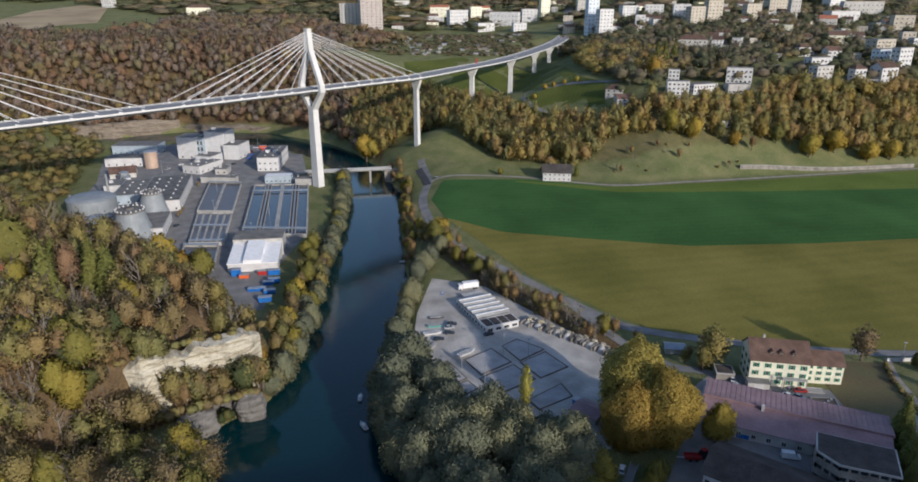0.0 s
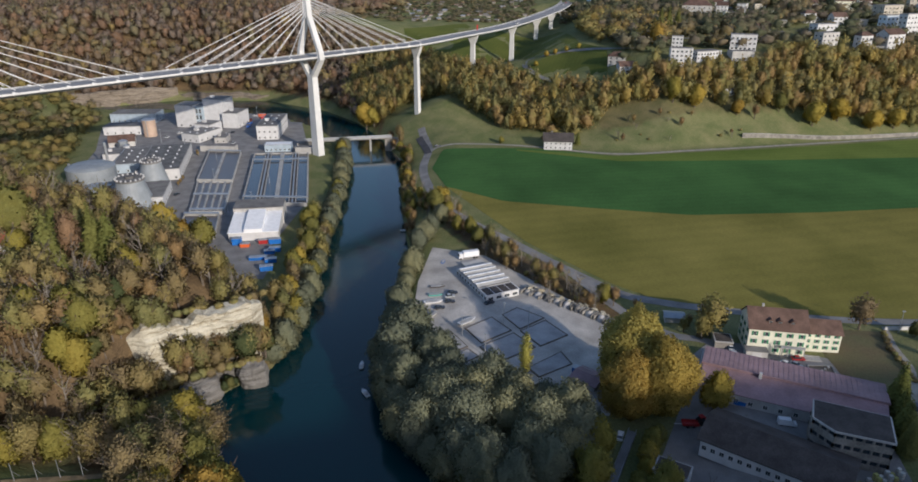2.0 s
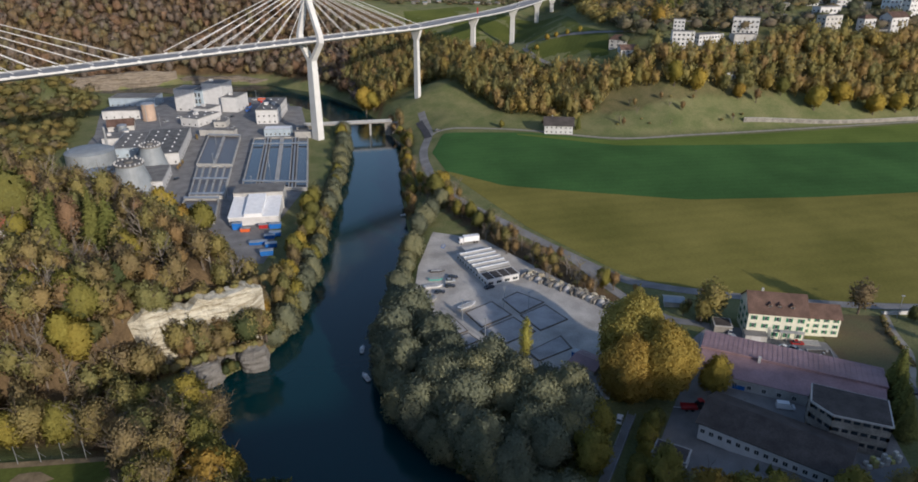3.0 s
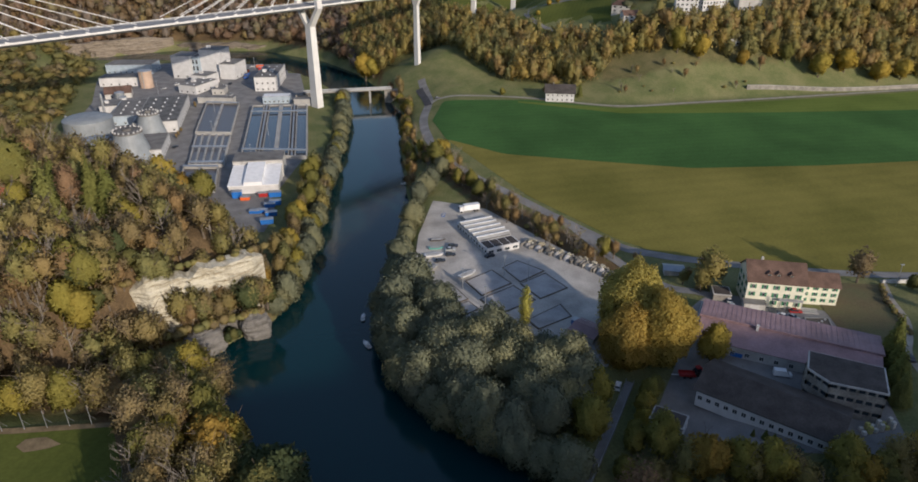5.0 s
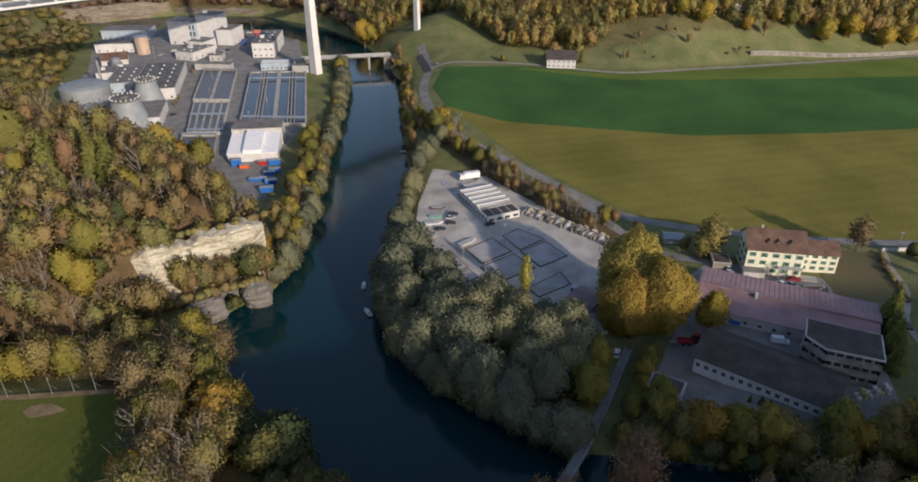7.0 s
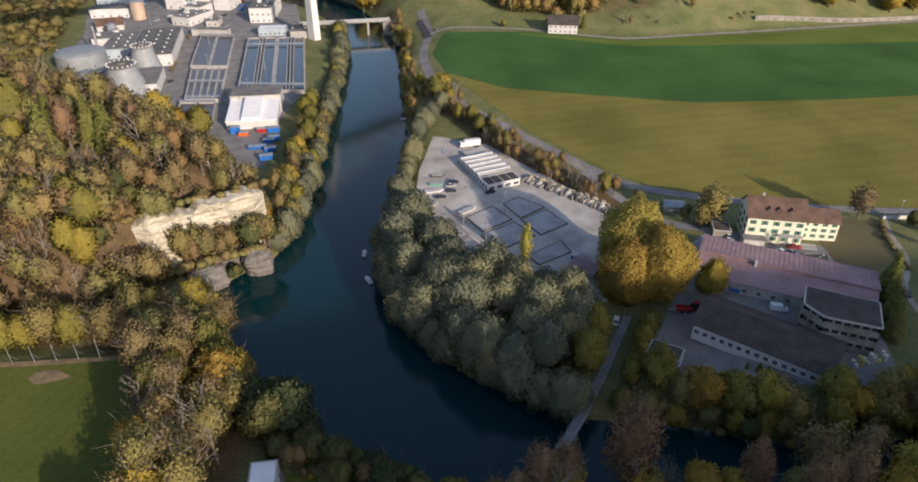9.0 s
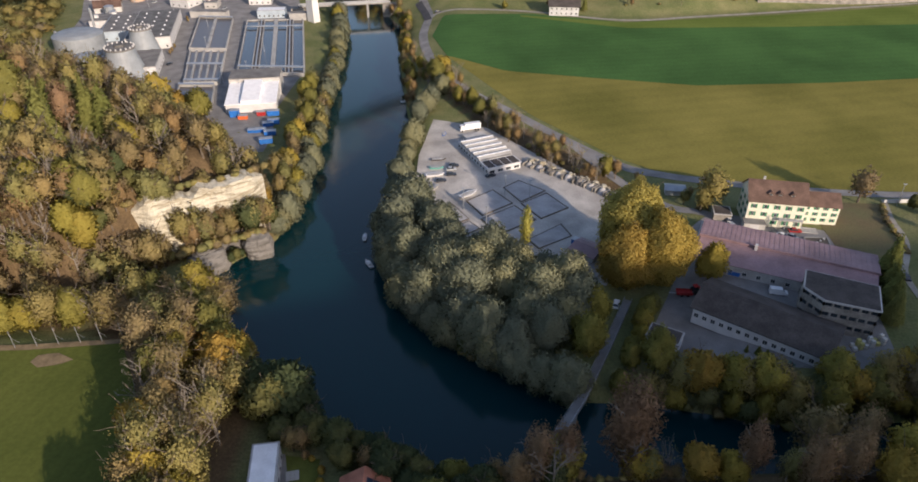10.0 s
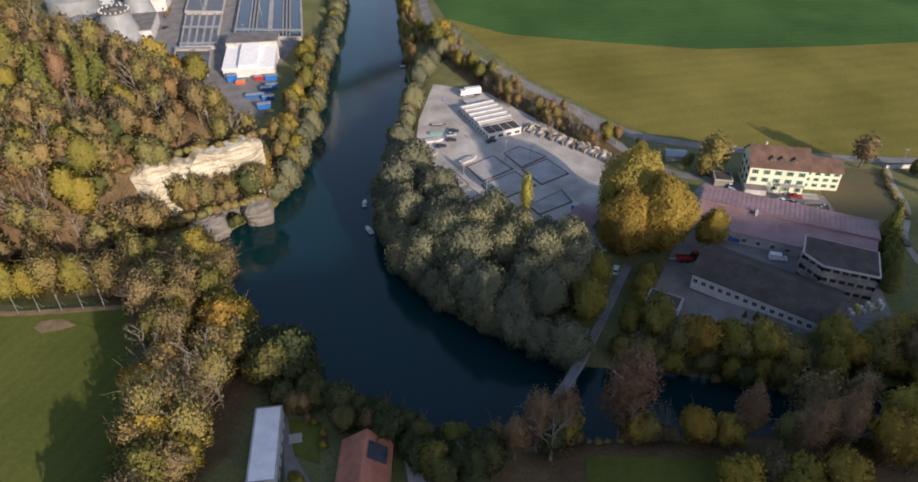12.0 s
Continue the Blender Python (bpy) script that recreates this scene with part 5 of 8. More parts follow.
for kind, x, y, size in (("autumn", 91, 214, 1.2), ("autumn", 87.5, 212, 0.9), ("autumn", 149, 220, 1.0), ("tall", 38, 102.5, 1.3), ("bare", 47.5, 100.5, 0.75), ("tall", 23, 99, 0.85), ("tall", 17, 96, 0.75), ("tall", 12, 93, 0.7), ("bare", 20, 93, 1.0), ("rust", 14, 95, 0.9), ("green", 22, 99, 0.9), ("autumn", 25, 104, 0.75), ("dark", 20, 95, 0.8),
                         ("gold", 58, 84, 1.0), ("green", 70, 83, 0.9), ("gold", 79, 83, 1.0), ("gold", 92, 90, 1.1), ("gold", 100, 97, 1.1), ("autumn", 84, 106, 1.3), ("tall", 92, 104, 0.9), ("gold", 108, 103, 1.2), ("tall", 117, 104, 0.8), ("rust", 86, 222, 0.5), ("rust", 70, 238, 0.5), ("autumn", 83, 218, 0.5),
                         ("gold", -80, 572, 1.7), ("gold", -73, 569, 1.5), ("rust", -50, 500, 0.8), ("autumn", -46, 508, 0.9), ("rust", -53, 515, 0.8), ("autumn", -44, 498, 0.7), ("gold", 264, 500, 1.4), ("gold", 286, 507, 1.5), ("gold", 310, 502, 1.3), ("gold", 330, 507, 1.4), ("gold", 207, 502, 0.9), ("green", 242, 510, 1.0), ("rust", 220, 500, 1.0), ("gold", 176, 505, 1.2), ("green", 160, 508, 1.2),
                          ("green", 30, 477, 0.5), ("rust", 60, 480, 0.4), ("spruce", 84, 470, 0.5), ("gold", 170, 604, 1.4), ("spruce", 185, 650, 1.2), ("spruce", 194, 656, 1.3), ("spruce", 204, 662, 1.1),
                         ("dark", 166, 214, 0.5), ("dark", 172, 205, 0.6), ("autumn", 165, 196, 0.5)):
    plant(kind, x, y, size)
for k in range(18):
    plant(("shrub", "rust", "bare")[k % 3], 112 + 95 * planting.random(), 466 + 34 * planting.random(), 0.35 + 0.3 * planting.random())
for x, y in ((69, 624), (80, 639), (88, 640), (98, 639), (108, 632)):
    plant("gold", x, y, 0.5)
row([(24, 98), (36, 98.5), (50, 98.5), (64, 98.5)], 2.2, [("shrub", 2), ("rust", 1)], 0.42, 0.5)
# hill wood over the cliff
scatter([(-72, 212), (-104, 187), (-110, 168), (-116, 150), (-190, 142), (-240, 200), (-215, 318), (-180, 315), (-140, 295), (-110, 268), (-85, 240)], 7.6,
        [("autumn", 6), ("bare", 3), ("rust", 3), ("green", 0.8)], 1.08, test=lambda x, y: not (-160 < x < -122 and 206 < y < 246))
scatter([(-152, 166), (-114, 164), (-106, 184), (-104, 198), (-116, 206), (-152, 206)], 6.0, [("rust", 4), ("dark", 2), ("bare", 3), ("autumn", 2)], 0.85)
scatter([(-172, 200), (-114, 200), (-112, 250), (-172, 250)], 6.0, [("shrub", 4), ("rust", 2), ("bare", 2)], 0.8)
scatter([(-106, 184), (-112, 164), (-142, 156), (-180, 150), (-180, 176), (-140, 180), (-120, 184)], 7.0, [("autumn", 4), ("bare", 2), ("green", 3), ("rust", 1)], 1.12)
scatter([(-74, 166), (-60, 138), (-52, 112), (-60, 66), (-64, 66), (-73, 100), (-85, 138), (-106, 150)], 6.0, [("green", 2.5), ("autumn", 5), ("bare", 2), ("gold", 0.8), ("rust", 1)], 1.1)
for x, y, size in ((-68, 71, 1.0), (-66, 64, 1.05)):
    plant("green", x, y, size)
row([(-150, 146), (-135, 145), (-120, 147), (-108, 149), (-96, 148)], 6.0, [("green", 3), ("autumn", 2.5), ("bare", 1.5)], 1.1)
# added dark trees that stand for the shadow in the hollow by the cliff
for x, y, size in ((-111, 186, 0.9), (-107, 192, 0.8), (-103, 192.5, 0.7), (-112, 195, 0.9), (-117, 188, 0.85), (-118, 196, 0.8)):
    plant("dark", x, y, size)
# dark and autumn trees added over bare ground, standing for the same shadow
for k, (x, y) in enumerate(((-114, 179), (-110, 179), (-108, 182), (-111, 175), (-109, 178), (-107, 185), (-114, 175), (-108, 188))):
    plant(("dark", "autumn", "rust")[k % 3], x, y, 0.75)
for x, y, s in ((-141, 211.5, 1.25), (-127.5, 226, 1.3), (-134, 228, 1.2), (-150, 232, 1.0)):
    plant("spruce", x, y, s)
# south bank and the shaded channel
# dark green bank trees; the high share of dark leaves stands for shade
scatter([(-52, 116), (-34, 110), (-14, 101), (2, 96), (14, 98), (14, 84), (-4, 84), (-12, 94), (-30, 101), (-44, 107)], 4.3, [("dark", 5), ("green", 0.8), ("rust", 1)], 0.8)
scatter([(46, 128), (78, 119), (100, 117), (150, 118.5), (150, 132), (124, 129), (94, 124), (62, 129), (48, 134)], 4.8, [("dark", 1), ("green", 3), ("autumn", 4), ("gold", 1.2)], 0.95)
# the tree at (-47, 114) is dark-leaved to stand for shade
for kind, x, y, size in (("dark", -43, 118, 1.5), ("dark", -50, 122, 1.4), ("dark", -38, 115.5, 1.2), ("dark", -47, 114, 1.1), ("dark", -54, 124, 1.2), ("autumn", -37, 113, 0.7), ("gold", -31.6, 99, 0.2), ("gold", -31.4, 96, 0.2), ("gold", -34.5, 102.6, 0.16), ("gold", -36, 87, 0.3), ("rust", -36, 103, 0.3), ("gold", -35, 84, 0.45)):
    plant(kind, x, y, size)
for kind, x, y, size in (("tall", -137, 218.5, 1.27), ("green", -169, 237, 1.6), ("gold", -143.6, 304, 1.5), ("green", -122, 297, 1.2), ("gold", -134, 300, 1.0), ("tall", -96, 252, 0.6), ("tall", -102, 258, 0.6), ("tall", -122, 238, 0.7)):
    plant(kind, x, y, size)
plant("green", 33, 150, 0.95)
plant("green", 31.5, 144, 0.75)
for x, y in ((45, 133), (47, 138), (50, 143), (52, 148), (54, 153), (57, 157)):
    plant("green", x, y, 0.6)
scatter([(14, 98), (28, 101), (60, 101), (125, 106), (130, 86), (70, 82), (50, 94), (20, 90)], 7.5, [("autumn", 3), ("rust", 2), ("tall", 1), ("gold", 2)], 0.8, test=lambda x, y: not (28 < x < 62 and 86 < y < 97))

# ---- far woods: many small crowns joined ----
def woods(name, label, stops, areas, seed, leaves=120, size=2.0, fine=1, wide=1.0):
    """Trees over plan areas (corners, gap, height) in one mesh; a tint for each tree."""
    rng = np.random.default_rng(seed)
    crowns = []
    for k in range(7):
        v, f, n = leaf_body("wood", size * 8, size * 3, fine, leaves, size, rng, seed * 5.3 + k * 1.9, 0.84 if fine > 1 else 0.64)
        crowns.append((v * np.array([1 / (size * 3), 1 / (size * 3), 1 / (size * 8)]), f, n))
    vs, ts, fs, ns, at = [], [], [], [], 0
    for poly, gap, h, keep in areas:
        xs, ys = [p[0] for p in poly], [p[1] for p in poly]
        gx, gy = np.meshgrid(np.arange(min(xs), max(xs), gap), np.arange(min(ys), max(ys), gap))
        gx = gx.ravel() + rng.normal(size=gx.size) * gap * 0.3
        gy = gy.ravel() + rng.normal(size=gy.size) * gap * 0.3
        ok = inside(gx, gy, poly) & (rng.random(gx.size) < keep)
        gx, gy = gx[ok], gy[ok]
        gz = land(gx, gy)
        for x, y, z in zip(gx, gy, gz):
            if z < 0.8 or any(math.hypot(x - a, y - b + 16) < (max(15, w * 0.5 + 7) if b < 625 else 0.4 * w + 9) for a, b, w in FRONTS):
                continue
            hh = h * (0.66 + 0.6 * rng.random())
            r = gap * (0.74 + 0.42 * rng.random()) * wide
            v, f, n = crowns[rng.integers(len(crowns))]
            c_, s_ = math.cos(x * 7), math.sin(x * 7)
            turn = np.array([[c_, s_, 0], [-s_, c_, 0], [0, 0, 1.0]])
            v, n = (v @ turn) * np.array([r, r, hh]), n @ turn
            fs += [[a + at for a in g] for g in f]
            at += len(v)
            vs.append(v + np.array([x, y, z]))
            ns.append(n)
            ts.append(np.full(len(f), rng.random()))
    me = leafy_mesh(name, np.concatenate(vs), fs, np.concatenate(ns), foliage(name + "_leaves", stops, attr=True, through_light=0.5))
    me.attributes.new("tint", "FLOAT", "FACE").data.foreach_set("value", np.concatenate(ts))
    tagged(new(name, me), label, "woods", "", "stuff")


# leaf stops are paled and greyed, painting in the haze of distance
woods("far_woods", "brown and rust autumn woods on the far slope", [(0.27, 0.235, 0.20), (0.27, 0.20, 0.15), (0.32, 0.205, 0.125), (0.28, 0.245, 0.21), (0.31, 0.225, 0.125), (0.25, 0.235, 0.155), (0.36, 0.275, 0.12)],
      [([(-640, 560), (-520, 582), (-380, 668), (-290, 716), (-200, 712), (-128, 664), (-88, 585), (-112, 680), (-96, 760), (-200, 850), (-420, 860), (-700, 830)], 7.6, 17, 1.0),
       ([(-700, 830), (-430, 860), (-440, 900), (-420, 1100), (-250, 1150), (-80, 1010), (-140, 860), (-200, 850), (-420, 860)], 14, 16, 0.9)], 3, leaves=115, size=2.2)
woods("works_woods", "yellow-green scrub wood on the slope beside the works", [(0.22, 0.22, 0.10), (0.29, 0.26, 0.10), (0.32, 0.25, 0.095), (0.26, 0.22, 0.14)],
      [([(-420, 150), (-240, 150), (-240, 205), (-215, 318), (-240, 362), (-262, 400), (-275, 470), (-300, 540), (-318, 600), (-400, 600), (-500, 540)], 9, 9, 0.75)], 6, leaves=110, size=1.6)
woods("slope_woods", "yellow-green and ochre woods on the plateau slope", [(0.28, 0.27, 0.13), (0.35, 0.32, 0.125), (0.40, 0.33, 0.125), (0.41, 0.29, 0.14), (0.47, 0.37, 0.115), (0.34, 0.305, 0.155)],
      [([(-90, 562), (-62, 562), (-52, 598), (-22, 590), (4, 536), (24, 512), (40, 500), (57, 494), (93, 484), (107, 506), (114, 530), (103, 546), (60, 584), (25, 634), (-14, 679), (-56, 760), (-94, 750), (-112, 680)], 6.6, 19, 0.95),
       ([(8, 500), (40, 486), (92, 476), (100, 490), (40, 502), (16, 516)], 9, 7, 0.35),
       ([(100, 520), (141, 512), (183, 503), (226, 512), (264, 508), (300, 512), (345, 508), (430, 520), (450, 580), (381, 574), (320, 568), (260, 558), (225, 545), (178, 534), (130, 545)], 6.8, 18, 0.95),
       ([(260, 545), (430, 570), (430, 600), (300, 585), (250, 565)], 12, 12, 0.5),
       ([(112, 700), (122, 640), (150, 612), (180, 606), (215, 720), (178, 760), (140, 830)], 12, 16, 0.75)], 4, leaves=170, size=1.5, wide=0.82)

# ---- the river cliff ----
def rock_face(name, label, a, b, z0, z1, mat, lean=2.0, bulge=1.0, seed=0, cols=170, rows=64, back=5.0, ragged=1.4):
    """A ragged rock wall from plan point a to b, with ledges, as one closed mesh."""
    a, b = Vector((*a, 0)), Vector((*b, 0))
    d = (b - a).normalized()
    n = Vector((d.y, -d.x, 0))
    sh = Shape()
    for i in range(rows + 1):
        v = i / rows
        for j in range(cols + 1):
            u = j / cols
            p = a.lerp(b, u)
            top = z1 + ragged * (1.6 * noise.noise((u * 4, seed, 0)) + 1.1 * noise.noise((u * 13, seed, 4))) - 3.0 * max(0, abs(u - 0.5) - 0.36) * 6
            z = z0 + (top - z0) * v
            # beds stand out or draw back as level shelves; joints cut the face into bays
            bed = z * 0.55 + 0.9 * noise.noise((p.x * 0.05, p.y * 0.05, seed))
            shelf = noise.noise((math.floor(bed) * 3.7, u * 2.2, seed + 3)) + 0.5 * noise.noise((math.floor(bed * 2.6) * 1.9, u * 5, seed + 7))
            bay = noise.noise((math.floor(u * 11 + 1.5 * noise.noise((z * 0.2, seed, u * 2))) * 2.3, z * 0.05, seed))
            out = bulge * (0.55 * shelf + 0.4 * bay + 1.3 * noise.noise((p.x * 0.09, p.y * 0.09, z * 0.07 + seed))) + lean * (1 - v)
            out += 0.35 * noise.noise((p.x * 0.8, p.y * 0.8, z * 1.6)) + 0.2 * noise.noise((p.x * 2.1, p.y * 2.1, z * 3.5)) + 0.7 * noise.noise((p.x * 0.3, p.y * 0.3, z * 0.35 + seed))
            edge = min(1, min(u, 1 - u) * 9)
            q = p + n * (out * edge - (1 - edge) * 3)
            sh.v.append((q.x, q.y, z))
    k = cols + 1
    for i, j in product(range(rows), range(cols)):
        sh.f.append((i * k + j, i * k + j + 1, (i + 1) * k + j + 1, (i + 1) * k + j))
        sh.m.append(0)
    base = len(sh.v)
    for j in range(k):
        p = a.lerp(b, j / cols) - n * back
        sh.v.append((p.x, p.y, sh.v[rows * k + j][2] + 0.2))
    for j in range(cols):
        sh.f.append((rows * k + j, rows * k + j + 1, base + j + 1, base + j))
        sh.m.append(0)
    solo(name, sh, mat, label, "cliff", "structure")


rock_face("cliff_1", "pale cream molasse cliff with ragged ledges", (-104.5, 183.5), (-68, 208), 4, 26.0, M_ROCK)
rock_face("cliff_2", "grey rock band along the far river bank", (-470, 606), (-292, 706), -1, 15, M_ROCK_BROWN, seed=5, cols=130, rows=24, bulge=2.2)
rock_face("cliff_3", "grey rock band below the far woods", (-300, 707), (-196, 705), -1, 7, M_ROCK_BROWN, seed=8, cols=80, rows=18, bulge=2)


def boulder(label, x, y, z, sx, sy, sz, seed, turn=0):
    """An undercut block of rock at the waterline."""
    sh, n, k = Shape(), 44, 22
    for i in range(k + 1):
        v = i / k
        for j in range(n):
            t = 2 * math.pi * j / n
            r = (0.72 + 0.34 * math.sin(math.pi * min(1, v * 0.9 + 0.08))) * (1 + 0.22 * noise.noise((math.cos(t) * 1.3, math.sin(t) * 1.3, v * 2 + seed)) + 0.09 * noise.noise((math.cos(t) * 5, math.sin(t) * 5, v * 7 + seed)) + 0.05 * noise.noise((t, v * 16, seed)))
            r *= 1 if v < 0.93 else 0.55
            sq = max(abs(math.cos(t)), abs(math.sin(t))) ** 0.55
            px, py = sx * r * math.cos(t) / sq, sy * r * math.sin(t) / sq
            c, s = math.cos(radians(turn)), math.sin(radians(turn))
            sh.v.append((x + c * px - s * py, y + s * px + c * py, z + sz * v + 0.4 * noise.noise((t, v * 3, seed))))
    for i in range(k):
        for j in range(n):
            t = (j + 1) % n
            sh.f.append((i * n + j, i * n + t, (i + 1) * n + t, (i + 1) * n + j))
            sh.m.append(0)
    sh.f.append(tuple(range(k * n, k * n + n)))
    sh.m.append(0)
    solo("boulder", sh, M_ROCK_GREY, label, "rock")


boulder("grey undercut rock standing at the waterline", -71, 196.5, -2, 4.6, 4.2, 11.5, 1, 20)
boulder("long grey rock ledge over the water", -85.5, 186, -2, 6.8, 3.8, 10.5, 2, 38)
for x, y in ((-106, 179.5), (-103, 177.5), (-100, 180), (-97, 180.5), (-104, 182)):
    plant("autumn", x, y, 0.85, 6.0)
boulder("shaded rock shelf between the ledges", -81, 198, -2, 7.0, 3.4, 11.0, 4, 36)
for k in range(34):
    t = planting.random()
    o = 1.2 + 5.0 * planting.random()
    plant(("rust", "rust", "autumn", "dark", "autumn")[planting.integers(5)], -95 + 25 * t + 0.57 * o, 188.5 + 17.5 * t - 0.82 * o, 0.72 + 0.25 * planting.random(), 8.6)
for x, y in ((-112, 172), (-108, 174), (-104, 176), (-101, 177), (-106, 170), (-110, 166), (-98, 176)):
    plant("autumn", x, y, 1.15, 5.5)
# dark shrubs added to stand for the shaded gap between the rocks
for x, y in ((-78.3, 188.2), (-76.8, 189.9), (-75.8, 191.4), (-78.3, 191.7)):
    plant("dark", x, y, 0.36, 2.0)
for k in range(22):
    t = k / 21
    plant("shrub", -95 + 26 * t + planting.normal(), 181.5 + 17 * t + planting.normal(), 0.9, 8.0)
for k in range(20):
    t = k / 19
    plant("shrub", -110 + 40 * t + planting.normal(), 185 + 27 * t + planting.normal(), 0.7, 25.6)

# ---- walkway over the weir ----
def walkway():
    b = thing("weir_walkway", "narrow concrete walkway across the side channel", "walkway")
    line = [(20.5, 105, 6.3), (31, 122, 6.4), (40, 139.5, 6.5), (51, 162, 6.7)]
    part("slab", sweep(line, [(-1.2, -0.5), (-1.2, 0), (1.2, 0), (1.2, -0.5)]), M_ASPHALT, b)
    for o in (-1.16, 1.08):
        part("rail", sweep([(x, y, z + 1.0) for x, y, z in line], [(o, -0.06), (o, 0.02), (o + 0.08, 0.02), (o + 0.08, -0.06)]), M_STEEL, b)
    for k in range(26):
        t = k / 25
        x, y = np.interp(t, [0, 0.31, 0.66, 1], [q[0] for q in line]), np.interp(t, [0, 0.31, 0.66, 1], [q[1] for q in line])
        z = np.interp(t, [0, 0.31, 0.66, 1], [q[2] for q in line])
        for o in (-1.12, 1.12):
            part("post", Shape().box(x + o * 0.88 - 0.04, y - o * 0.46 - 0.04, z, x + o * 0.88 + 0.04, y - o * 0.46 + 0.04, z + 1.0), M_STEEL, b)
    for x, y in ((24, 112), (29, 120), (34, 130)):
        part("pier", Shape().prism([(x - 1.0, y - 0.3), (x + 0.6, y - 1.0), (x + 1.0, y + 0.3), (x - 0.6, y + 1.0)], -3, 5.9), M_CONCRETE, b)


walkway()

# ---- gravel yard ----
def gravel_bay(corners, label):
    b = thing("gravel_bay", label, "gravel bay", 0, 0, 6.0, 0, "gravel bays in the yard")
    cx, cy = sum(p[0] for p in corners) / 4, sum(p[1] for p in corners) / 4
    inner = [(x + (cx - x) * 0.07, y + (cy - y) * 0.07) for x, y in corners]
    for i in range(4):
        j = (i + 1) % 4
        part("kerb", Shape().prism([corners[i], corners[j], inner[j], inner[i]], 0.02, 0.42), M_GRAVEL_DARK, b)
    part("fill", Shape().prism(inner, 0.02, 0.34), M_GRAVEL_GREY, b)


gravel_bay([(-4.2, 204.7), (3.1, 209.8), (-3.3, 221.1), (-9.8, 214.6)], "bay of grey gravel edged with dark kerbs")
gravel_bay([(7.9, 212.1), (19.7, 221.4), (12.6, 231.9), (2.0, 223.0)], "square bay of grey gravel edged with dark kerbs")
gravel_bay([(22.9, 222.2), (33.1, 231.1), (23.1, 239.7), (16.6, 233.6)], "bay of mottled gravel with dark kerbs")
gravel_bay([(29.2, 210.0), (40.4, 218.0), (33.3, 229.4), (22.7, 221.1)], "bay of pale grey gravel with dark kerbs")
gravel_bay([(13.3, 199.3), (27.5, 209.5), (20.3, 219.9), (7.1, 209.8)], "bay of flat grey gravel with dark kerbs")
gravel_bay([(0.9, 198.7), (6.9, 203.3), (3.2, 208.5), (-3.8, 203.3)], "small gravel bay under the willows")
gravel_bay([(26.5, 190.5), (39.0, 198.7), (36.2, 206.7), (23.2, 196.1)], "narrow raised gravel bay")


def lamp_post(x, y, h=9):
    b = thing("lamp_post", "tall grey yard lamp on a slim pole", "lamp post", x, y, ground_at(x, y), 0, "yard lamps")
    part("pole", Shape().lathe([(0.16, -0.5), (0.09, h)], 8), M_STEEL, b)
    part("lamp_head", Shape().box(-0.6, -0.25, h, 0.6, 0.25, h + 0.25), M_STEEL, b)


for p in ((1, 217), (17, 227), (9, 204), (26, 223), (162, 217), (-128, 432), (-118, 400), (-128, 350), (-113, 330), (-168, 480)):
    lamp_post(*p)


def storage_bin(x, y, turn, mat, seed):
    b = thing("storage_bin", "concrete bay holding a heap of gravel", "storage bay", x, y, 6.05, turn, "storage bays in a row")
    for x0, y0, x1, y1 in ((-2.2, 0, -1.9, 4.5), (1.9, 0, 2.2, 4.5), (-1.9, 4.2, 1.9, 4.5)):
        part("wall", Shape().box(x0, y0, -0.5, x1, y1, 1.9), M_OLDWALL, b)
    sh = Shape()
    rings = [(1.95, 0.0), (1.75, 0.7), (1.2, 1.5 + 0.25 * (seed % 3)), (0.45, 2.0 + 0.35 * (seed % 3))]
    for r, z in rings:
        sh.v += [(r * math.cos(a) * (1 + 0.12 * noise.noise((a, z, seed))), 2.2 + r * math.sin(a) * 1.05, z + 0.1 * noise.noise((a * 2, z, seed))) for a in (2 * math.pi * k / 14 for k in range(14))]
    for i in range(3):
        for j in range(14):
            t = (j + 1) % 14
            sh.f.append((i * 14 + j, i * 14 + t, i * 14 + 14 + t, i * 14 + 14 + j))
            sh.m.append(0)
    sh.f.append(tuple(range(42, 56)))
    sh.m.append(0)
    part("gravel_mound", sh, mat, b, "mound of loose gravel")


for k in range(9):
    t = k / 8
    storage_bin(27 + 30 * t, 250 - 26 * t + 1.5 * math.sin(3 * t), -40 + 9 * math.sin(5.1 * k), (M_GRAVEL, M_GRAVEL_GREY, M_ROCK_GREY)[k % 3], k)


def stone_pile(x, y, n, spread_, seed):
    """Loose blocks of stone in a heap."""
    rng = np.random.default_rng(seed)
    b = thing("stone_pile", "heap of pale broken stone blocks", "stone heap", x, y, ground_at(x, y), 0, "stone heaps behind the bays")
    for _ in range(n):
        sh = Shape()
        px, py = rng.normal(size=2) * spread_
        s = 0.4 + 0.7 * rng.random()
        z = max(0, 1.6 - math.hypot(px, py) * 0.5)
        low = [(px + s * (i + rng.normal() * 0.2), py + s * (j + rng.normal() * 0.2), z) for i, j in ((-0.5, -0.5), (0.5, -0.5), (0.5, 0.5), (-0.5, 0.5))]
        sh.hull(low, [(q[0] * 0.98 + 0.02 * px, q[1], z + s * (0.6 + 0.3 * rng.random())) for q in low])
        part("stone", sh, M_ROCK, b)


for k in range(8):
    stone_pile(30 + 3.7 * k, 254 - 3.1 * k, 16, 1.4, k)


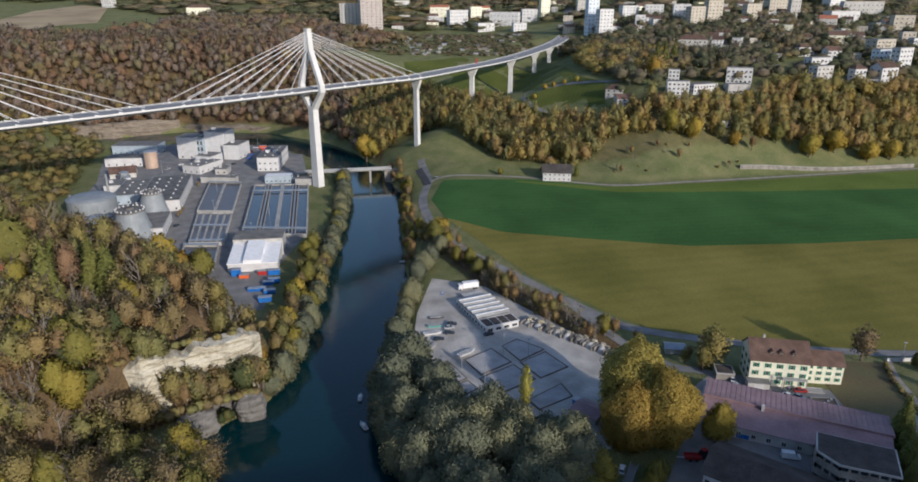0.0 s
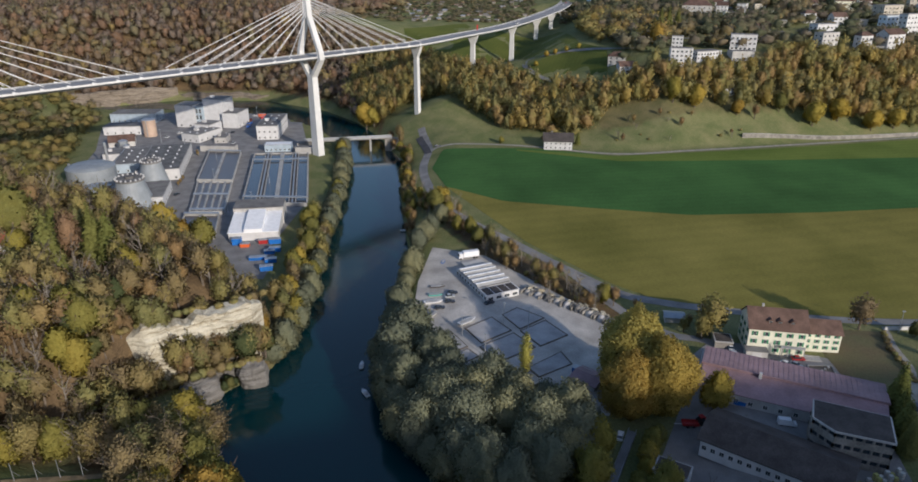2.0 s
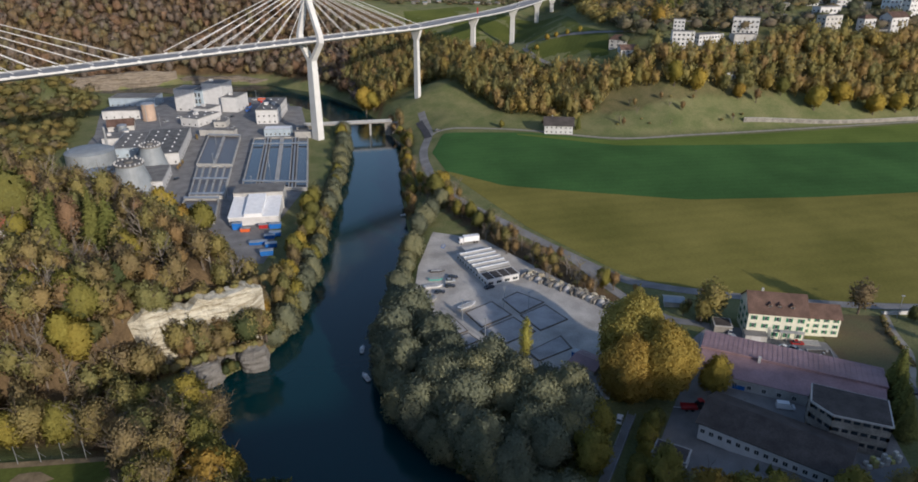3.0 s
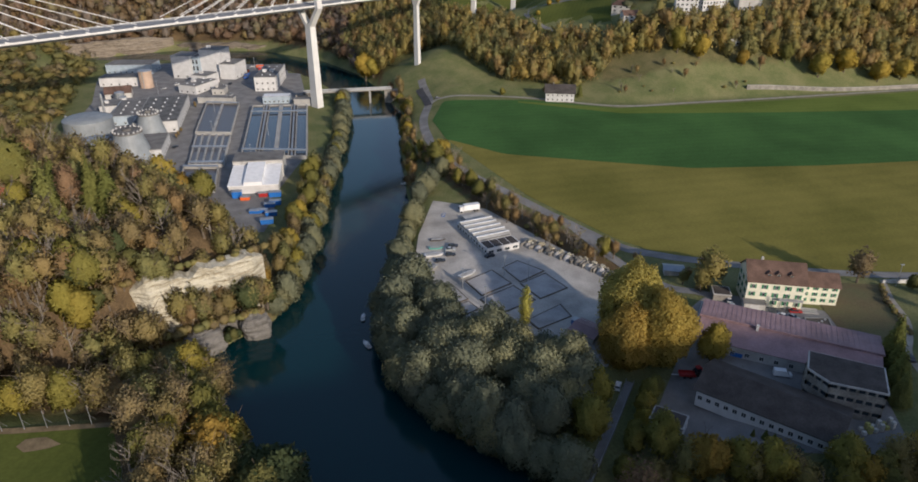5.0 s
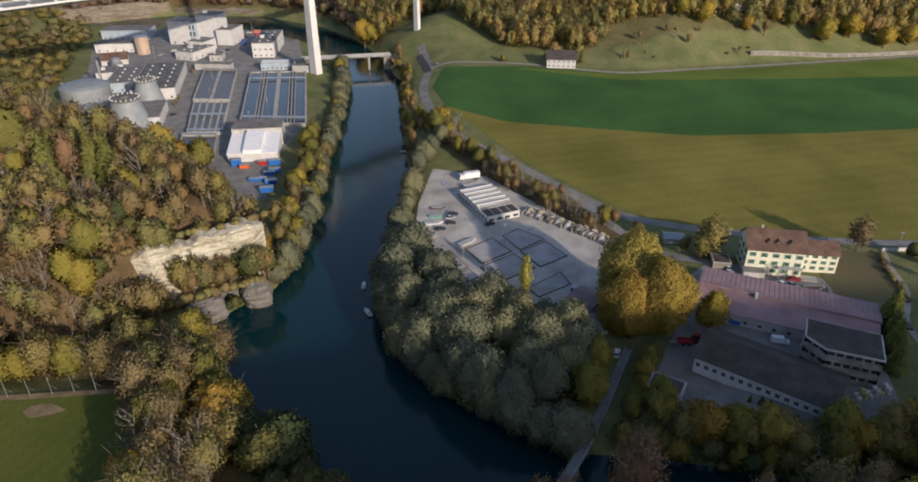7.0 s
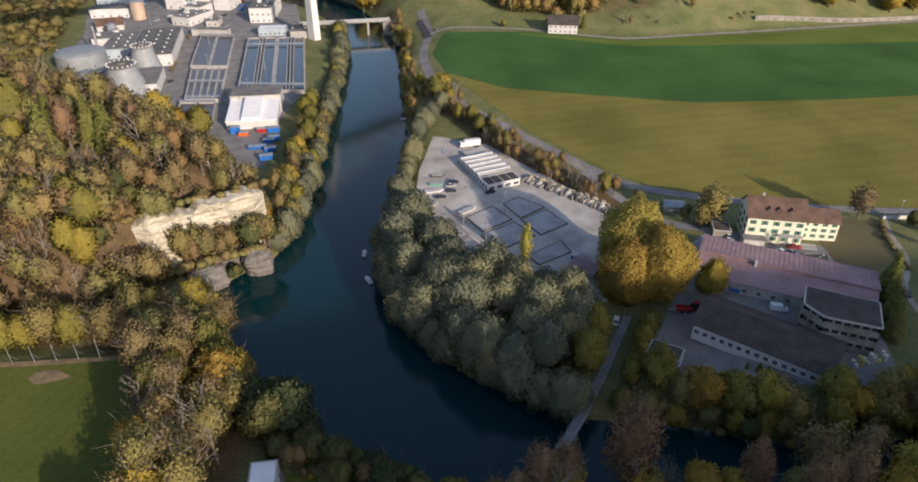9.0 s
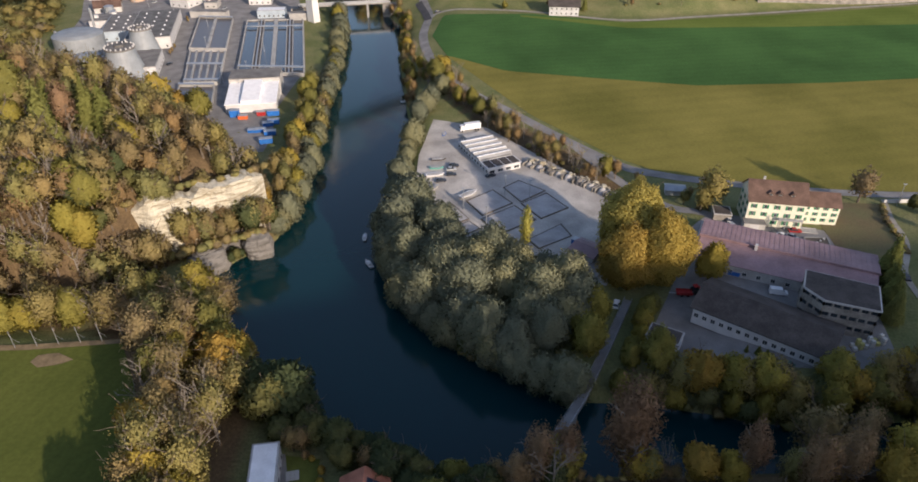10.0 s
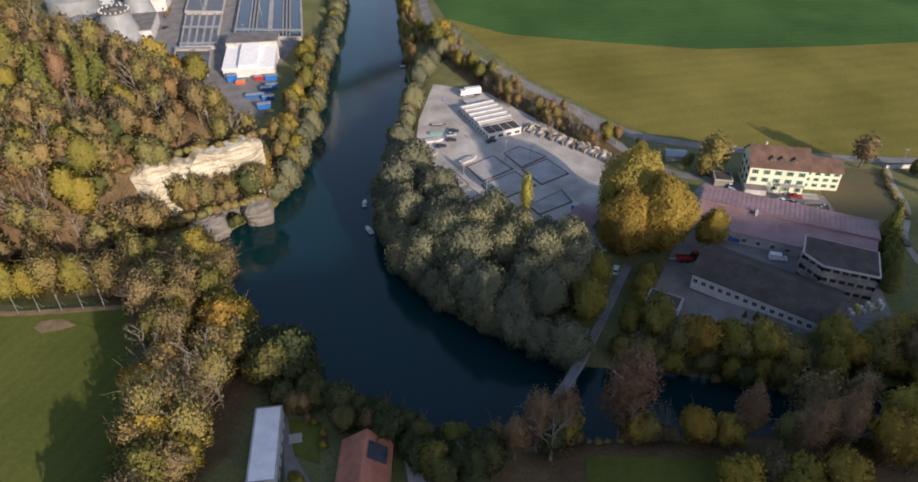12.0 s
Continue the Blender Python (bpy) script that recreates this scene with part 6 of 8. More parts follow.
def barrack():
    b = thing("yard_barrack", "long white single-storey barrack with stepped ribbed roof", "barrack", 11, 243.5, 6.1, 25)
    part("wall", Shape().box(0, 0, -0.5, 15, 29, 3.2), M_WHITE, b)
    part("front_roof", Shape().box(-0.3, -0.3, 3.2, 15.3, 6.5, 3.45), M_WHITE, b)
    for k in range(4):
        part("roof_panel", Shape().box(0.3 + 3.7 * k, 0.2, 3.45, 3.6 + 3.7 * k, 6.2, 3.55), M_DARKROOF, b, "dark roof panel")
    for k in range(5):
        y = 6.7 + 4.0 * k
        part("roof_bay", Shape().hull([(-0.2, y, 3.2), (15.2, y, 3.2), (15.2, y + 3.9, 3.2), (-0.2, y + 3.9, 3.2)], [(-0.2, y + 2.6, 4.5), (15.2, y + 2.6, 4.5), (15.2, y + 3.9, 4.4), (-0.2, y + 3.9, 4.4)]), M_CONCRETE, b)
        part("roof_edge", Shape().box(-0.3, y + 2.5, 4.35, 15.3, y + 3.3, 4.62), M_WHITEROOF, b)
        part("roof_light", Shape().box(0.5, y + 0.4, 3.7, 14.5, y + 0.8, 3.86), M_FLATROOF, b)
    part("rear_annex", Shape().box(5, 29, -0.5, 15, 35, 2.8, 0), M_GREYWALL, b)
    wall_windows(b, (0, 0), (15, 0), 1.0, 1, 4, 3, 2.4, 1.3)
    wall_windows(b, (0, 29), (0, 0), 1.0, 1, 11, 3, 1.4, 1.3)


barrack()


def car(x, y, turn, mat, label, name="car", size=1.0, z=None):
    z = ground_at(x, y) + 0.12 if z is None else z
    b = thing(name, label, "car", x, y, z, turn)
    sh = Shape().hull([(-2.1, -0.85, 0.3), (2.1, -0.85, 0.3), (2.1, 0.85, 0.3), (-2.1, 0.85, 0.3)], [(-2.15, -0.88, 0.85), (2.1, -0.86, 0.8), (2.1, 0.86, 0.8), (-2.15, 0.88, 0.85)])
    part("body", sh, mat, b)
    part("cabin", Shape().hull([(-1.7, -0.8, 0.85), (1.0, -0.8, 0.83), (1.0, 0.8, 0.83), (-1.7, 0.8, 0.85)], [(-1.2, -0.66, 1.4), (0.3, -0.66, 1.4), (0.3, 0.66, 1.4), (-1.2, 0.66, 1.4)]), M_GLASS, b)
    part("roof", Shape().box(-1.15, -0.64, 1.4, 0.25, 0.64, 1.45), mat, b)
    for i, j in product((-1.3, 1.3), (-0.8, 0.62)):
        part("wheel", Shape().tube([(i, j, 0.32), (i, j + 0.18, 0.32)], 0.32, 10), M_BLACK, b)
    b.scale = (size, size, size)
    return b


def van(x, y, turn, mat, label):
    b = thing("van", label, "van", x, y, ground_at(x, y) + 0.12, turn)
    part("body", Shape().hull([(-2.6, -0.95, 0.35), (2.6, -0.95, 0.35), (2.6, 0.95, 0.35), (-2.6, 0.95, 0.35)], [(-2.6, -0.9, 1.2), (2.55, -0.9, 1.1), (2.55, 0.9, 1.1), (-2.6, 0.9, 1.2)]), mat, b)
    part("cargo_box", Shape().hull([(-2.6, -0.92, 1.2), (1.5, -0.92, 1.2), (1.5, 0.92, 1.2), (-2.6, 0.92, 1.2)], [(-2.55, -0.85, 2.2), (0.9, -0.85, 2.2), (0.9, 0.85, 2.2), (-2.55, 0.85, 2.2)]), mat, b)
    part("windscreen", Shape().hull([(1.52, -0.85, 1.22), (1.75, -0.85, 1.15), (1.75, 0.85, 1.15), (1.52, 0.85, 1.22)], [(0.95, -0.78, 2.1), (1.0, -0.78, 2.1), (1.0, 0.78, 2.1), (0.95, 0.78, 2.1)]), M_GLASS, b)
    for i, j in product((-1.6, 1.6), (-0.92, 0.74)):
        part("wheel", Shape().tube([(i, j, 0.36), (i, j + 0.18, 0.36)], 0.36, 10), M_BLACK, b)


C_WHITE, C_SILVER, C_DARK = plain("white_car_paint", (0.7, 0.7, 0.7), 0.3), plain("silver_car_paint", (0.4, 0.42, 0.44), 0.3), plain("dark_car_paint", (0.03, 0.035, 0.05), 0.3)
for x, y, t, m, l in ((95, 200, 80, C_SILVER, "silver car parked beside the cream house"), (110, 193.5, -50, C_WHITE, "white car in a row of parked cars"), (113, 193, -50, C_SILVER, "pale silver car in a row"),
                      (107, 194, -40, C_DARK, "dark car in a row of parked cars"), (104, 194.8, -30, C_DARK, "black car parked behind the hall"), (-3, 251, 10, C_DARK, "dark car in the gravel yard"),
                      (-4, 248, 10, C_SILVER, "grey car in the gravel yard"), (-4, 243.5, 8, C_DARK, "black car beside the boats"), (-8, 238.5, 15, C_DARK, "dark car under the willows"),
                      (12, 242.5, 30, C_DARK, "blue-black car against the barrack"), (47, 160, 70, C_WHITE, "white car at the end of the walkway"), (139, 170, 80, C_DARK, "dark car on the garden path"),
                      (-16, 476, 20, C_DARK, "dark car on the field track"), (60, 219, 30, C_DARK, "dark car at the yard edge")):
    car(x, y, t, m, l)
car(115.5, 197, -5, M_RED, "red car parked beside the cream house")
van(96, 162, -12, C_WHITE, "white delivery van in the shaded yard")
for x, y, t, m, l in ((60, 722, 66, C_WHITE, "white car driving on the bridge"), (118, 890, 70, C_SILVER, "grey car on the bridge"), (140, 960, 72, C_WHITE, "white car near the end of the bridge"),
                      (152, 1010, 75, C_DARK, "dark car in the queue beyond the bridge"), (156, 1030, 75, C_WHITE, "white car in the queue beyond the bridge"), (148, 985, 74, M_RED, "red car near the end of the bridge")):
    p = min(bridge_line(), key=lambda q: (q[0] - x) ** 2 + (q[1] - y) ** 2)
    car(x - 1, y + 2, t, m, l, z=p[2] + 0.2, size=1.15)


def truck():
    b = thing("truck", "white box truck parked by the trees", "truck", 3, 285, ground_at(3, 285) + 0.15, 17)
    part("cargo_box", Shape().box(-1.5, -1.2, 1.0, 6.0, 1.2, 3.6), M_WHITEROOF, b)
    part("cab", Shape().hull([(-3.6, -1.15, 0.5), (-1.7, -1.15, 0.5), (-1.7, 1.15, 0.5), (-3.6, 1.15, 0.5)], [(-3.4, -1.1, 2.9), (-1.7, -1.1, 3.0), (-1.7, 1.1, 3.0), (-3.4, 1.1, 2.9)]), C_WHITE, b)
    part("windscreen", Shape().box(-3.66, -1.0, 1.6, -3.58, 1.0, 2.6), M_GLASS, b)
    for i, j in product((-2.8, 3.6, 4.9), (-1.15, 0.85)):
        part("wheel", Shape().tube([(i, j, 0.5), (i, j + 0.3, 0.5)], 0.5, 12), M_BLACK, b)


truck()


def boat(x, y, turn, z, length, mat, label, cabin=False):
    b = thing("boat", label, "boat", x, y, z, turn, "small boats")
    sh, L, W = Shape(), length / 2, length * 0.17
    ring = [(-L, -W * 0.8), (L * 0.3, -W), (L, 0), (L * 0.3, W), (-L, W * 0.8)]
    sh.hull([(a * 0.85, c * 0.6, -0.25) for a, c in ring], [(a, c, 0.65) for a, c in ring])
    part("hull", sh, mat, b)
    part("deck", Shape().prism([(a * 0.86, c * 0.78) for a, c in ring], 0.6, 0.67), M_GREYWALL, b)
    if cabin:
        part("cabin", Shape().hull([(-L * 0.3, -W * 0.6, 0.67), (L * 0.4, -W * 0.6, 0.67), (L * 0.4, W * 0.6, 0.67), (-L * 0.3, W * 0.6, 0.67)],
                                   [(-L * 0.2, -W * 0.5, 1.3), (L * 0.2, -W * 0.5, 1.3), (L * 0.2, W * 0.5, 1.3), (-L * 0.2, W * 0.5, 1.3)]), M_WHITEROOF, b)


boat(-35.2, 207, 92, 0.0, 5.0, C_WHITE, "small white moored motor boat", True)
boat(-31.8, 190, 120, 0.0, 5.5, C_WHITE, "white motor boat with grey deck on the river", True)
boat(-29, 338, 15, 0.0, 6.0, C_WHITE, "white boat moored at the far bank", True)
boat(-10.5, 243.5, 15, 6.6, 8.0, C_WHITE, "white boat hull stored on land")
boat(-10, 249.5, 5, 6.6, 6.0, plain("teal_cover", (0.1, 0.35, 0.3), 0.6), "boat under a teal cover")
boat(-9.5, 257, 8, 6.6, 6.5, M_DARKROOF, "boat under a dark green cover")
boat(3, 227.5, 40, 6.6, 8.5, C_WHITE, "long white boat lying on the gravel")
boat(-7.5, 282, 80, 6.8, 4.5, M_BLUE, "boat under a bright blue cover")
boat(-10, 233, 60, 6.6, 5.0, M_GREYWALL, "grey dinghy stored by the willows")


def container(x, y, turn, w, d, h, mat, label, z=None):
    b = thing("container", label, "container", x, y, ground_at(x, y) + 0.1 if z is None else z, turn, "skips and containers")
    part("box", Shape().hull([(-w / 2, -d / 2, 0.1), (w / 2, -d / 2, 0.1), (w / 2, d / 2, 0.1), (-w / 2, d / 2, 0.1)], [(-w / 2 - 0.15, -d / 2, h), (w / 2 + 0.15, -d / 2, h), (w / 2 + 0.15, d / 2, h), (-w / 2 - 0.15, d / 2, h)]), mat, b)
    for k in range(6):
        x0 = -w / 2 + (k + 0.4) * w / 6
        part("rib", Shape().box(x0, -d / 2 - 0.1, 0.2, x0 + 0.15, -d / 2 + 0.01, h - 0.1), mat, b)
    part("rim", Shape().box(-w / 2 - 0.2, -d / 2 - 0.06, h, w / 2 + 0.2, d / 2 + 0.06, h + 0.12), M_STEEL, b)


for x, y, t, w, d, h, m, l in ((-109.1, 304.9, 8, 4.2, 3.0, 3.4, M_BLUE, "tall blue container in front of the shed"),
                               (-104.4, 302.0, 5, 4.2, 2.4, 1.7, M_ORANGE, "orange skip in front of the shed"),
                               (-96.7, 306.3, 10, 4.0, 2.2, 2.0, M_RED, "dull red container at the shed wall"),
                               (-90.8, 306.3, 8, 5.5, 2.5, 2.6, M_BLUE, "blue container at the shed corner"),
                               (-88.4, 296.5, 8, 5.2, 2.5, 2.2, M_BLUE, "blue skip below the shed corner"),
                               (-90.3, 293.7, 10, 4.6, 2.4, 1.8, M_BLUE, "blue skip in a row"),
                               (-92.2, 287.1, 10, 4.6, 2.4, 1.6, M_BLUE, "blue skip set down beside the row"),
                               (-95.5, 286.4, 4, 4.4, 2.4, 1.5, M_BLUE, "empty blue skip on the apron"),
                               (-87.1, 283.8, 12, 5.0, 2.5, 2.0, M_BLUE, "pale-rimmed blue skip near the bank"),
                               (-86.8, 275.0, 14, 5.6, 2.6, 2.4, M_BLUE, "blue container at the end of the yard"),
                               (48, 237, -40, 2.6, 1.6, 1.3, M_BLUE, "small blue skip before the bays"),
                               (-176, 598, 5, 6, 2.5, 2.4, M_ORANGE, "orange container in the rear yard"), (-166, 604, 0, 6, 2.5, 2.4, M_BLUE, "blue container in the rear yard"),
                               (-172, 590, 20, 6, 2.5, 2.2, M_RED, "red container in the rear yard"), (86, 172, -25, 3.4, 2, 1.6, M_BLUE, "blue skip beside the red-roofed hall"),
                               (41, 192, -40, 6, 2.5, 2.4, M_BLUE, "dark blue container beside the gravel bays")):
    container(x, y, t, w, d, h, m, l)
block("yard_shed", "low shed with faded red roof in the gravel yard", "shed", 40, 185, 9, 8, -40, 2.2, 0, (0, 0), "gable", M_GREYWALL, M_REDSHEET, roof_h=1.0)


def office():
    """The grey office with a bent front: floors as bands with ribbon windows between."""
    pts = [(97, 152), (100, 146), (113, 141), (118, 152), (101, 160)]
    b = thing("office_block", "grey concrete office block with ribbon windows and flat roof", "office", 0, 0, 9)
    cx, cy = 106, 150
    inner = [(cx + (x - cx) * 0.96, cy + (y - cy) * 0.96) for x, y in pts]
    for k in range(3):
        part("floor_band", Shape().prism(pts, 3.3 * k - (1 if k == 0 else 0), 3.3 * k + 2.0), M_OLDWALL, b)
        part("window_band", Shape().prism(inner, 3.3 * k + 2.0, 3.3 * k + 3.3), M_GLASS, b)
        for (x0, y0), (x1, y1) in zip(pts, pts[1:] + pts[:1]):
            n = max(2, int(math.dist((x0, y0), (x1, y1)) / 2.2))
            for j in range(n + 1):
                x, y = x0 + (x1 - x0) * j / n, y0 + (y1 - y0) * j / n
                x, y = x + (cx - x) * 0.02, y + (cy - y) * 0.02
                part("mullion", Shape().box(x - 0.25, y - 0.25, 3.3 * k + 2.0, x + 0.25, y + 0.25, 3.3 * k + 3.3), M_OLDWALL, b)
    part("cornice", Shape().prism([(cx + (x - cx) * 1.03, cy + (y - cy) * 1.03) for x, y in pts], 9.9, 10.5), M_GREYWALL, b)
    part("roof", Shape().prism([(cx + (x - cx) * 0.99, cy + (y - cy) * 0.99) for x, y in pts], 10.5, 10.56), M_DARKROOF, b)


office()


def dormers(x, y, turn, z, us, v, parent_label):
    """Small gabled roof windows on the front slope of the cream house."""
    for u in us:
        d = thing("dormer", parent_label, "dormer", 0, 0, 0, 0, "dormers of the cream house")
        d.matrix_world = pose(x, y, z, 0, 0, turn) @ pose(u, v, 0)
        part("cheek", Shape().box(-1.0, 0, -0.8, 1.0, 3.2, 1.1), M_TILE, d)
        part("window", window_mesh(1.0, 1.0), [], d, at=pose(0, -0.02, 0))
        part("roof", Shape().hull([(-1.0, -0.3, 1.05), (1.0, -0.3, 1.05), (1.0, 3.2, 1.05), (-1.0, 3.2, 1.05)], [(-0.02, -0.3, 1.8), (0.02, -0.3, 1.8), (0.02, 3.2, 1.8), (-0.02, 3.2, 1.8)]), M_TILE, d)


dormers(109, 200.5, -10, 9 + 10.9, (-2.6, 0.4, 4.6), 1.9, "small tiled dormer with one window")


def balcony():
    b = thing("balcony", "concrete balcony on posts along the cream house", "balcony", 109, 200.5, 9, -10)
    part("slab", Shape().box(1, -1.6, 3.4, 9, -0.1, 3.6), M_CONCRETE, b)
    part("railing", Shape().box(1, -1.6, 3.6, 9, -1.52, 4.5), M_STEEL, b)
    for k in range(4):
        part("post", Shape().box(1.1 + 2.55 * k, -1.5, -0.5, 1.3 + 2.55 * k, -1.3, 3.4), M_CONCRETE, b)
    g = thing("garage_annex", "low concrete garage annex below the house", "annex", 100.5, 199.5, 9, -10)
    part("wall", Shape().box(-2, -1, -0.5, 5, 3, 2.4), M_GREYWALL, g)
    part("roof", Shape().box(-2.2, -1.2, 2.404, 5.2, 3.0, 2.6), M_FLATROOF, g)
    part("door", Shape().box(0, -1.08, 0, 3, -1.0, 2.1), M_WHITE, g)


balcony()
block("garden_shed", "small shed with grey sheet roof by the lane", "shed", 82, 226, 7, 5, -10, 2.2, 0, (0, 0), "gable", M_GREYWALL, M_STEEL, roof_h=0.8)
block("carport", "open carport with flat grey roof", "carport", 93, 205, 6, 6, -10, 2.4, 0, (0, 0), "flat", M_OLDWALL, M_DARKROOF)
block("hill_house", "red-roofed house among hill trees", "house", -172, 225, 11, 9, 20, 5, 2, (3, 2), "gable", M_WHITE, M_REDTILE, stack=1)


def solar():
    b = thing("solar_array", "dark solar panels on the red tiled roof", "solar panels", -15.4, 83, 7, 90)
    for i, j in product(range(3), range(3)):
        u, s = 5.5 + 1.5 * i, 0.3 + 1.35 * j
        rise = 3.6 / 5.25
        y0, y1 = 0.2 + s, 0.2 + s + 1.25
        part("panel", Shape().hull([(-1 + u, y0, 4.35 + y0 * rise), (0.4 + u, y0, 4.35 + y0 * rise), (0.4 + u, y1, 4.35 + y1 * rise), (-1 + u, y1, 4.35 + y1 * rise)],
                                   [(-1 + u, y0, 4.42 + y0 * rise), (0.4 + u, y0, 4.42 + y0 * rise), (0.4 + u, y1, 4.42 + y1 * rise), (-1 + u, y1, 4.42 + y1 * rise)]), M_PV, b)


solar()
# retaining wall below the slope wood

def retaining_wall():
    b = thing("retaining_wall", "long weathered concrete retaining wall on the slope", "wall")
    line = curve([(205, 481, 0), (240, 485, 0), (290, 490, 0), (345, 500, 0)], 5)
    line = [(x, y, ground_at(x, y) + 1.2) for x, y, _ in line]
    part("wall", sweep(line, [(-0.4, -3), (-0.4, 1.4), (0.4, 1.4), (0.4, -3)]), M_OLDWALL, b)
    part("coping", sweep(line, [(-0.55, 1.404), (-0.55, 1.6), (0.55, 1.6), (0.55, 1.404)]), M_CONCRETE, b)


retaining_wall()
for k in range(6):
    x, y = -121 + 5.6 * k, 136.6 + 0.7 * k
    b = thing("net_post", "thin grey ball-net post behind the turf", "post", x, y, ground_at(x, y), 0, "posts of the ball net")
    part("pole", Shape().lathe([(0.1, -0.5), (0.08, 6.0)], 6), M_STEEL, b)
    part("brace", Shape().tube([(0, 2.2, 0), (0, 0, 3.5)], 0.05, 5), M_STEEL, b)

# allotment gardens on the plateau
for k in range(60):
    x, y = -150 + 250 * planting.random(), 870 + 250 * planting.random()
    block("garden_hut", "small grey allotment hut with low roof", "hut", x, y, 4.5 + 2 * planting.random(), 3.5, planting.integers(-30, 30), 2.3, 0, (0, 0), "gable", M_OLDWALL,
          (M_FLATROOF, M_STEEL, M_TILE)[k % 3], roof_h=0.8, group="allotment huts", over=0.3)

# ---- the upper town ----
block("high_rise", "slab grey-beige high-rise flats with many windows", "high-rise", -179, 1178, 38.0, 16.0, -8, 32.8, 10, (6, 3), "flat", M_GREYWALL, M_FLATROOF, win=(1.8, 1.6), sink=6, group="houses of the upper town", sides="fr")
block("high_rise", "brick-red and grey high-rise block of flats", "high-rise", -140, 1141, 36.0, 16.0, 22, 52.6, 12, (5, 2), "flat", M_BRICKWALL, M_FLATROOF, win=(1.8, 1.6), sink=6, group="houses of the upper town", sides="fl")
block("apartment_block", "white low flats above the gardens", "apartments", -130, 1637, 34.9, 16.0, 22, 13.3, 2, (5, 2), "flat", M_WHITE, M_FLATROOF, win=(1.8, 1.6), sink=6, group="houses of the upper town", sides="fl")
block("town_house", "cream house with red tiled roof", "house", -40, 1441, 38.0, 12.0, -8, 22.0, 3, (4, 2), "gable", M_CREAM, M_REDTILE, win=(1.8, 1.6), sink=6, group="houses of the upper town", sides="fr")
block("town_house", "small white house with dark roof", "house", -48, 1333, 17.6, 12.0, 5, 13.4, 2, (3, 1), "gable", M_WHITE, M_TILE, win=(1.8, 1.6), sink=6, group="houses of the upper town", sides="fl")
block("apartment_block", "white flats with dark balcony bands", "apartments", -0, 1265, 34.6, 16.0, 22, 29.0, 5, (6, 3), "flat", M_WHITE, M_FLATROOF, win=(1.8, 1.6), sink=6, group="houses of the upper town", sides="fl")
block("apartment_block", "cream four-storey flats among town trees", "apartments", 34, 1397, 21.9, 11.0, 14, 26.3, 4, (3, 1), "flat", M_CREAM, M_FLATROOF, win=(1.8, 1.6), sink=6, group="houses of the upper town", sides="fl")
block("town_house", "house with broad red roof", "house", 54, 1599, 34.2, 12.0, 22, 10.3, 2, (4, 2), "gable", M_CREAM, M_REDTILE, win=(1.8, 1.6), sink=6, group="houses of the upper town", sides="fl")
block("town_house", "grey house with dark roof", "house", 62, 1411, 25.6, 12.0, -18, 12.1, 2, (3, 1), "gable", M_GREYWALL, M_TILE, win=(1.8, 1.6), sink=6, group="houses of the upper town", sides="fr")
block("apartment_block", "white two-storey row by the gardens", "apartments", 46, 1184, 29.5, 14.7, 22, 13.3, 2, (5, 2), "flat", M_WHITE, M_FLATROOF, win=(1.8, 1.6), sink=6, group="houses of the upper town", sides="fl")
block("apartment_block", "long white flats with red balconies", "apartments", 79, 1254, 51.9, 16.0, -18, 23.5, 3, (8, 4), "flat", M_WHITE, M_FLATROOF, win=(1.8, 1.6), sink=6, group="houses of the upper town", sides="fr")
block("apartment_block", "low white building beside the bridge road", "apartments", 99, 1145, 21.9, 10.9, 14, 12.0, 2, (4, 2), "flat", M_WHITE, M_FLATROOF, win=(1.8, 1.6), sink=6, group="houses of the upper town", sides="fl")
block("apartment_block", "white four-storey flats among town trees", "apartments", 126, 1267, 27.2, 13.6, 5, 21.7, 4, (4, 2), "flat", M_WHITE, M_FLATROOF, win=(1.8, 1.6), sink=6, group="houses of the upper town", sides="fl")
block("high_rise", "cream tower block beside the road", "high-rise", 161, 1325, 18.6, 9.3, 22, 37.0, 8, (3, 1), "flat", M_CREAM, M_FLATROOF, win=(1.8, 1.6), sink=6, group="houses of the upper town", sides="fl")
block("apartment_block", "small white flats among town trees", "apartments", 183, 1363, 12.3, 8.0, -8, 10.0, 2, (2, 1), "flat", M_WHITE, M_FLATROOF, win=(1.8, 1.6), sink=6, group="houses of the upper town", sides="fr")
block("town_house", "white cottage at the garden edge", "house", -103, 1177, 18.5, 12.0, -8, 5.5, 1, (3, 1), "gable", M_WHITE, M_TILE, win=(1.8, 1.6), sink=6, group="houses of the upper town", sides="fr")
block("apartment_block", "low grey building under trees", "apartments", -101, 1319, 19.6, 9.8, 14, 10.7, 1, (4, 2), "flat", M_GREYWALL, M_FLATROOF, win=(1.8, 1.6), sink=6, group="houses of the upper town", sides="fl")
block("high_rise", "tall pale blue and white tower block", "high-rise", 187, 988, 17.2, 8.6, 22, 49.0, 9, (3, 1), "flat", M_BLUEWHITE, M_FLATROOF, win=(1.8, 1.6), sink=6, group="houses of the upper town", sides="fl")
block("high_rise", "white tower block with window columns", "high-rise", 200, 961, 21.6, 10.8, 22, 33.2, 7, (4, 2), "flat", M_WHITE, M_FLATROOF, win=(1.8, 1.6), sink=6, group="houses of the upper town", sides="fl")
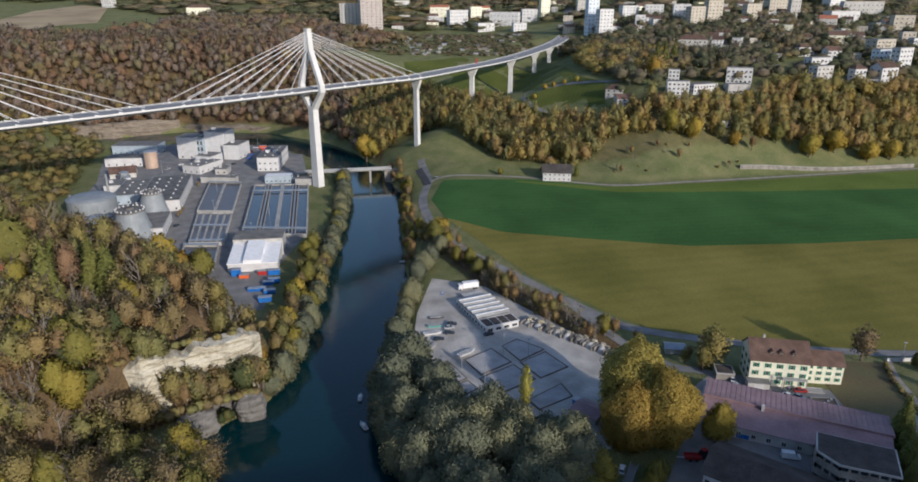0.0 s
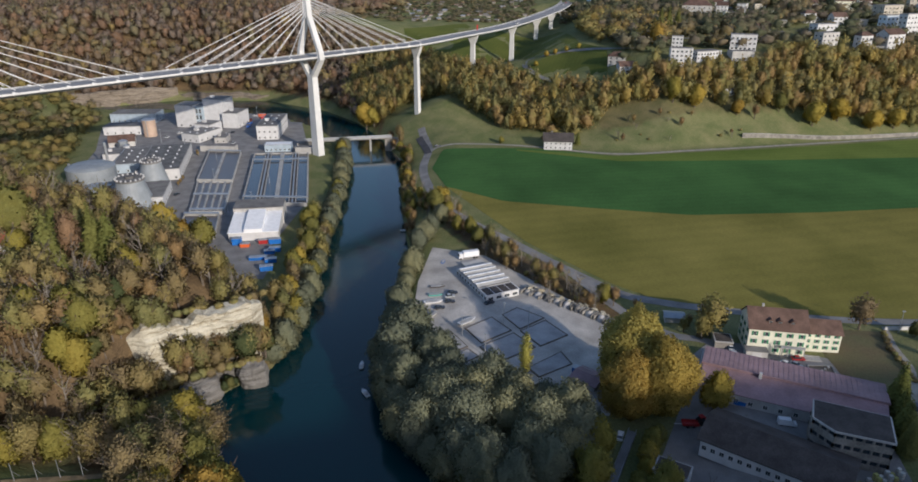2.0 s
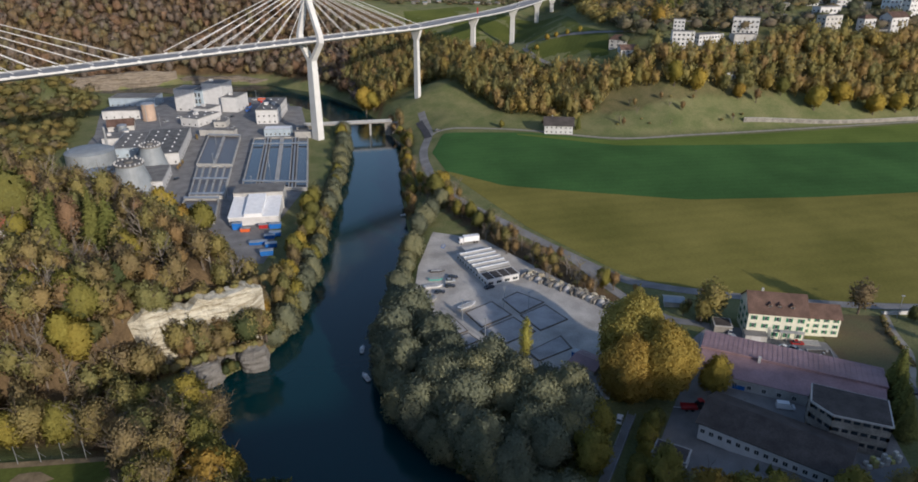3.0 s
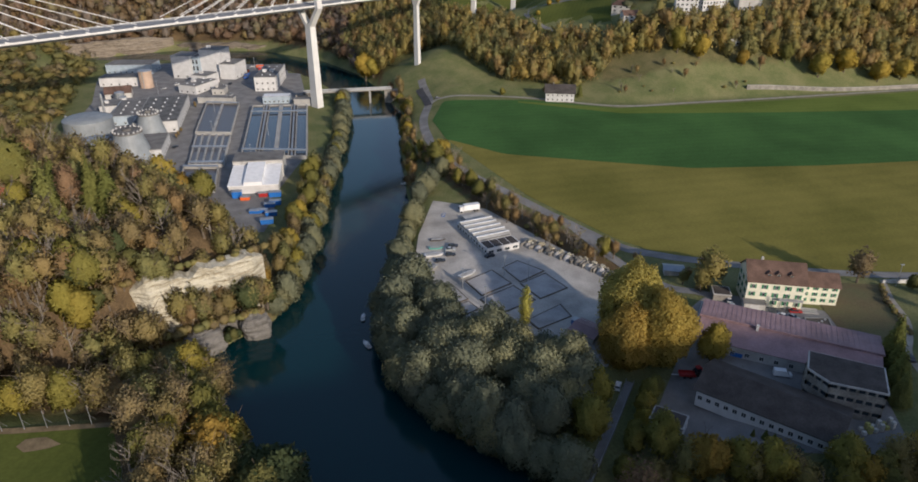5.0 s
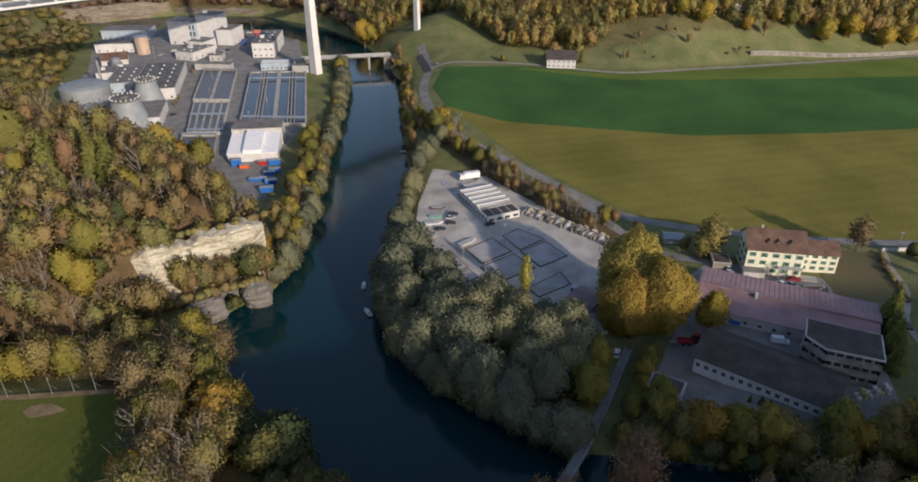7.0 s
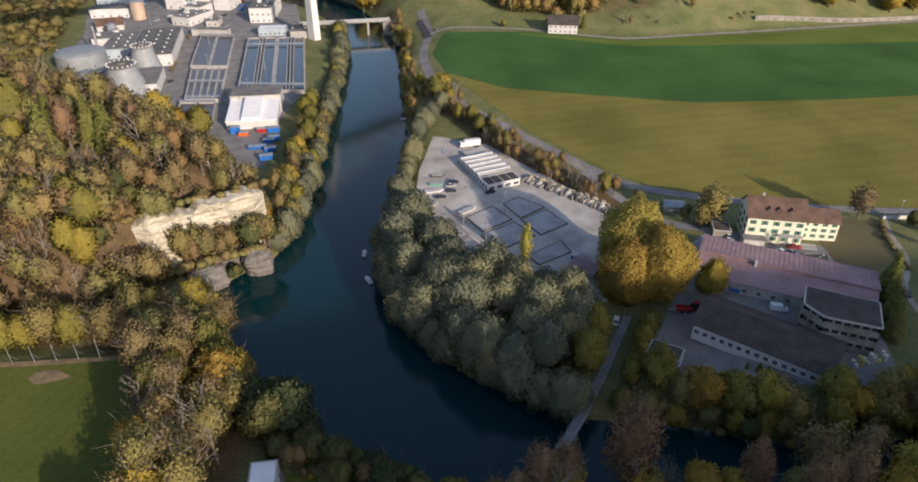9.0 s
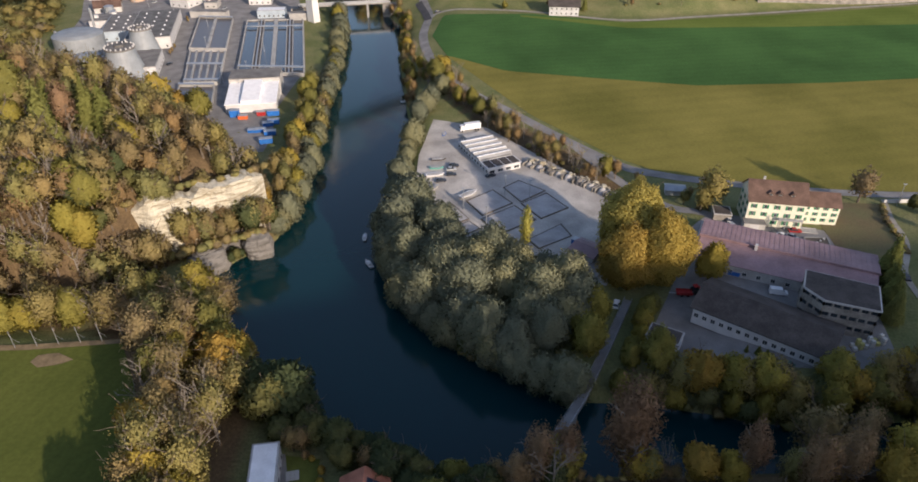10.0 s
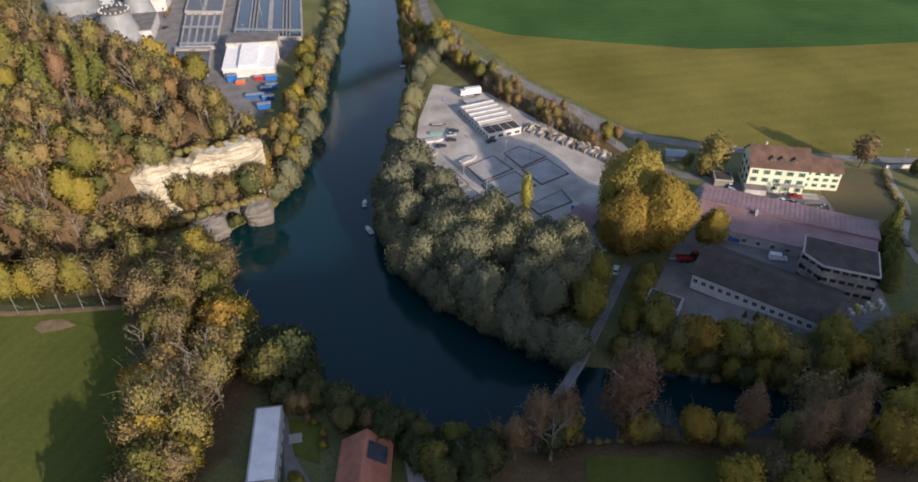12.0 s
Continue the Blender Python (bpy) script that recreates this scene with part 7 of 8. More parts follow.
block("apartment_block", "grey flats behind the tower", "apartments", 220, 1277, 16.8, 8.4, 14, 20.9, 4, (3, 1), "flat", M_GREYWALL, M_FLATROOF, win=(1.8, 1.6), sink=6, group="houses of the upper town", sides="fl")
block("apartment_block", "white flats on the hillside", "apartments", 263, 1090, 27.0, 13.5, 14, 16.8, 4, (5, 2), "flat", M_WHITE, M_FLATROOF, win=(1.8, 1.6), sink=6, group="houses of the upper town", sides="fl")
block("apartment_block", "narrow white flats among town trees", "apartments", 244, 954, 12.7, 8.0, -8, 18.0, 4, (2, 1), "flat", M_WHITE, M_FLATROOF, win=(1.8, 1.6), sink=6, group="houses of the upper town", sides="fr")
block("apartment_block", "long white flats in a row", "apartments", 295, 1075, 26.6, 13.3, -8, 14.9, 3, (5, 2), "flat", M_WHITE, M_FLATROOF, win=(1.8, 1.6), sink=6, group="houses of the upper town", sides="fr")
block("apartment_block", "white flats in trees", "apartments", 317, 1012, 23.4, 11.7, -8, 19.8, 4, (4, 2), "flat", M_WHITE, M_FLATROOF, win=(1.8, 1.6), sink=6, group="houses of the upper town", sides="fr")
block("apartment_block", "beige six-storey flats with balconies", "apartments", 316, 939, 23.3, 11.7, 22, 23.8, 6, (4, 2), "flat", M_BEIGE, M_FLATROOF, win=(1.8, 1.6), sink=6, group="houses of the upper town", sides="fl")
block("apartment_block", "stepped beige flats among town trees", "apartments", 349, 969, 22.4, 11.2, 14, 27.8, 6, (4, 2), "flat", M_BEIGE, M_FLATROOF, win=(1.8, 1.6), sink=6, group="houses of the upper town", sides="fl")
block("villa", "large villa with red-brown hipped roof", "house", 250, 751, 30.2, 14.0, -18, 12.4, 3, (6, 3), "hip", M_GREYWALL, M_TILE, win=(1.8, 1.6), sink=6, group="houses of the upper town", sides="fr")
block("apartment_block", "small white office block", "apartments", 184, 591, 9.1, 8.0, -18, 10.0, 3, (3, 1), "flat", M_WHITE, M_FLATROOF, win=(1.7, 1.6), sink=6, group="houses of the upper town", sides="fr")
block("apartment_block", "white four-storey college block", "apartments", 174, 544, 16.8, 8.4, -8, 13.8, 4, (5, 2), "flat", M_WHITE, M_FLATROOF, win=(1.8, 1.6), sink=6, group="houses of the upper town", sides="fr")
block("apartment_block", "low white wing with ribbon windows", "apartments", 200, 556, 23.8, 11.9, 22, 6.7, 2, (8, 4), "flat", M_WHITE, M_FLATROOF, win=(1.6, 1.6), sink=6, group="houses of the upper town", sides="fl")
block("apartment_block", "white three-storey block in the park", "apartments", 234, 576, 20.1, 10.1, -18, 12.6, 3, (6, 3), "flat", M_WHITE, M_FLATROOF, win=(1.8, 1.6), sink=6, group="houses of the upper town", sides="fr")
block("apartment_block", "grey basement wing below the block", "apartments", 228, 557, 19.1, 9.5, 5, 7.4, 1, (6, 3), "flat", M_GREYWALL, M_FLATROOF, win=(1.7, 1.6), sink=6, group="houses of the upper town", sides="fl")
block("villa", "old house with dark hipped roof", "house", 130, 573, 14.3, 10.0, -18, 6.2, 2, (3, 1), "hip", M_GREYWALL, M_TILE, win=(1.8, 1.6), sink=6, group="houses of the upper town", sides="fr")
block("villa", "white three-storey house with dark gable roof", "house", 134, 550, 12.3, 9.9, 5, 8.2, 3, (3, 1), "gable", M_WHITE, M_TILE, win=(1.8, 1.4), sink=6, group="houses of the upper town", sides="fl")
block("shed", "long low pale shed among trees", "shed", 93, 556, 20.8, 10.4, 14, 5.2, 1, (8, 4), "flat", M_GREYWALL, M_FLATROOF, win=(1.4, 1.6), sink=6, group="houses of the upper town", sides="fl")
block("shed", "low white hall among trees", "shed", 208, 519, 15.8, 8.0, 22, 5.0, 1, (5, 2), "flat", M_WHITE, M_FLATROOF, win=(1.7, 1.6), sink=6, group="houses of the upper town", sides="fl")
block("apartment_block", "beige flats on the hill", "apartments", 413, 996, 23.0, 11.5, 14, 19.5, 4, (4, 2), "flat", M_BEIGE, M_FLATROOF, win=(1.8, 1.6), sink=6, group="houses of the upper town", sides="fl")
block("apartment_block", "wide beige flats with balconies", "apartments", 469, 1047, 31.0, 15.5, 14, 23.9, 5, (6, 3), "flat", M_BEIGE, M_FLATROOF, win=(1.8, 1.6), sink=6, group="houses of the upper town", sides="fl")
block("apartment_block", "grey flats among trees", "apartments", 467, 989, 15.5, 8.0, 14, 27.6, 5, (3, 1), "flat", M_GREYWALL, M_FLATROOF, win=(1.8, 1.6), sink=6, group="houses of the upper town", sides="fl")
block("apartment_block", "white flat-roofed villa among town trees", "apartments", 591, 1115, 31.2, 15.6, 22, 17.2, 2, (4, 2), "flat", M_WHITE, M_FLATROOF, win=(1.8, 1.6), sink=6, group="houses of the upper town", sides="fl")
block("apartment_block", "broad white terrace house", "apartments", 523, 961, 46.1, 16.0, 14, 14.8, 2, (7, 3), "flat", M_WHITE, M_FLATROOF, win=(1.8, 1.6), sink=6, group="houses of the upper town", sides="fl")
block("apartment_block", "long pale grey school block", "apartments", 596, 1051, 55.4, 16.0, -8, 19.7, 3, (9, 4), "flat", M_GREYWALL, M_FLATROOF, win=(1.8, 1.6), sink=6, group="houses of the upper town", sides="fr")
block("town_house", "grey house with dark gable roof", "house", 380, 770, 13.5, 10.8, 5, 6.4, 2, (3, 1), "gable", M_GREYWALL, M_TILE, win=(1.8, 1.6), sink=6, group="houses of the upper town", sides="fl")
block("town_house", "house with red-brown roof", "house", 463, 889, 20.6, 12.0, -18, 12.7, 2, (4, 2), "gable", M_GREYWALL, M_REDTILE, win=(1.8, 1.6), sink=6, group="houses of the upper town", sides="fr")
block("town_house", "cream gabled house among town trees", "house", 409, 758, 19.0, 12.0, -18, 9.6, 2, (3, 1), "gable", M_CREAM, M_TILE, win=(1.8, 1.6), sink=6, group="houses of the upper town", sides="fr")
block("town_house", "white gabled house among town trees", "house", 450, 792, 13.2, 10.6, -8, 5.4, 2, (2, 1), "gable", M_WHITE, M_TILE, win=(1.8, 1.4), sink=6, group="houses of the upper town", sides="fr")
block("apartment_block", "grey terraced flats among town trees", "apartments", 523, 873, 21.0, 10.5, 14, 9.9, 2, (4, 2), "flat", M_GREYWALL, M_FLATROOF, win=(1.8, 1.6), sink=6, group="houses of the upper town", sides="fl")
block("apartment_block", "stepped beige flats at the hill edge", "apartments", 540, 859, 23.5, 11.8, -8, 20.4, 4, (4, 2), "flat", M_BEIGE, M_FLATROOF, win=(1.8, 1.6), sink=6, group="houses of the upper town", sides="fr")
block("town_house", "white villa with small dark roof", "house", 340, 687, 11.6, 8.1, 5, 9.7, 3, (3, 1), "hip", M_WHITE, M_TILE, win=(1.8, 1.6), sink=6, group="houses of the upper town", sides="fl")
block("town_house", "low white house among town trees", "house", 356, 698, 11.7, 9.4, 14, 4.7, 1, (3, 1), "gable", M_WHITE, M_TILE, win=(1.8, 1.6), sink=6, group="houses of the upper town", sides="fl")
block("town_house", "white house with dark gable", "house", 364, 676, 13.6, 10.9, 5, 7.3, 2, (3, 1), "gable", M_WHITE, M_TILE, win=(1.8, 1.6), sink=6, group="houses of the upper town", sides="fl")
block("apartment_block", "white house with red shutters", "apartments", 317, 607, 20.6, 10.3, 14, 13.3, 3, (5, 2), "flat", M_WHITE, M_FLATROOF, win=(1.8, 1.6), sink=6, group="houses of the upper town", sides="fl")
block("apartment_block", "grey stepped house among town trees", "apartments", 310, 585, 18.4, 9.2, 22, 11.4, 3, (4, 2), "flat", M_GREYWALL, M_FLATROOF, win=(1.8, 1.6), sink=6, group="houses of the upper town", sides="fl")
block("villa", "white villa with tall brown hipped roof", "house", 338, 581, 11.4, 8.0, 14, 12.7, 3, (3, 1), "hip", M_WHITE, M_TILE, win=(1.8, 1.6), sink=6, group="houses of the upper town", sides="fl")
block("town_house", "low flat-roofed beige house", "house", 375, 657, 12.7, 8.0, 22, 6.8, 1, (3, 1), "flat", M_BEIGE, M_FLATROOF, win=(1.8, 1.6), sink=6, group="houses of the upper town", sides="fl")
block("shed", "low garage row among town trees", "shed", 349, 581, 10.4, 8.0, 5, 4.0, 1, (3, 1), "flat", M_GREYWALL, M_FLATROOF, win=(1.8, 1.6), sink=6, group="houses of the upper town", sides="fl")
block("villa", "white three-storey house with brown gable roof", "house", 365, 585, 19.4, 12.0, 22, 12.3, 3, (4, 2), "gable", M_WHITE, M_TILE, win=(1.8, 1.6), sink=6, group="houses of the upper town", sides="fl")
block("apartment_block", "beige terraced flats among town trees", "apartments", 419, 687, 26.0, 13.0, 22, 15.0, 4, (5, 2), "flat", M_BEIGE, M_FLATROOF, win=(1.8, 1.6), sink=6, group="houses of the upper town", sides="fl")
block("apartment_block", "pale blue-white flats among town trees", "apartments", 393, 639, 18.3, 9.2, 14, 13.0, 3, (4, 2), "flat", M_BLUEWHITE, M_FLATROOF, win=(1.8, 1.6), sink=6, group="houses of the upper town", sides="fl")
block("apartment_block", "white flats with yellow balconies", "apartments", 398, 620, 16.8, 8.4, 22, 16.9, 4, (4, 2), "flat", M_WHITE, M_FLATROOF, win=(1.8, 1.6), sink=6, group="houses of the upper town", sides="fl")
block("apartment_block", "narrow beige flats among town trees", "apartments", 468, 731, 13.5, 8.0, -8, 16.9, 4, (3, 1), "flat", M_BEIGE, M_FLATROOF, win=(1.8, 1.6), sink=6, group="houses of the upper town", sides="fr")
block("apartment_block", "white hillside flats among town trees", "apartments", 471, 716, 14.4, 8.0, 5, 12.9, 3, (3, 1), "flat", M_WHITE, M_FLATROOF, win=(1.8, 1.6), sink=6, group="houses of the upper town", sides="fl")
block("farm_building", "white farm building beside the stubble field", "farm building", -652, 1322, 22.8, 11.4, -18, 16.2, 3, (4, 2), "flat", M_WHITE, M_FLATROOF, win=(1.8, 1.6), sink=6, group="houses of the upper town", sides="fr")
block("villa", "cream manor house with hipped roof", "house", -438, 1193, 36.4, 14.0, 5, 14.8, 2, (6, 3), "hip", M_CREAM, M_TILE, win=(1.8, 1.6), sink=6, group="houses of the upper town", sides="fl")
block("town_house", "small white cottage in trees", "house", -391, 1229, 5.1, 7.0, 22, 4.7, 1, (1, 1), "gable", M_WHITE, M_TILE, win=(1.8, 1.6), sink=6, group="houses of the upper town", sides="fl")

# ---- clutter of the treatment works ----
def silo(x, y, r, h, mat, label):
    b = thing("silo", label, "silo", x, y, ground_at(x, y))
    part("shell", Shape().lathe([(r, -0.5), (r, h)], 28), mat, b)
    part("cap", Shape().lathe([(r * 1.04, h), (r * 1.04, h + 0.25), (r * 0.3, h + 1.0), (0.1, h + 1.1)], 28), M_STEEL, b)
    part("ladder", Shape().box(-0.3, -r - 0.25, 0, 0.3, -r - 0.05, h + 0.8), M_STEEL, b)


M_TAN = surface("tan_sheet", (0.46, 0.34, 0.26), 0.6, 0.12, 0.2, 2.0)
silo(-245, 526, 5.0, 13, M_TAN, "tan sheet-clad silo beside the low hall")
silo(-244, 478, 3.2, 8, M_SILVER, "small silver silo between the sheds")
silo(-239, 472, 2.4, 6, M_WHITE, "white tank at the slope's foot")


def skip_bin(x, y, turn, mat, label, size=1.0):
    b = thing("skip_container", label, "container", x, y, ground_at(x, y) + 0.12, turn, "containers of the works")
    s = size
    part("body", Shape().hull([(-2.6 * s, -1.0, 0.2), (2.6 * s, -1.0, 0.2), (2.6 * s, 1.0, 0.2), (-2.6 * s, 1.0, 0.2)], [(-3.1 * s, -1.2, 2.1), (3.1 * s, -1.2, 2.1), (3.1 * s, 1.2, 2.1), (-3.1 * s, 1.2, 2.1)]), mat, b)
    part("load", Shape().box(-2.8 * s, -1.0, 2.1, 2.8 * s, 1.0, 2.25), M_GRAVEL_DARK, b)
    for k in (-1.4, 1.4):
        part("skid", Shape().box(k * s - 0.2, -1.0, 0, k * s + 0.2, 1.0, 0.2), M_STEEL, b)


M_BLUEPAINT = plain("blue_paint", (0.05, 0.13, 0.40), 0.5)
clutter = np.random.default_rng(31)
for x, y, turn, mat, label in ((-204, 604, 10, M_ORANGE, "orange skip behind the white tower"), (-198, 606, 20, M_BLUEPAINT, "blue skip behind the white tower"), (-210, 606, 0, M_ORANGE, "orange container on the works yard"),
                               (-178, 566, 80, M_BLUEPAINT, "blue container beside the operations building"), (-176, 556, 85, M_BLUEPAINT, "blue skip in the works yard"), (-182, 577, 70, M_ORANGE, "red-orange container in the works yard"),
                               (-262, 563, 30, M_BLUEPAINT, "blue container by the cladded hall"), (-255, 506, 20, M_STEEL, "grey skip between halls")):
    skip_bin(x, y, turn, mat, label)
block("works_shed", "small brown-roofed shed on the slope side", "building", -252, 492, 18, 12, 20, 4, 1, (2, 1), "gable", M_GREYWALL, M_TILE, group="buildings of the treatment works", sides="f")
block("works_shed", "low open-fronted white shed", "building", -240, 452, 12, 18, 14, 5, 1, (2, 2), group="buildings of the treatment works", sides="fr", stack=1)
block("works_shed", "small pump house with flat roof", "building", -182, 503, 9, 12, 4, 4, 1, (2, 1), wall=M_GREYWALL, group="buildings of the treatment works", sides="f", stack=1)
block("works_shed", "concrete inlet house at the basin head", "building", -176, 478, 26, 6, -4, 4, 0, (0, 0), wall=M_CONCRETE, group="buildings of the treatment works", sides="")
block("works_shed", "grey screen house beside the tall basin", "building", -112, 472, 12, 6, 4, 4.5, 0, (0, 0), wall=M_CONCRETE, group="buildings of the treatment works", sides="")
block("works_shed", "white annex under the control building", "building", -183, 384, 8, 12, 14, 4.5, 1, (2, 1), group="buildings of the treatment works", sides="fr")
for x, y in ((-168, 452), (-152, 400), (-116, 356), (-196, 470), (-160, 540), (-178, 590), (-150, 330), (-228, 505)):
    lamp_post(x, y, 10)
for x, y, turn, m, l in ((-186, 530, 80, C_WHITE, "white car parked in the works"), (-183, 536, 80, C_DARK, "dark car parked in the works"), (-172, 502, 85, C_SILVER, "silver car at the operations building"),
                         (-190, 598, 10, C_DARK, "dark car at the yard's far side"), (-183, 599, 10, C_WHITE, "white car at the yard's far side"), (-230, 520, 60, C_SILVER, "silver car before the low hall"),
                         (-168, 380, 75, C_DARK, "dark car below the control building"), (-225, 534, 50, C_WHITE, "white car beside the halls")):
    car(x, y, turn, m, l)
for x, y, s in ((-186, 466, 0.8), (-188, 470, 0.7), (-174, 402, 0.8), (-175, 409, 0.9), (-173, 396, 0.7)):
    plant("rust", x, y, s * 0.45)

# ---- red marker board on the long bridge ----
marker = thing("marker_board", "red board on a post at the bridge rail", "sign", 16, 642, 74.6, 60)
part("post", Shape().box(-0.15, -0.15, 0, 0.15, 0.15, 2.0), M_STEEL, marker)
part("board", Shape().box(-1.0, -0.2, 1.2, 1.0, 0.2, 6.2), M_RED, marker)

# ---- more houses of the upper town ----
town = np.random.default_rng(12)
WALLS = [M_WHITE, M_CREAM, M_WHITE, M_BEIGE, M_GREYWALL]
KINDS = [("white", "pale"), ("cream", "cream"), ("white", "plain"), ("beige", "beige"), ("grey", "grey")]


def town_house(x, y, k, size):
    flat = town.random() < 0.4
    w, d, st = size * (10 + 7 * town.random()), 9 + 3 * town.random(), int(town.integers(2, 4))
    tone = KINDS[k % 5]
    label = "%s %s-storey house with %s roof among trees" % (tone[0], ("two", "three")[st - 2], "flat" if flat else "brown gabled")
    block("town_house", label, "house", x, y, w, d, float(town.choice([-24, -12, 6, 16, 60])), st * 2.9, st, (3, 2), "flat" if flat else "gable", WALLS[k % 5], None if flat else M_TILE,
          win=(1.3, 1.3), sink=5, group="houses of the upper town", sides="f")


k = 0
for x0, x1, y0, y1, n, size in ((280, 640, 640, 820, 16, 0.9), (330, 760, 820, 1080, 26, 1.0), (180, 560, 1080, 1500, 26, 1.3), (-60, 180, 1180, 1600, 18, 1.3), (150, 330, 900, 1080, 8, 1.1)):
    done = 0
    for _ in range(n * 6):
        x, y = x0 + (x1 - x0) * town.random(), y0 + (y1 - y0) * town.random()
        if x < 0.62 * y and done < n and all(math.hypot(x - a, y - b) > 24 for a, b, w in FRONTS) and abs(x - 200 - (y - 1100) * 0.12) > 26:
            town_house(x, y, k, size)
            k, done = k + 1, done + 1

# ---- hall roof, yard and gardens of the hamlet ----
def hall_roof():
    """Stepped upper roof, seams and gutter of the long red hall."""
    u = thing("upper_hall_roof", "raised rear strip of the faded red hall roof", "roof", 97.7, 165.5, 9, -25)
    part("sheet", Shape().hull([(-26.2, 9.2, 6.35), (26.2, 9.2, 6.35), (26.2, 21.9, 5.0), (-26.2, 21.9, 5.0)], [(-26.2, 9.2, 7.15), (26.2, 9.2, 7.15), (26.2, 21.9, 5.9), (-26.2, 21.9, 5.9)]), M_REDSHEET, u)
    part("fascia", Shape().box(-26.3, 9.05, 6.6, 26.3, 9.2, 7.2), M_SEAM, u, "dark fascia board")
    for k in range(36):
        x = -25.6 + k * 51.2 / 35
        part("seam", Shape().hull([(x - 0.05, 9.3, 7.15), (x + 0.05, 9.3, 7.15), (x + 0.05, 21.8, 5.92), (x - 0.05, 21.8, 5.92)], [(x - 0.04, 9.3, 7.2), (x + 0.04, 9.3, 7.2), (x + 0.04, 21.8, 5.97), (x - 0.04, 21.8, 5.97)]), M_SEAM, u)
        part("seam", Shape().hull([(x - 0.05, -0.7, 4.25), (x + 0.05, -0.7, 4.25), (x + 0.05, 9.0, 6.28), (x - 0.05, 9.0, 6.28)], [(x - 0.04, -0.7, 4.31), (x + 0.04, -0.7, 4.31), (x + 0.04, 9.0, 6.33), (x - 0.04, 9.0, 6.33)]), M_SEAM, u)
    part("flue", Shape().box(-9.2, 8.0, 5.8, -8.4, 8.8, 8.2), M_WHITE, u, "short white flue")
    part("verge", Shape().box(-26.9, -0.9, 4.1, -26.6, 21.9, 4.6), M_WHITE, u, "white verge board")


M_SEAM = surface("seam_metal", (0.275, 0.185, 0.195), 0.6, 0.15, 0.3, 2.0)
hall_roof()


def tractor(x, y, turn):
    b = thing("tractor", "red tractor parked at the workshop corner", "tractor", x, y, ground_at(x, y) + 0.15, turn)
    part("bonnet", Shape().hull([(0.2, -0.45, 0.8), (2.3, -0.4, 0.8), (2.3, 0.4, 0.8), (0.2, 0.45, 0.8)], [(0.2, -0.42, 1.6), (2.2, -0.35, 1.45), (2.2, 0.35, 1.45), (0.2, 0.42, 1.6)]), M_RED, b)
    part("cab", Shape().hull([(-1.2, -0.8, 1.0), (0.3, -0.8, 1.0), (0.3, 0.8, 1.0), (-1.2, 0.8, 1.0)], [(-1.1, -0.7, 2.6), (0.1, -0.7, 2.6), (0.1, 0.7, 2.6), (-1.1, 0.7, 2.6)]), M_GLASS, b)
    part("cab_roof", Shape().box(-1.3, -0.85, 2.6, 0.25, 0.85, 2.75), M_RED, b)
    for i, j, r in ((-0.9, -1.15, 0.85), (-0.9, 0.75, 0.85), (1.7, -0.95, 0.5), (1.7, 0.65, 0.5)):
        part("wheel", Shape().tube([(i, j, r), (i, j + 0.4, r)], r, 14), M_BLACK, b)


tractor(72.5, 165, 15)


def trailer(x, y, turn):
    b = thing("trailer", "red flat farm trailer with pale drawbar", "trailer", x, y, ground_at(x, y) + 0.15, turn)
    part("bed", Shape().box(-2.6, -1.1, 0.8, 2.2, 1.1, 1.1), M_RED, b)
    for s in (-1, 1):
        part("side", Shape().box(-2.6, s * 1.1 - 0.04, 1.1, 2.2, s * 1.1 + 0.04, 1.7), M_RED, b)
    part("drawbar", Shape().box(2.2, -0.12, 0.6, 4.4, 0.12, 0.8), M_WHITE, b)
    for i, j in product((-1.2, 0.6), (-1.1, 0.85)):
        part("wheel", Shape().tube([(i, j, 0.45), (i, j + 0.25, 0.45)], 0.45, 12), M_BLACK, b)


trailer(68.5, 164.5, 175)


def pallet_stack(x, y, turn, tiers, mat, label):
    b = thing("pallet_stack", label, "pallets", x, y, ground_at(x, y) + 0.12, turn, "pallets beside the office")
    for k in range(tiers):
        part("pallet", Shape().box(-0.6, -0.5, k * 1.1, 0.6, 0.5, k * 1.1 + 0.14), M_TAN, b)
        part("load", Shape().hull([(-0.58, -0.48, k * 1.1 + 0.14), (0.58, -0.48, k * 1.1 + 0.14), (0.58, 0.48, k * 1.1 + 0.14), (-0.58, 0.48, k * 1.1 + 0.14)],
                                  [(-0.5, -0.42, k * 1.1 + 1.08), (0.5, -0.42, k * 1.1 + 1.08), (0.5, 0.42, k * 1.1 + 1.08), (-0.5, 0.42, k * 1.1 + 1.08)]), mat, b)


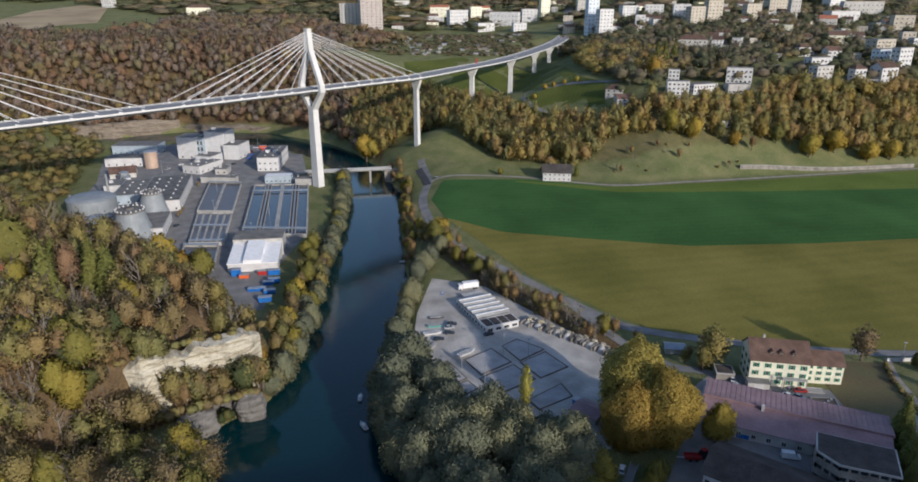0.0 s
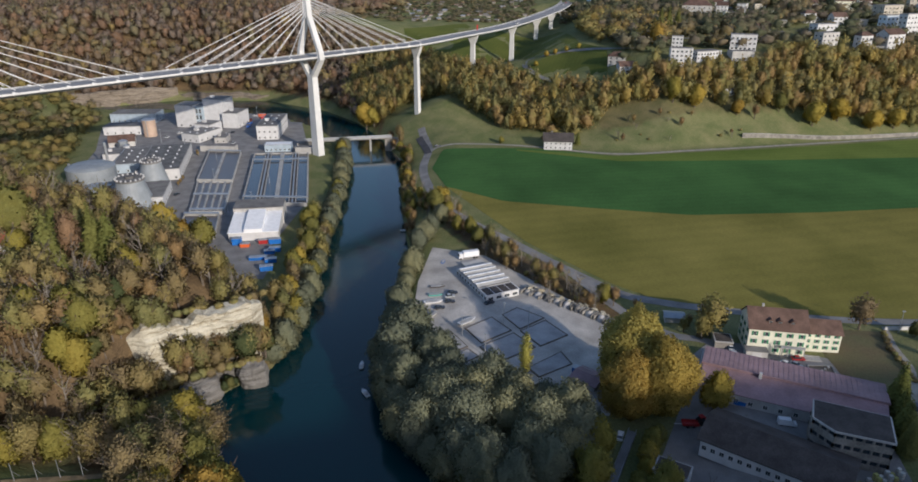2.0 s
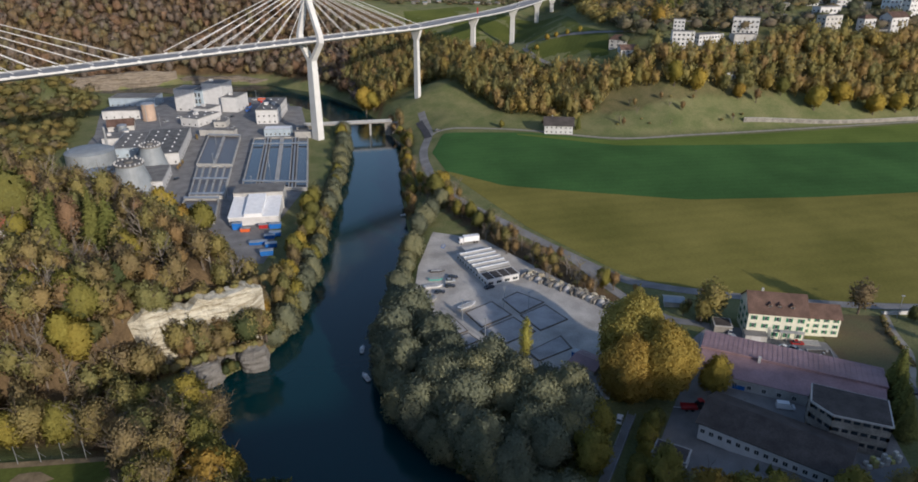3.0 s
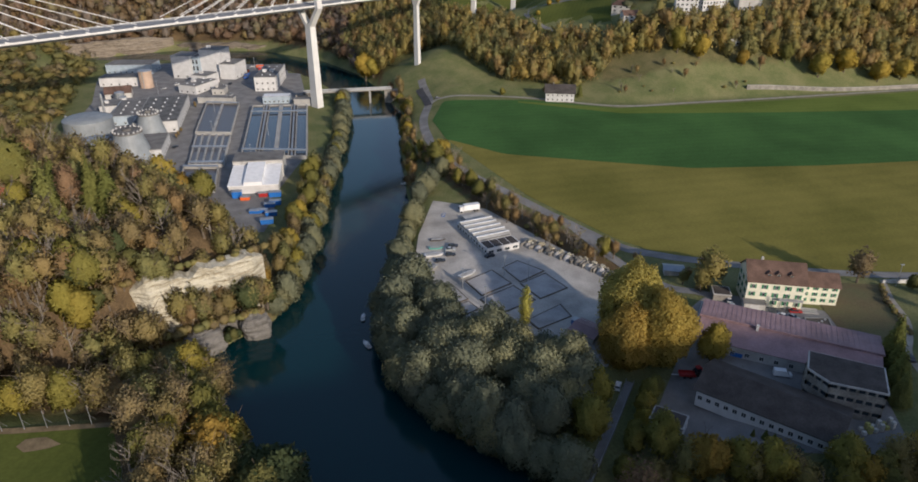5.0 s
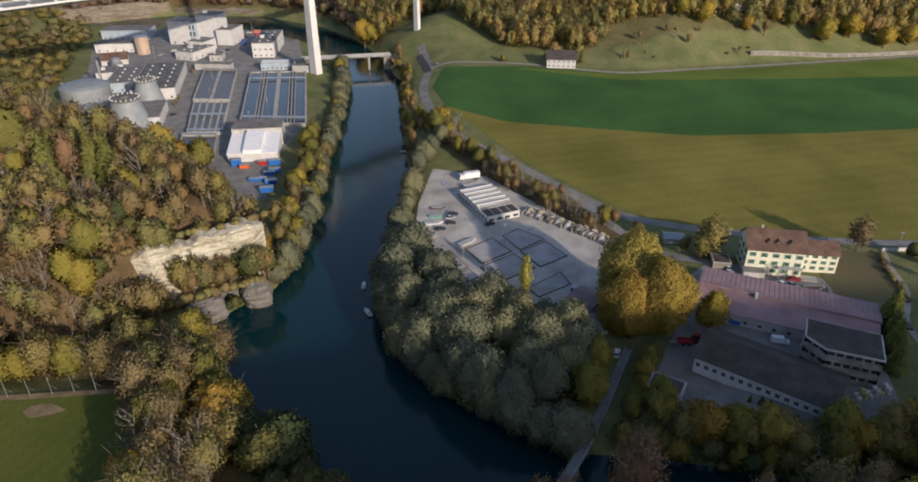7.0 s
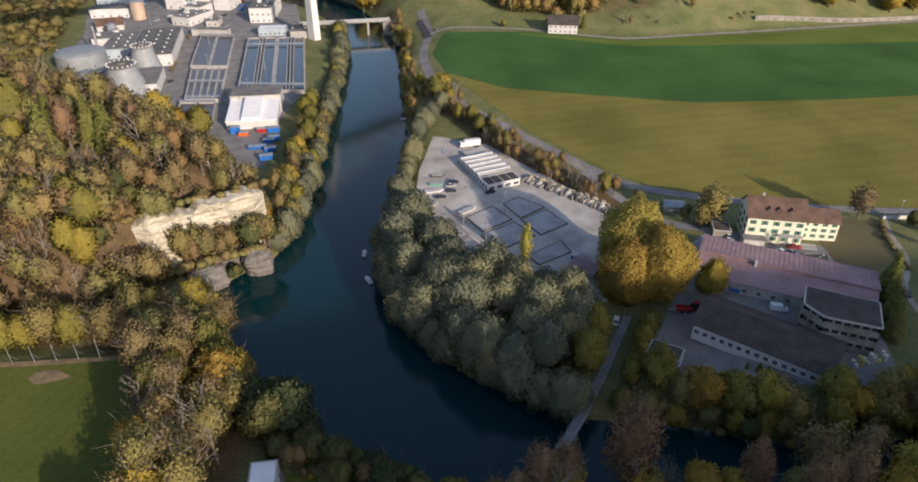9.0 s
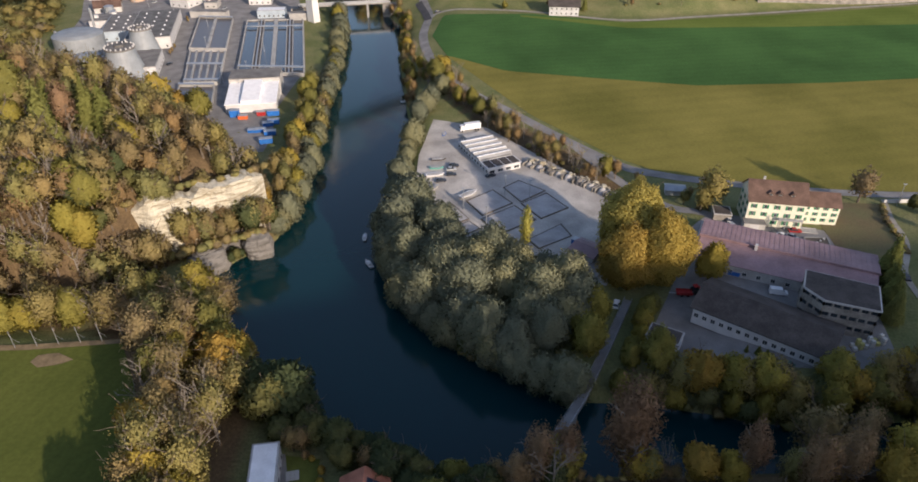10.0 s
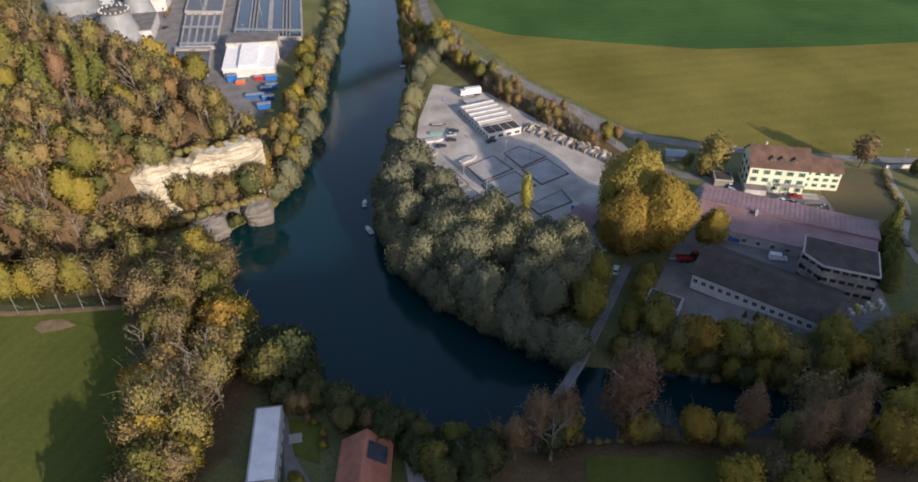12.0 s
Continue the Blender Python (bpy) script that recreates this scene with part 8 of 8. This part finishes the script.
M_SACK, M_YELLOW = surface("pale_sacks", (0.55, 0.54, 0.50), 0.8, 0.2, 0.5, 4.0), surface("yellow_wrap", (0.42, 0.40, 0.14), 0.6, 0.2, 0.5, 4.0)
for k in range(12):
    u, v = k % 6, k // 6
    pallet_stack(107 + 1.8 * u, 138.6 + 0.5 * u - 1.6 * v, 12 * (k % 3), 1 + k % 2, (M_SACK, M_YELLOW, M_SACK)[k % 3], ("pallet of pale sacks beside the office", "wrapped yellow pallet load beside the office")[k % 3 == 1])
for x, y, s in ((78, 137.5, 0.14), (80.5, 136, 0.16), (82.5, 135.2, 0.13)):
    plant("spruce", x, y, s)
car(85.5, 131, 150, plain("dark_green_paint", (0.03, 0.09, 0.06), 0.4), "dark green car before the workshop", size=1.2)
car(95.5, 205, 80, C_WHITE, "white car beside the carport")
for x, y, s in ((131, 168, 0.72), (128.5, 162, 0.66), (126, 156, 0.7), (123, 149, 0.62)):
    plant("spruce", x, y, s)
row([(157, 218), (152, 205), (149, 192), (147, 183)], 2.2, [("shrub", 1)], 0.5, 0.3)
row([(86, 213), (90, 217), (96, 218)], 2.6, [("shrub", 2), ("rust", 1)], 0.7, 0.8)


def garden_wall():
    b = thing("garden_wall", "low white garden wall along the road", "wall")
    line = [(158.5, 219.5, ground_at(158.5, 219.5) + 0.1), (168, 219.8, ground_at(168, 219.8) + 0.1), (178, 220.2, ground_at(178, 220.2) + 0.1)]
    part("wall", sweep(line, [(-0.15, -0.5), (-0.15, 1.3), (0.15, 1.3), (0.15, -0.5)]), M_WHITE, b)
    part("coping", sweep(line, [(-0.25, 1.304), (-0.25, 1.42), (0.25, 1.42), (0.25, 1.304)]), M_CONCRETE, b)


garden_wall()


def terrace(x, y, turn, w, d, label):
    b = thing("terrace", label, "terrace", x, y, 9.15, turn)
    part("paving", Shape().box(-w / 2, 0, -0.3, w / 2, d, 0.05), M_CONCRETE, b)
    for s in (0, d):
        part("kerb", Shape().box(-w / 2, s - 0.12, 0.05, w / 2, s + 0.12, 0.35), M_CONCRETE, b)


terrace(120, 196, -10, 6, 3, "paved forecourt below the smaller house")


def garden_bed():
    b = thing("garden_bed", "dark vegetable bed framed by pale kerbs", "garden bed", 0, 0, 9.05)
    pts = [(115.5, 186.6), (123.2, 185.5), (124.9, 193.0), (117.1, 193.3)]
    part("soil", Shape().prism(pts, -0.2, 0.12), M_GRAVEL_DARK, b)
    for (x0, y0), (x1, y1) in zip(pts, pts[1:] + pts[:1]):
        dx, dy = (x1 - x0) / math.dist((x0, y0), (x1, y1)) * 0.12, (y1 - y0) / math.dist((x0, y0), (x1, y1)) * 0.12
        part("kerb", Shape().prism([(x0 - dy, y0 + dx), (x0 + dy, y0 - dx), (x1 + dy, y1 - dx), (x1 - dy, y1 + dx)], -0.2, 0.3), M_CONCRETE, b)
    for k in range(5):
        t = 0.15 + 0.17 * k
        x, y = pts[0][0] * (1 - t) + pts[2][0] * t, pts[0][1] * (1 - t) + pts[2][1] * t
        part("plant_tub", Shape().lathe([(0.3, 0.12), (0.38, 0.5), (0.3, 0.5), (0.28, 0.4)], 10, 0, (x, y)), M_WHITE, b, "small white plant tub")


garden_bed()


def garden_slab():
    b = thing("garden_patio", "small grey stone patio on the lawn", "patio", -38.2, 98.4, ground_at(-38.2, 98.4) + 0.2, 12)
    for i, j in product(range(3), range(3)):
        part("flagstone", Shape().box(-1.5 + i * 1.0, -1.3 + j * 0.9, 0, -0.54 + i * 1.0, -0.44 + j * 0.9, 0.12), M_CONCRETE, b)


garden_slab()
woods("town_trees", "mixed green and autumn trees between the houses", [(0.13, 0.145, 0.09), (0.17, 0.18, 0.105), (0.22, 0.20, 0.125), (0.24, 0.205, 0.16), (0.30, 0.24, 0.11)],
      [([(130, 560), (240, 580), (330, 600), (430, 600), (600, 800), (700, 1100), (160, 1100), (128, 900), (135, 700)], 11, 13, 0.62),
       ([(140, 660), (170, 640), (300, 640), (330, 700), (380, 760), (360, 880), (300, 900), (250, 830), (190, 800), (150, 790)], 9, 15, 0.7),
       ([(280, 560), (460, 575), (560, 640), (600, 720), (420, 640), (300, 600)], 9, 13, 0.6),
       ([(-150, 870), (100, 870), (110, 1120), (-90, 1130)], 6.5, 3.0, 0.75),
       ([(-700, 1380), (-420, 1100), (-250, 1150), (120, 1180), (700, 1100), (1100, 1500), (900, 2100), (-900, 2100), (-1200, 1500)], 34, 13, 0.75)], 5, leaves=52, size=2.4)

# the pattern trees stand below ground, out of sight: take them away
for p in (*PROTO.values(), *LOW.values()):
    for o in (*p.children_recursive, p):
        bpy.data.objects.remove(o)
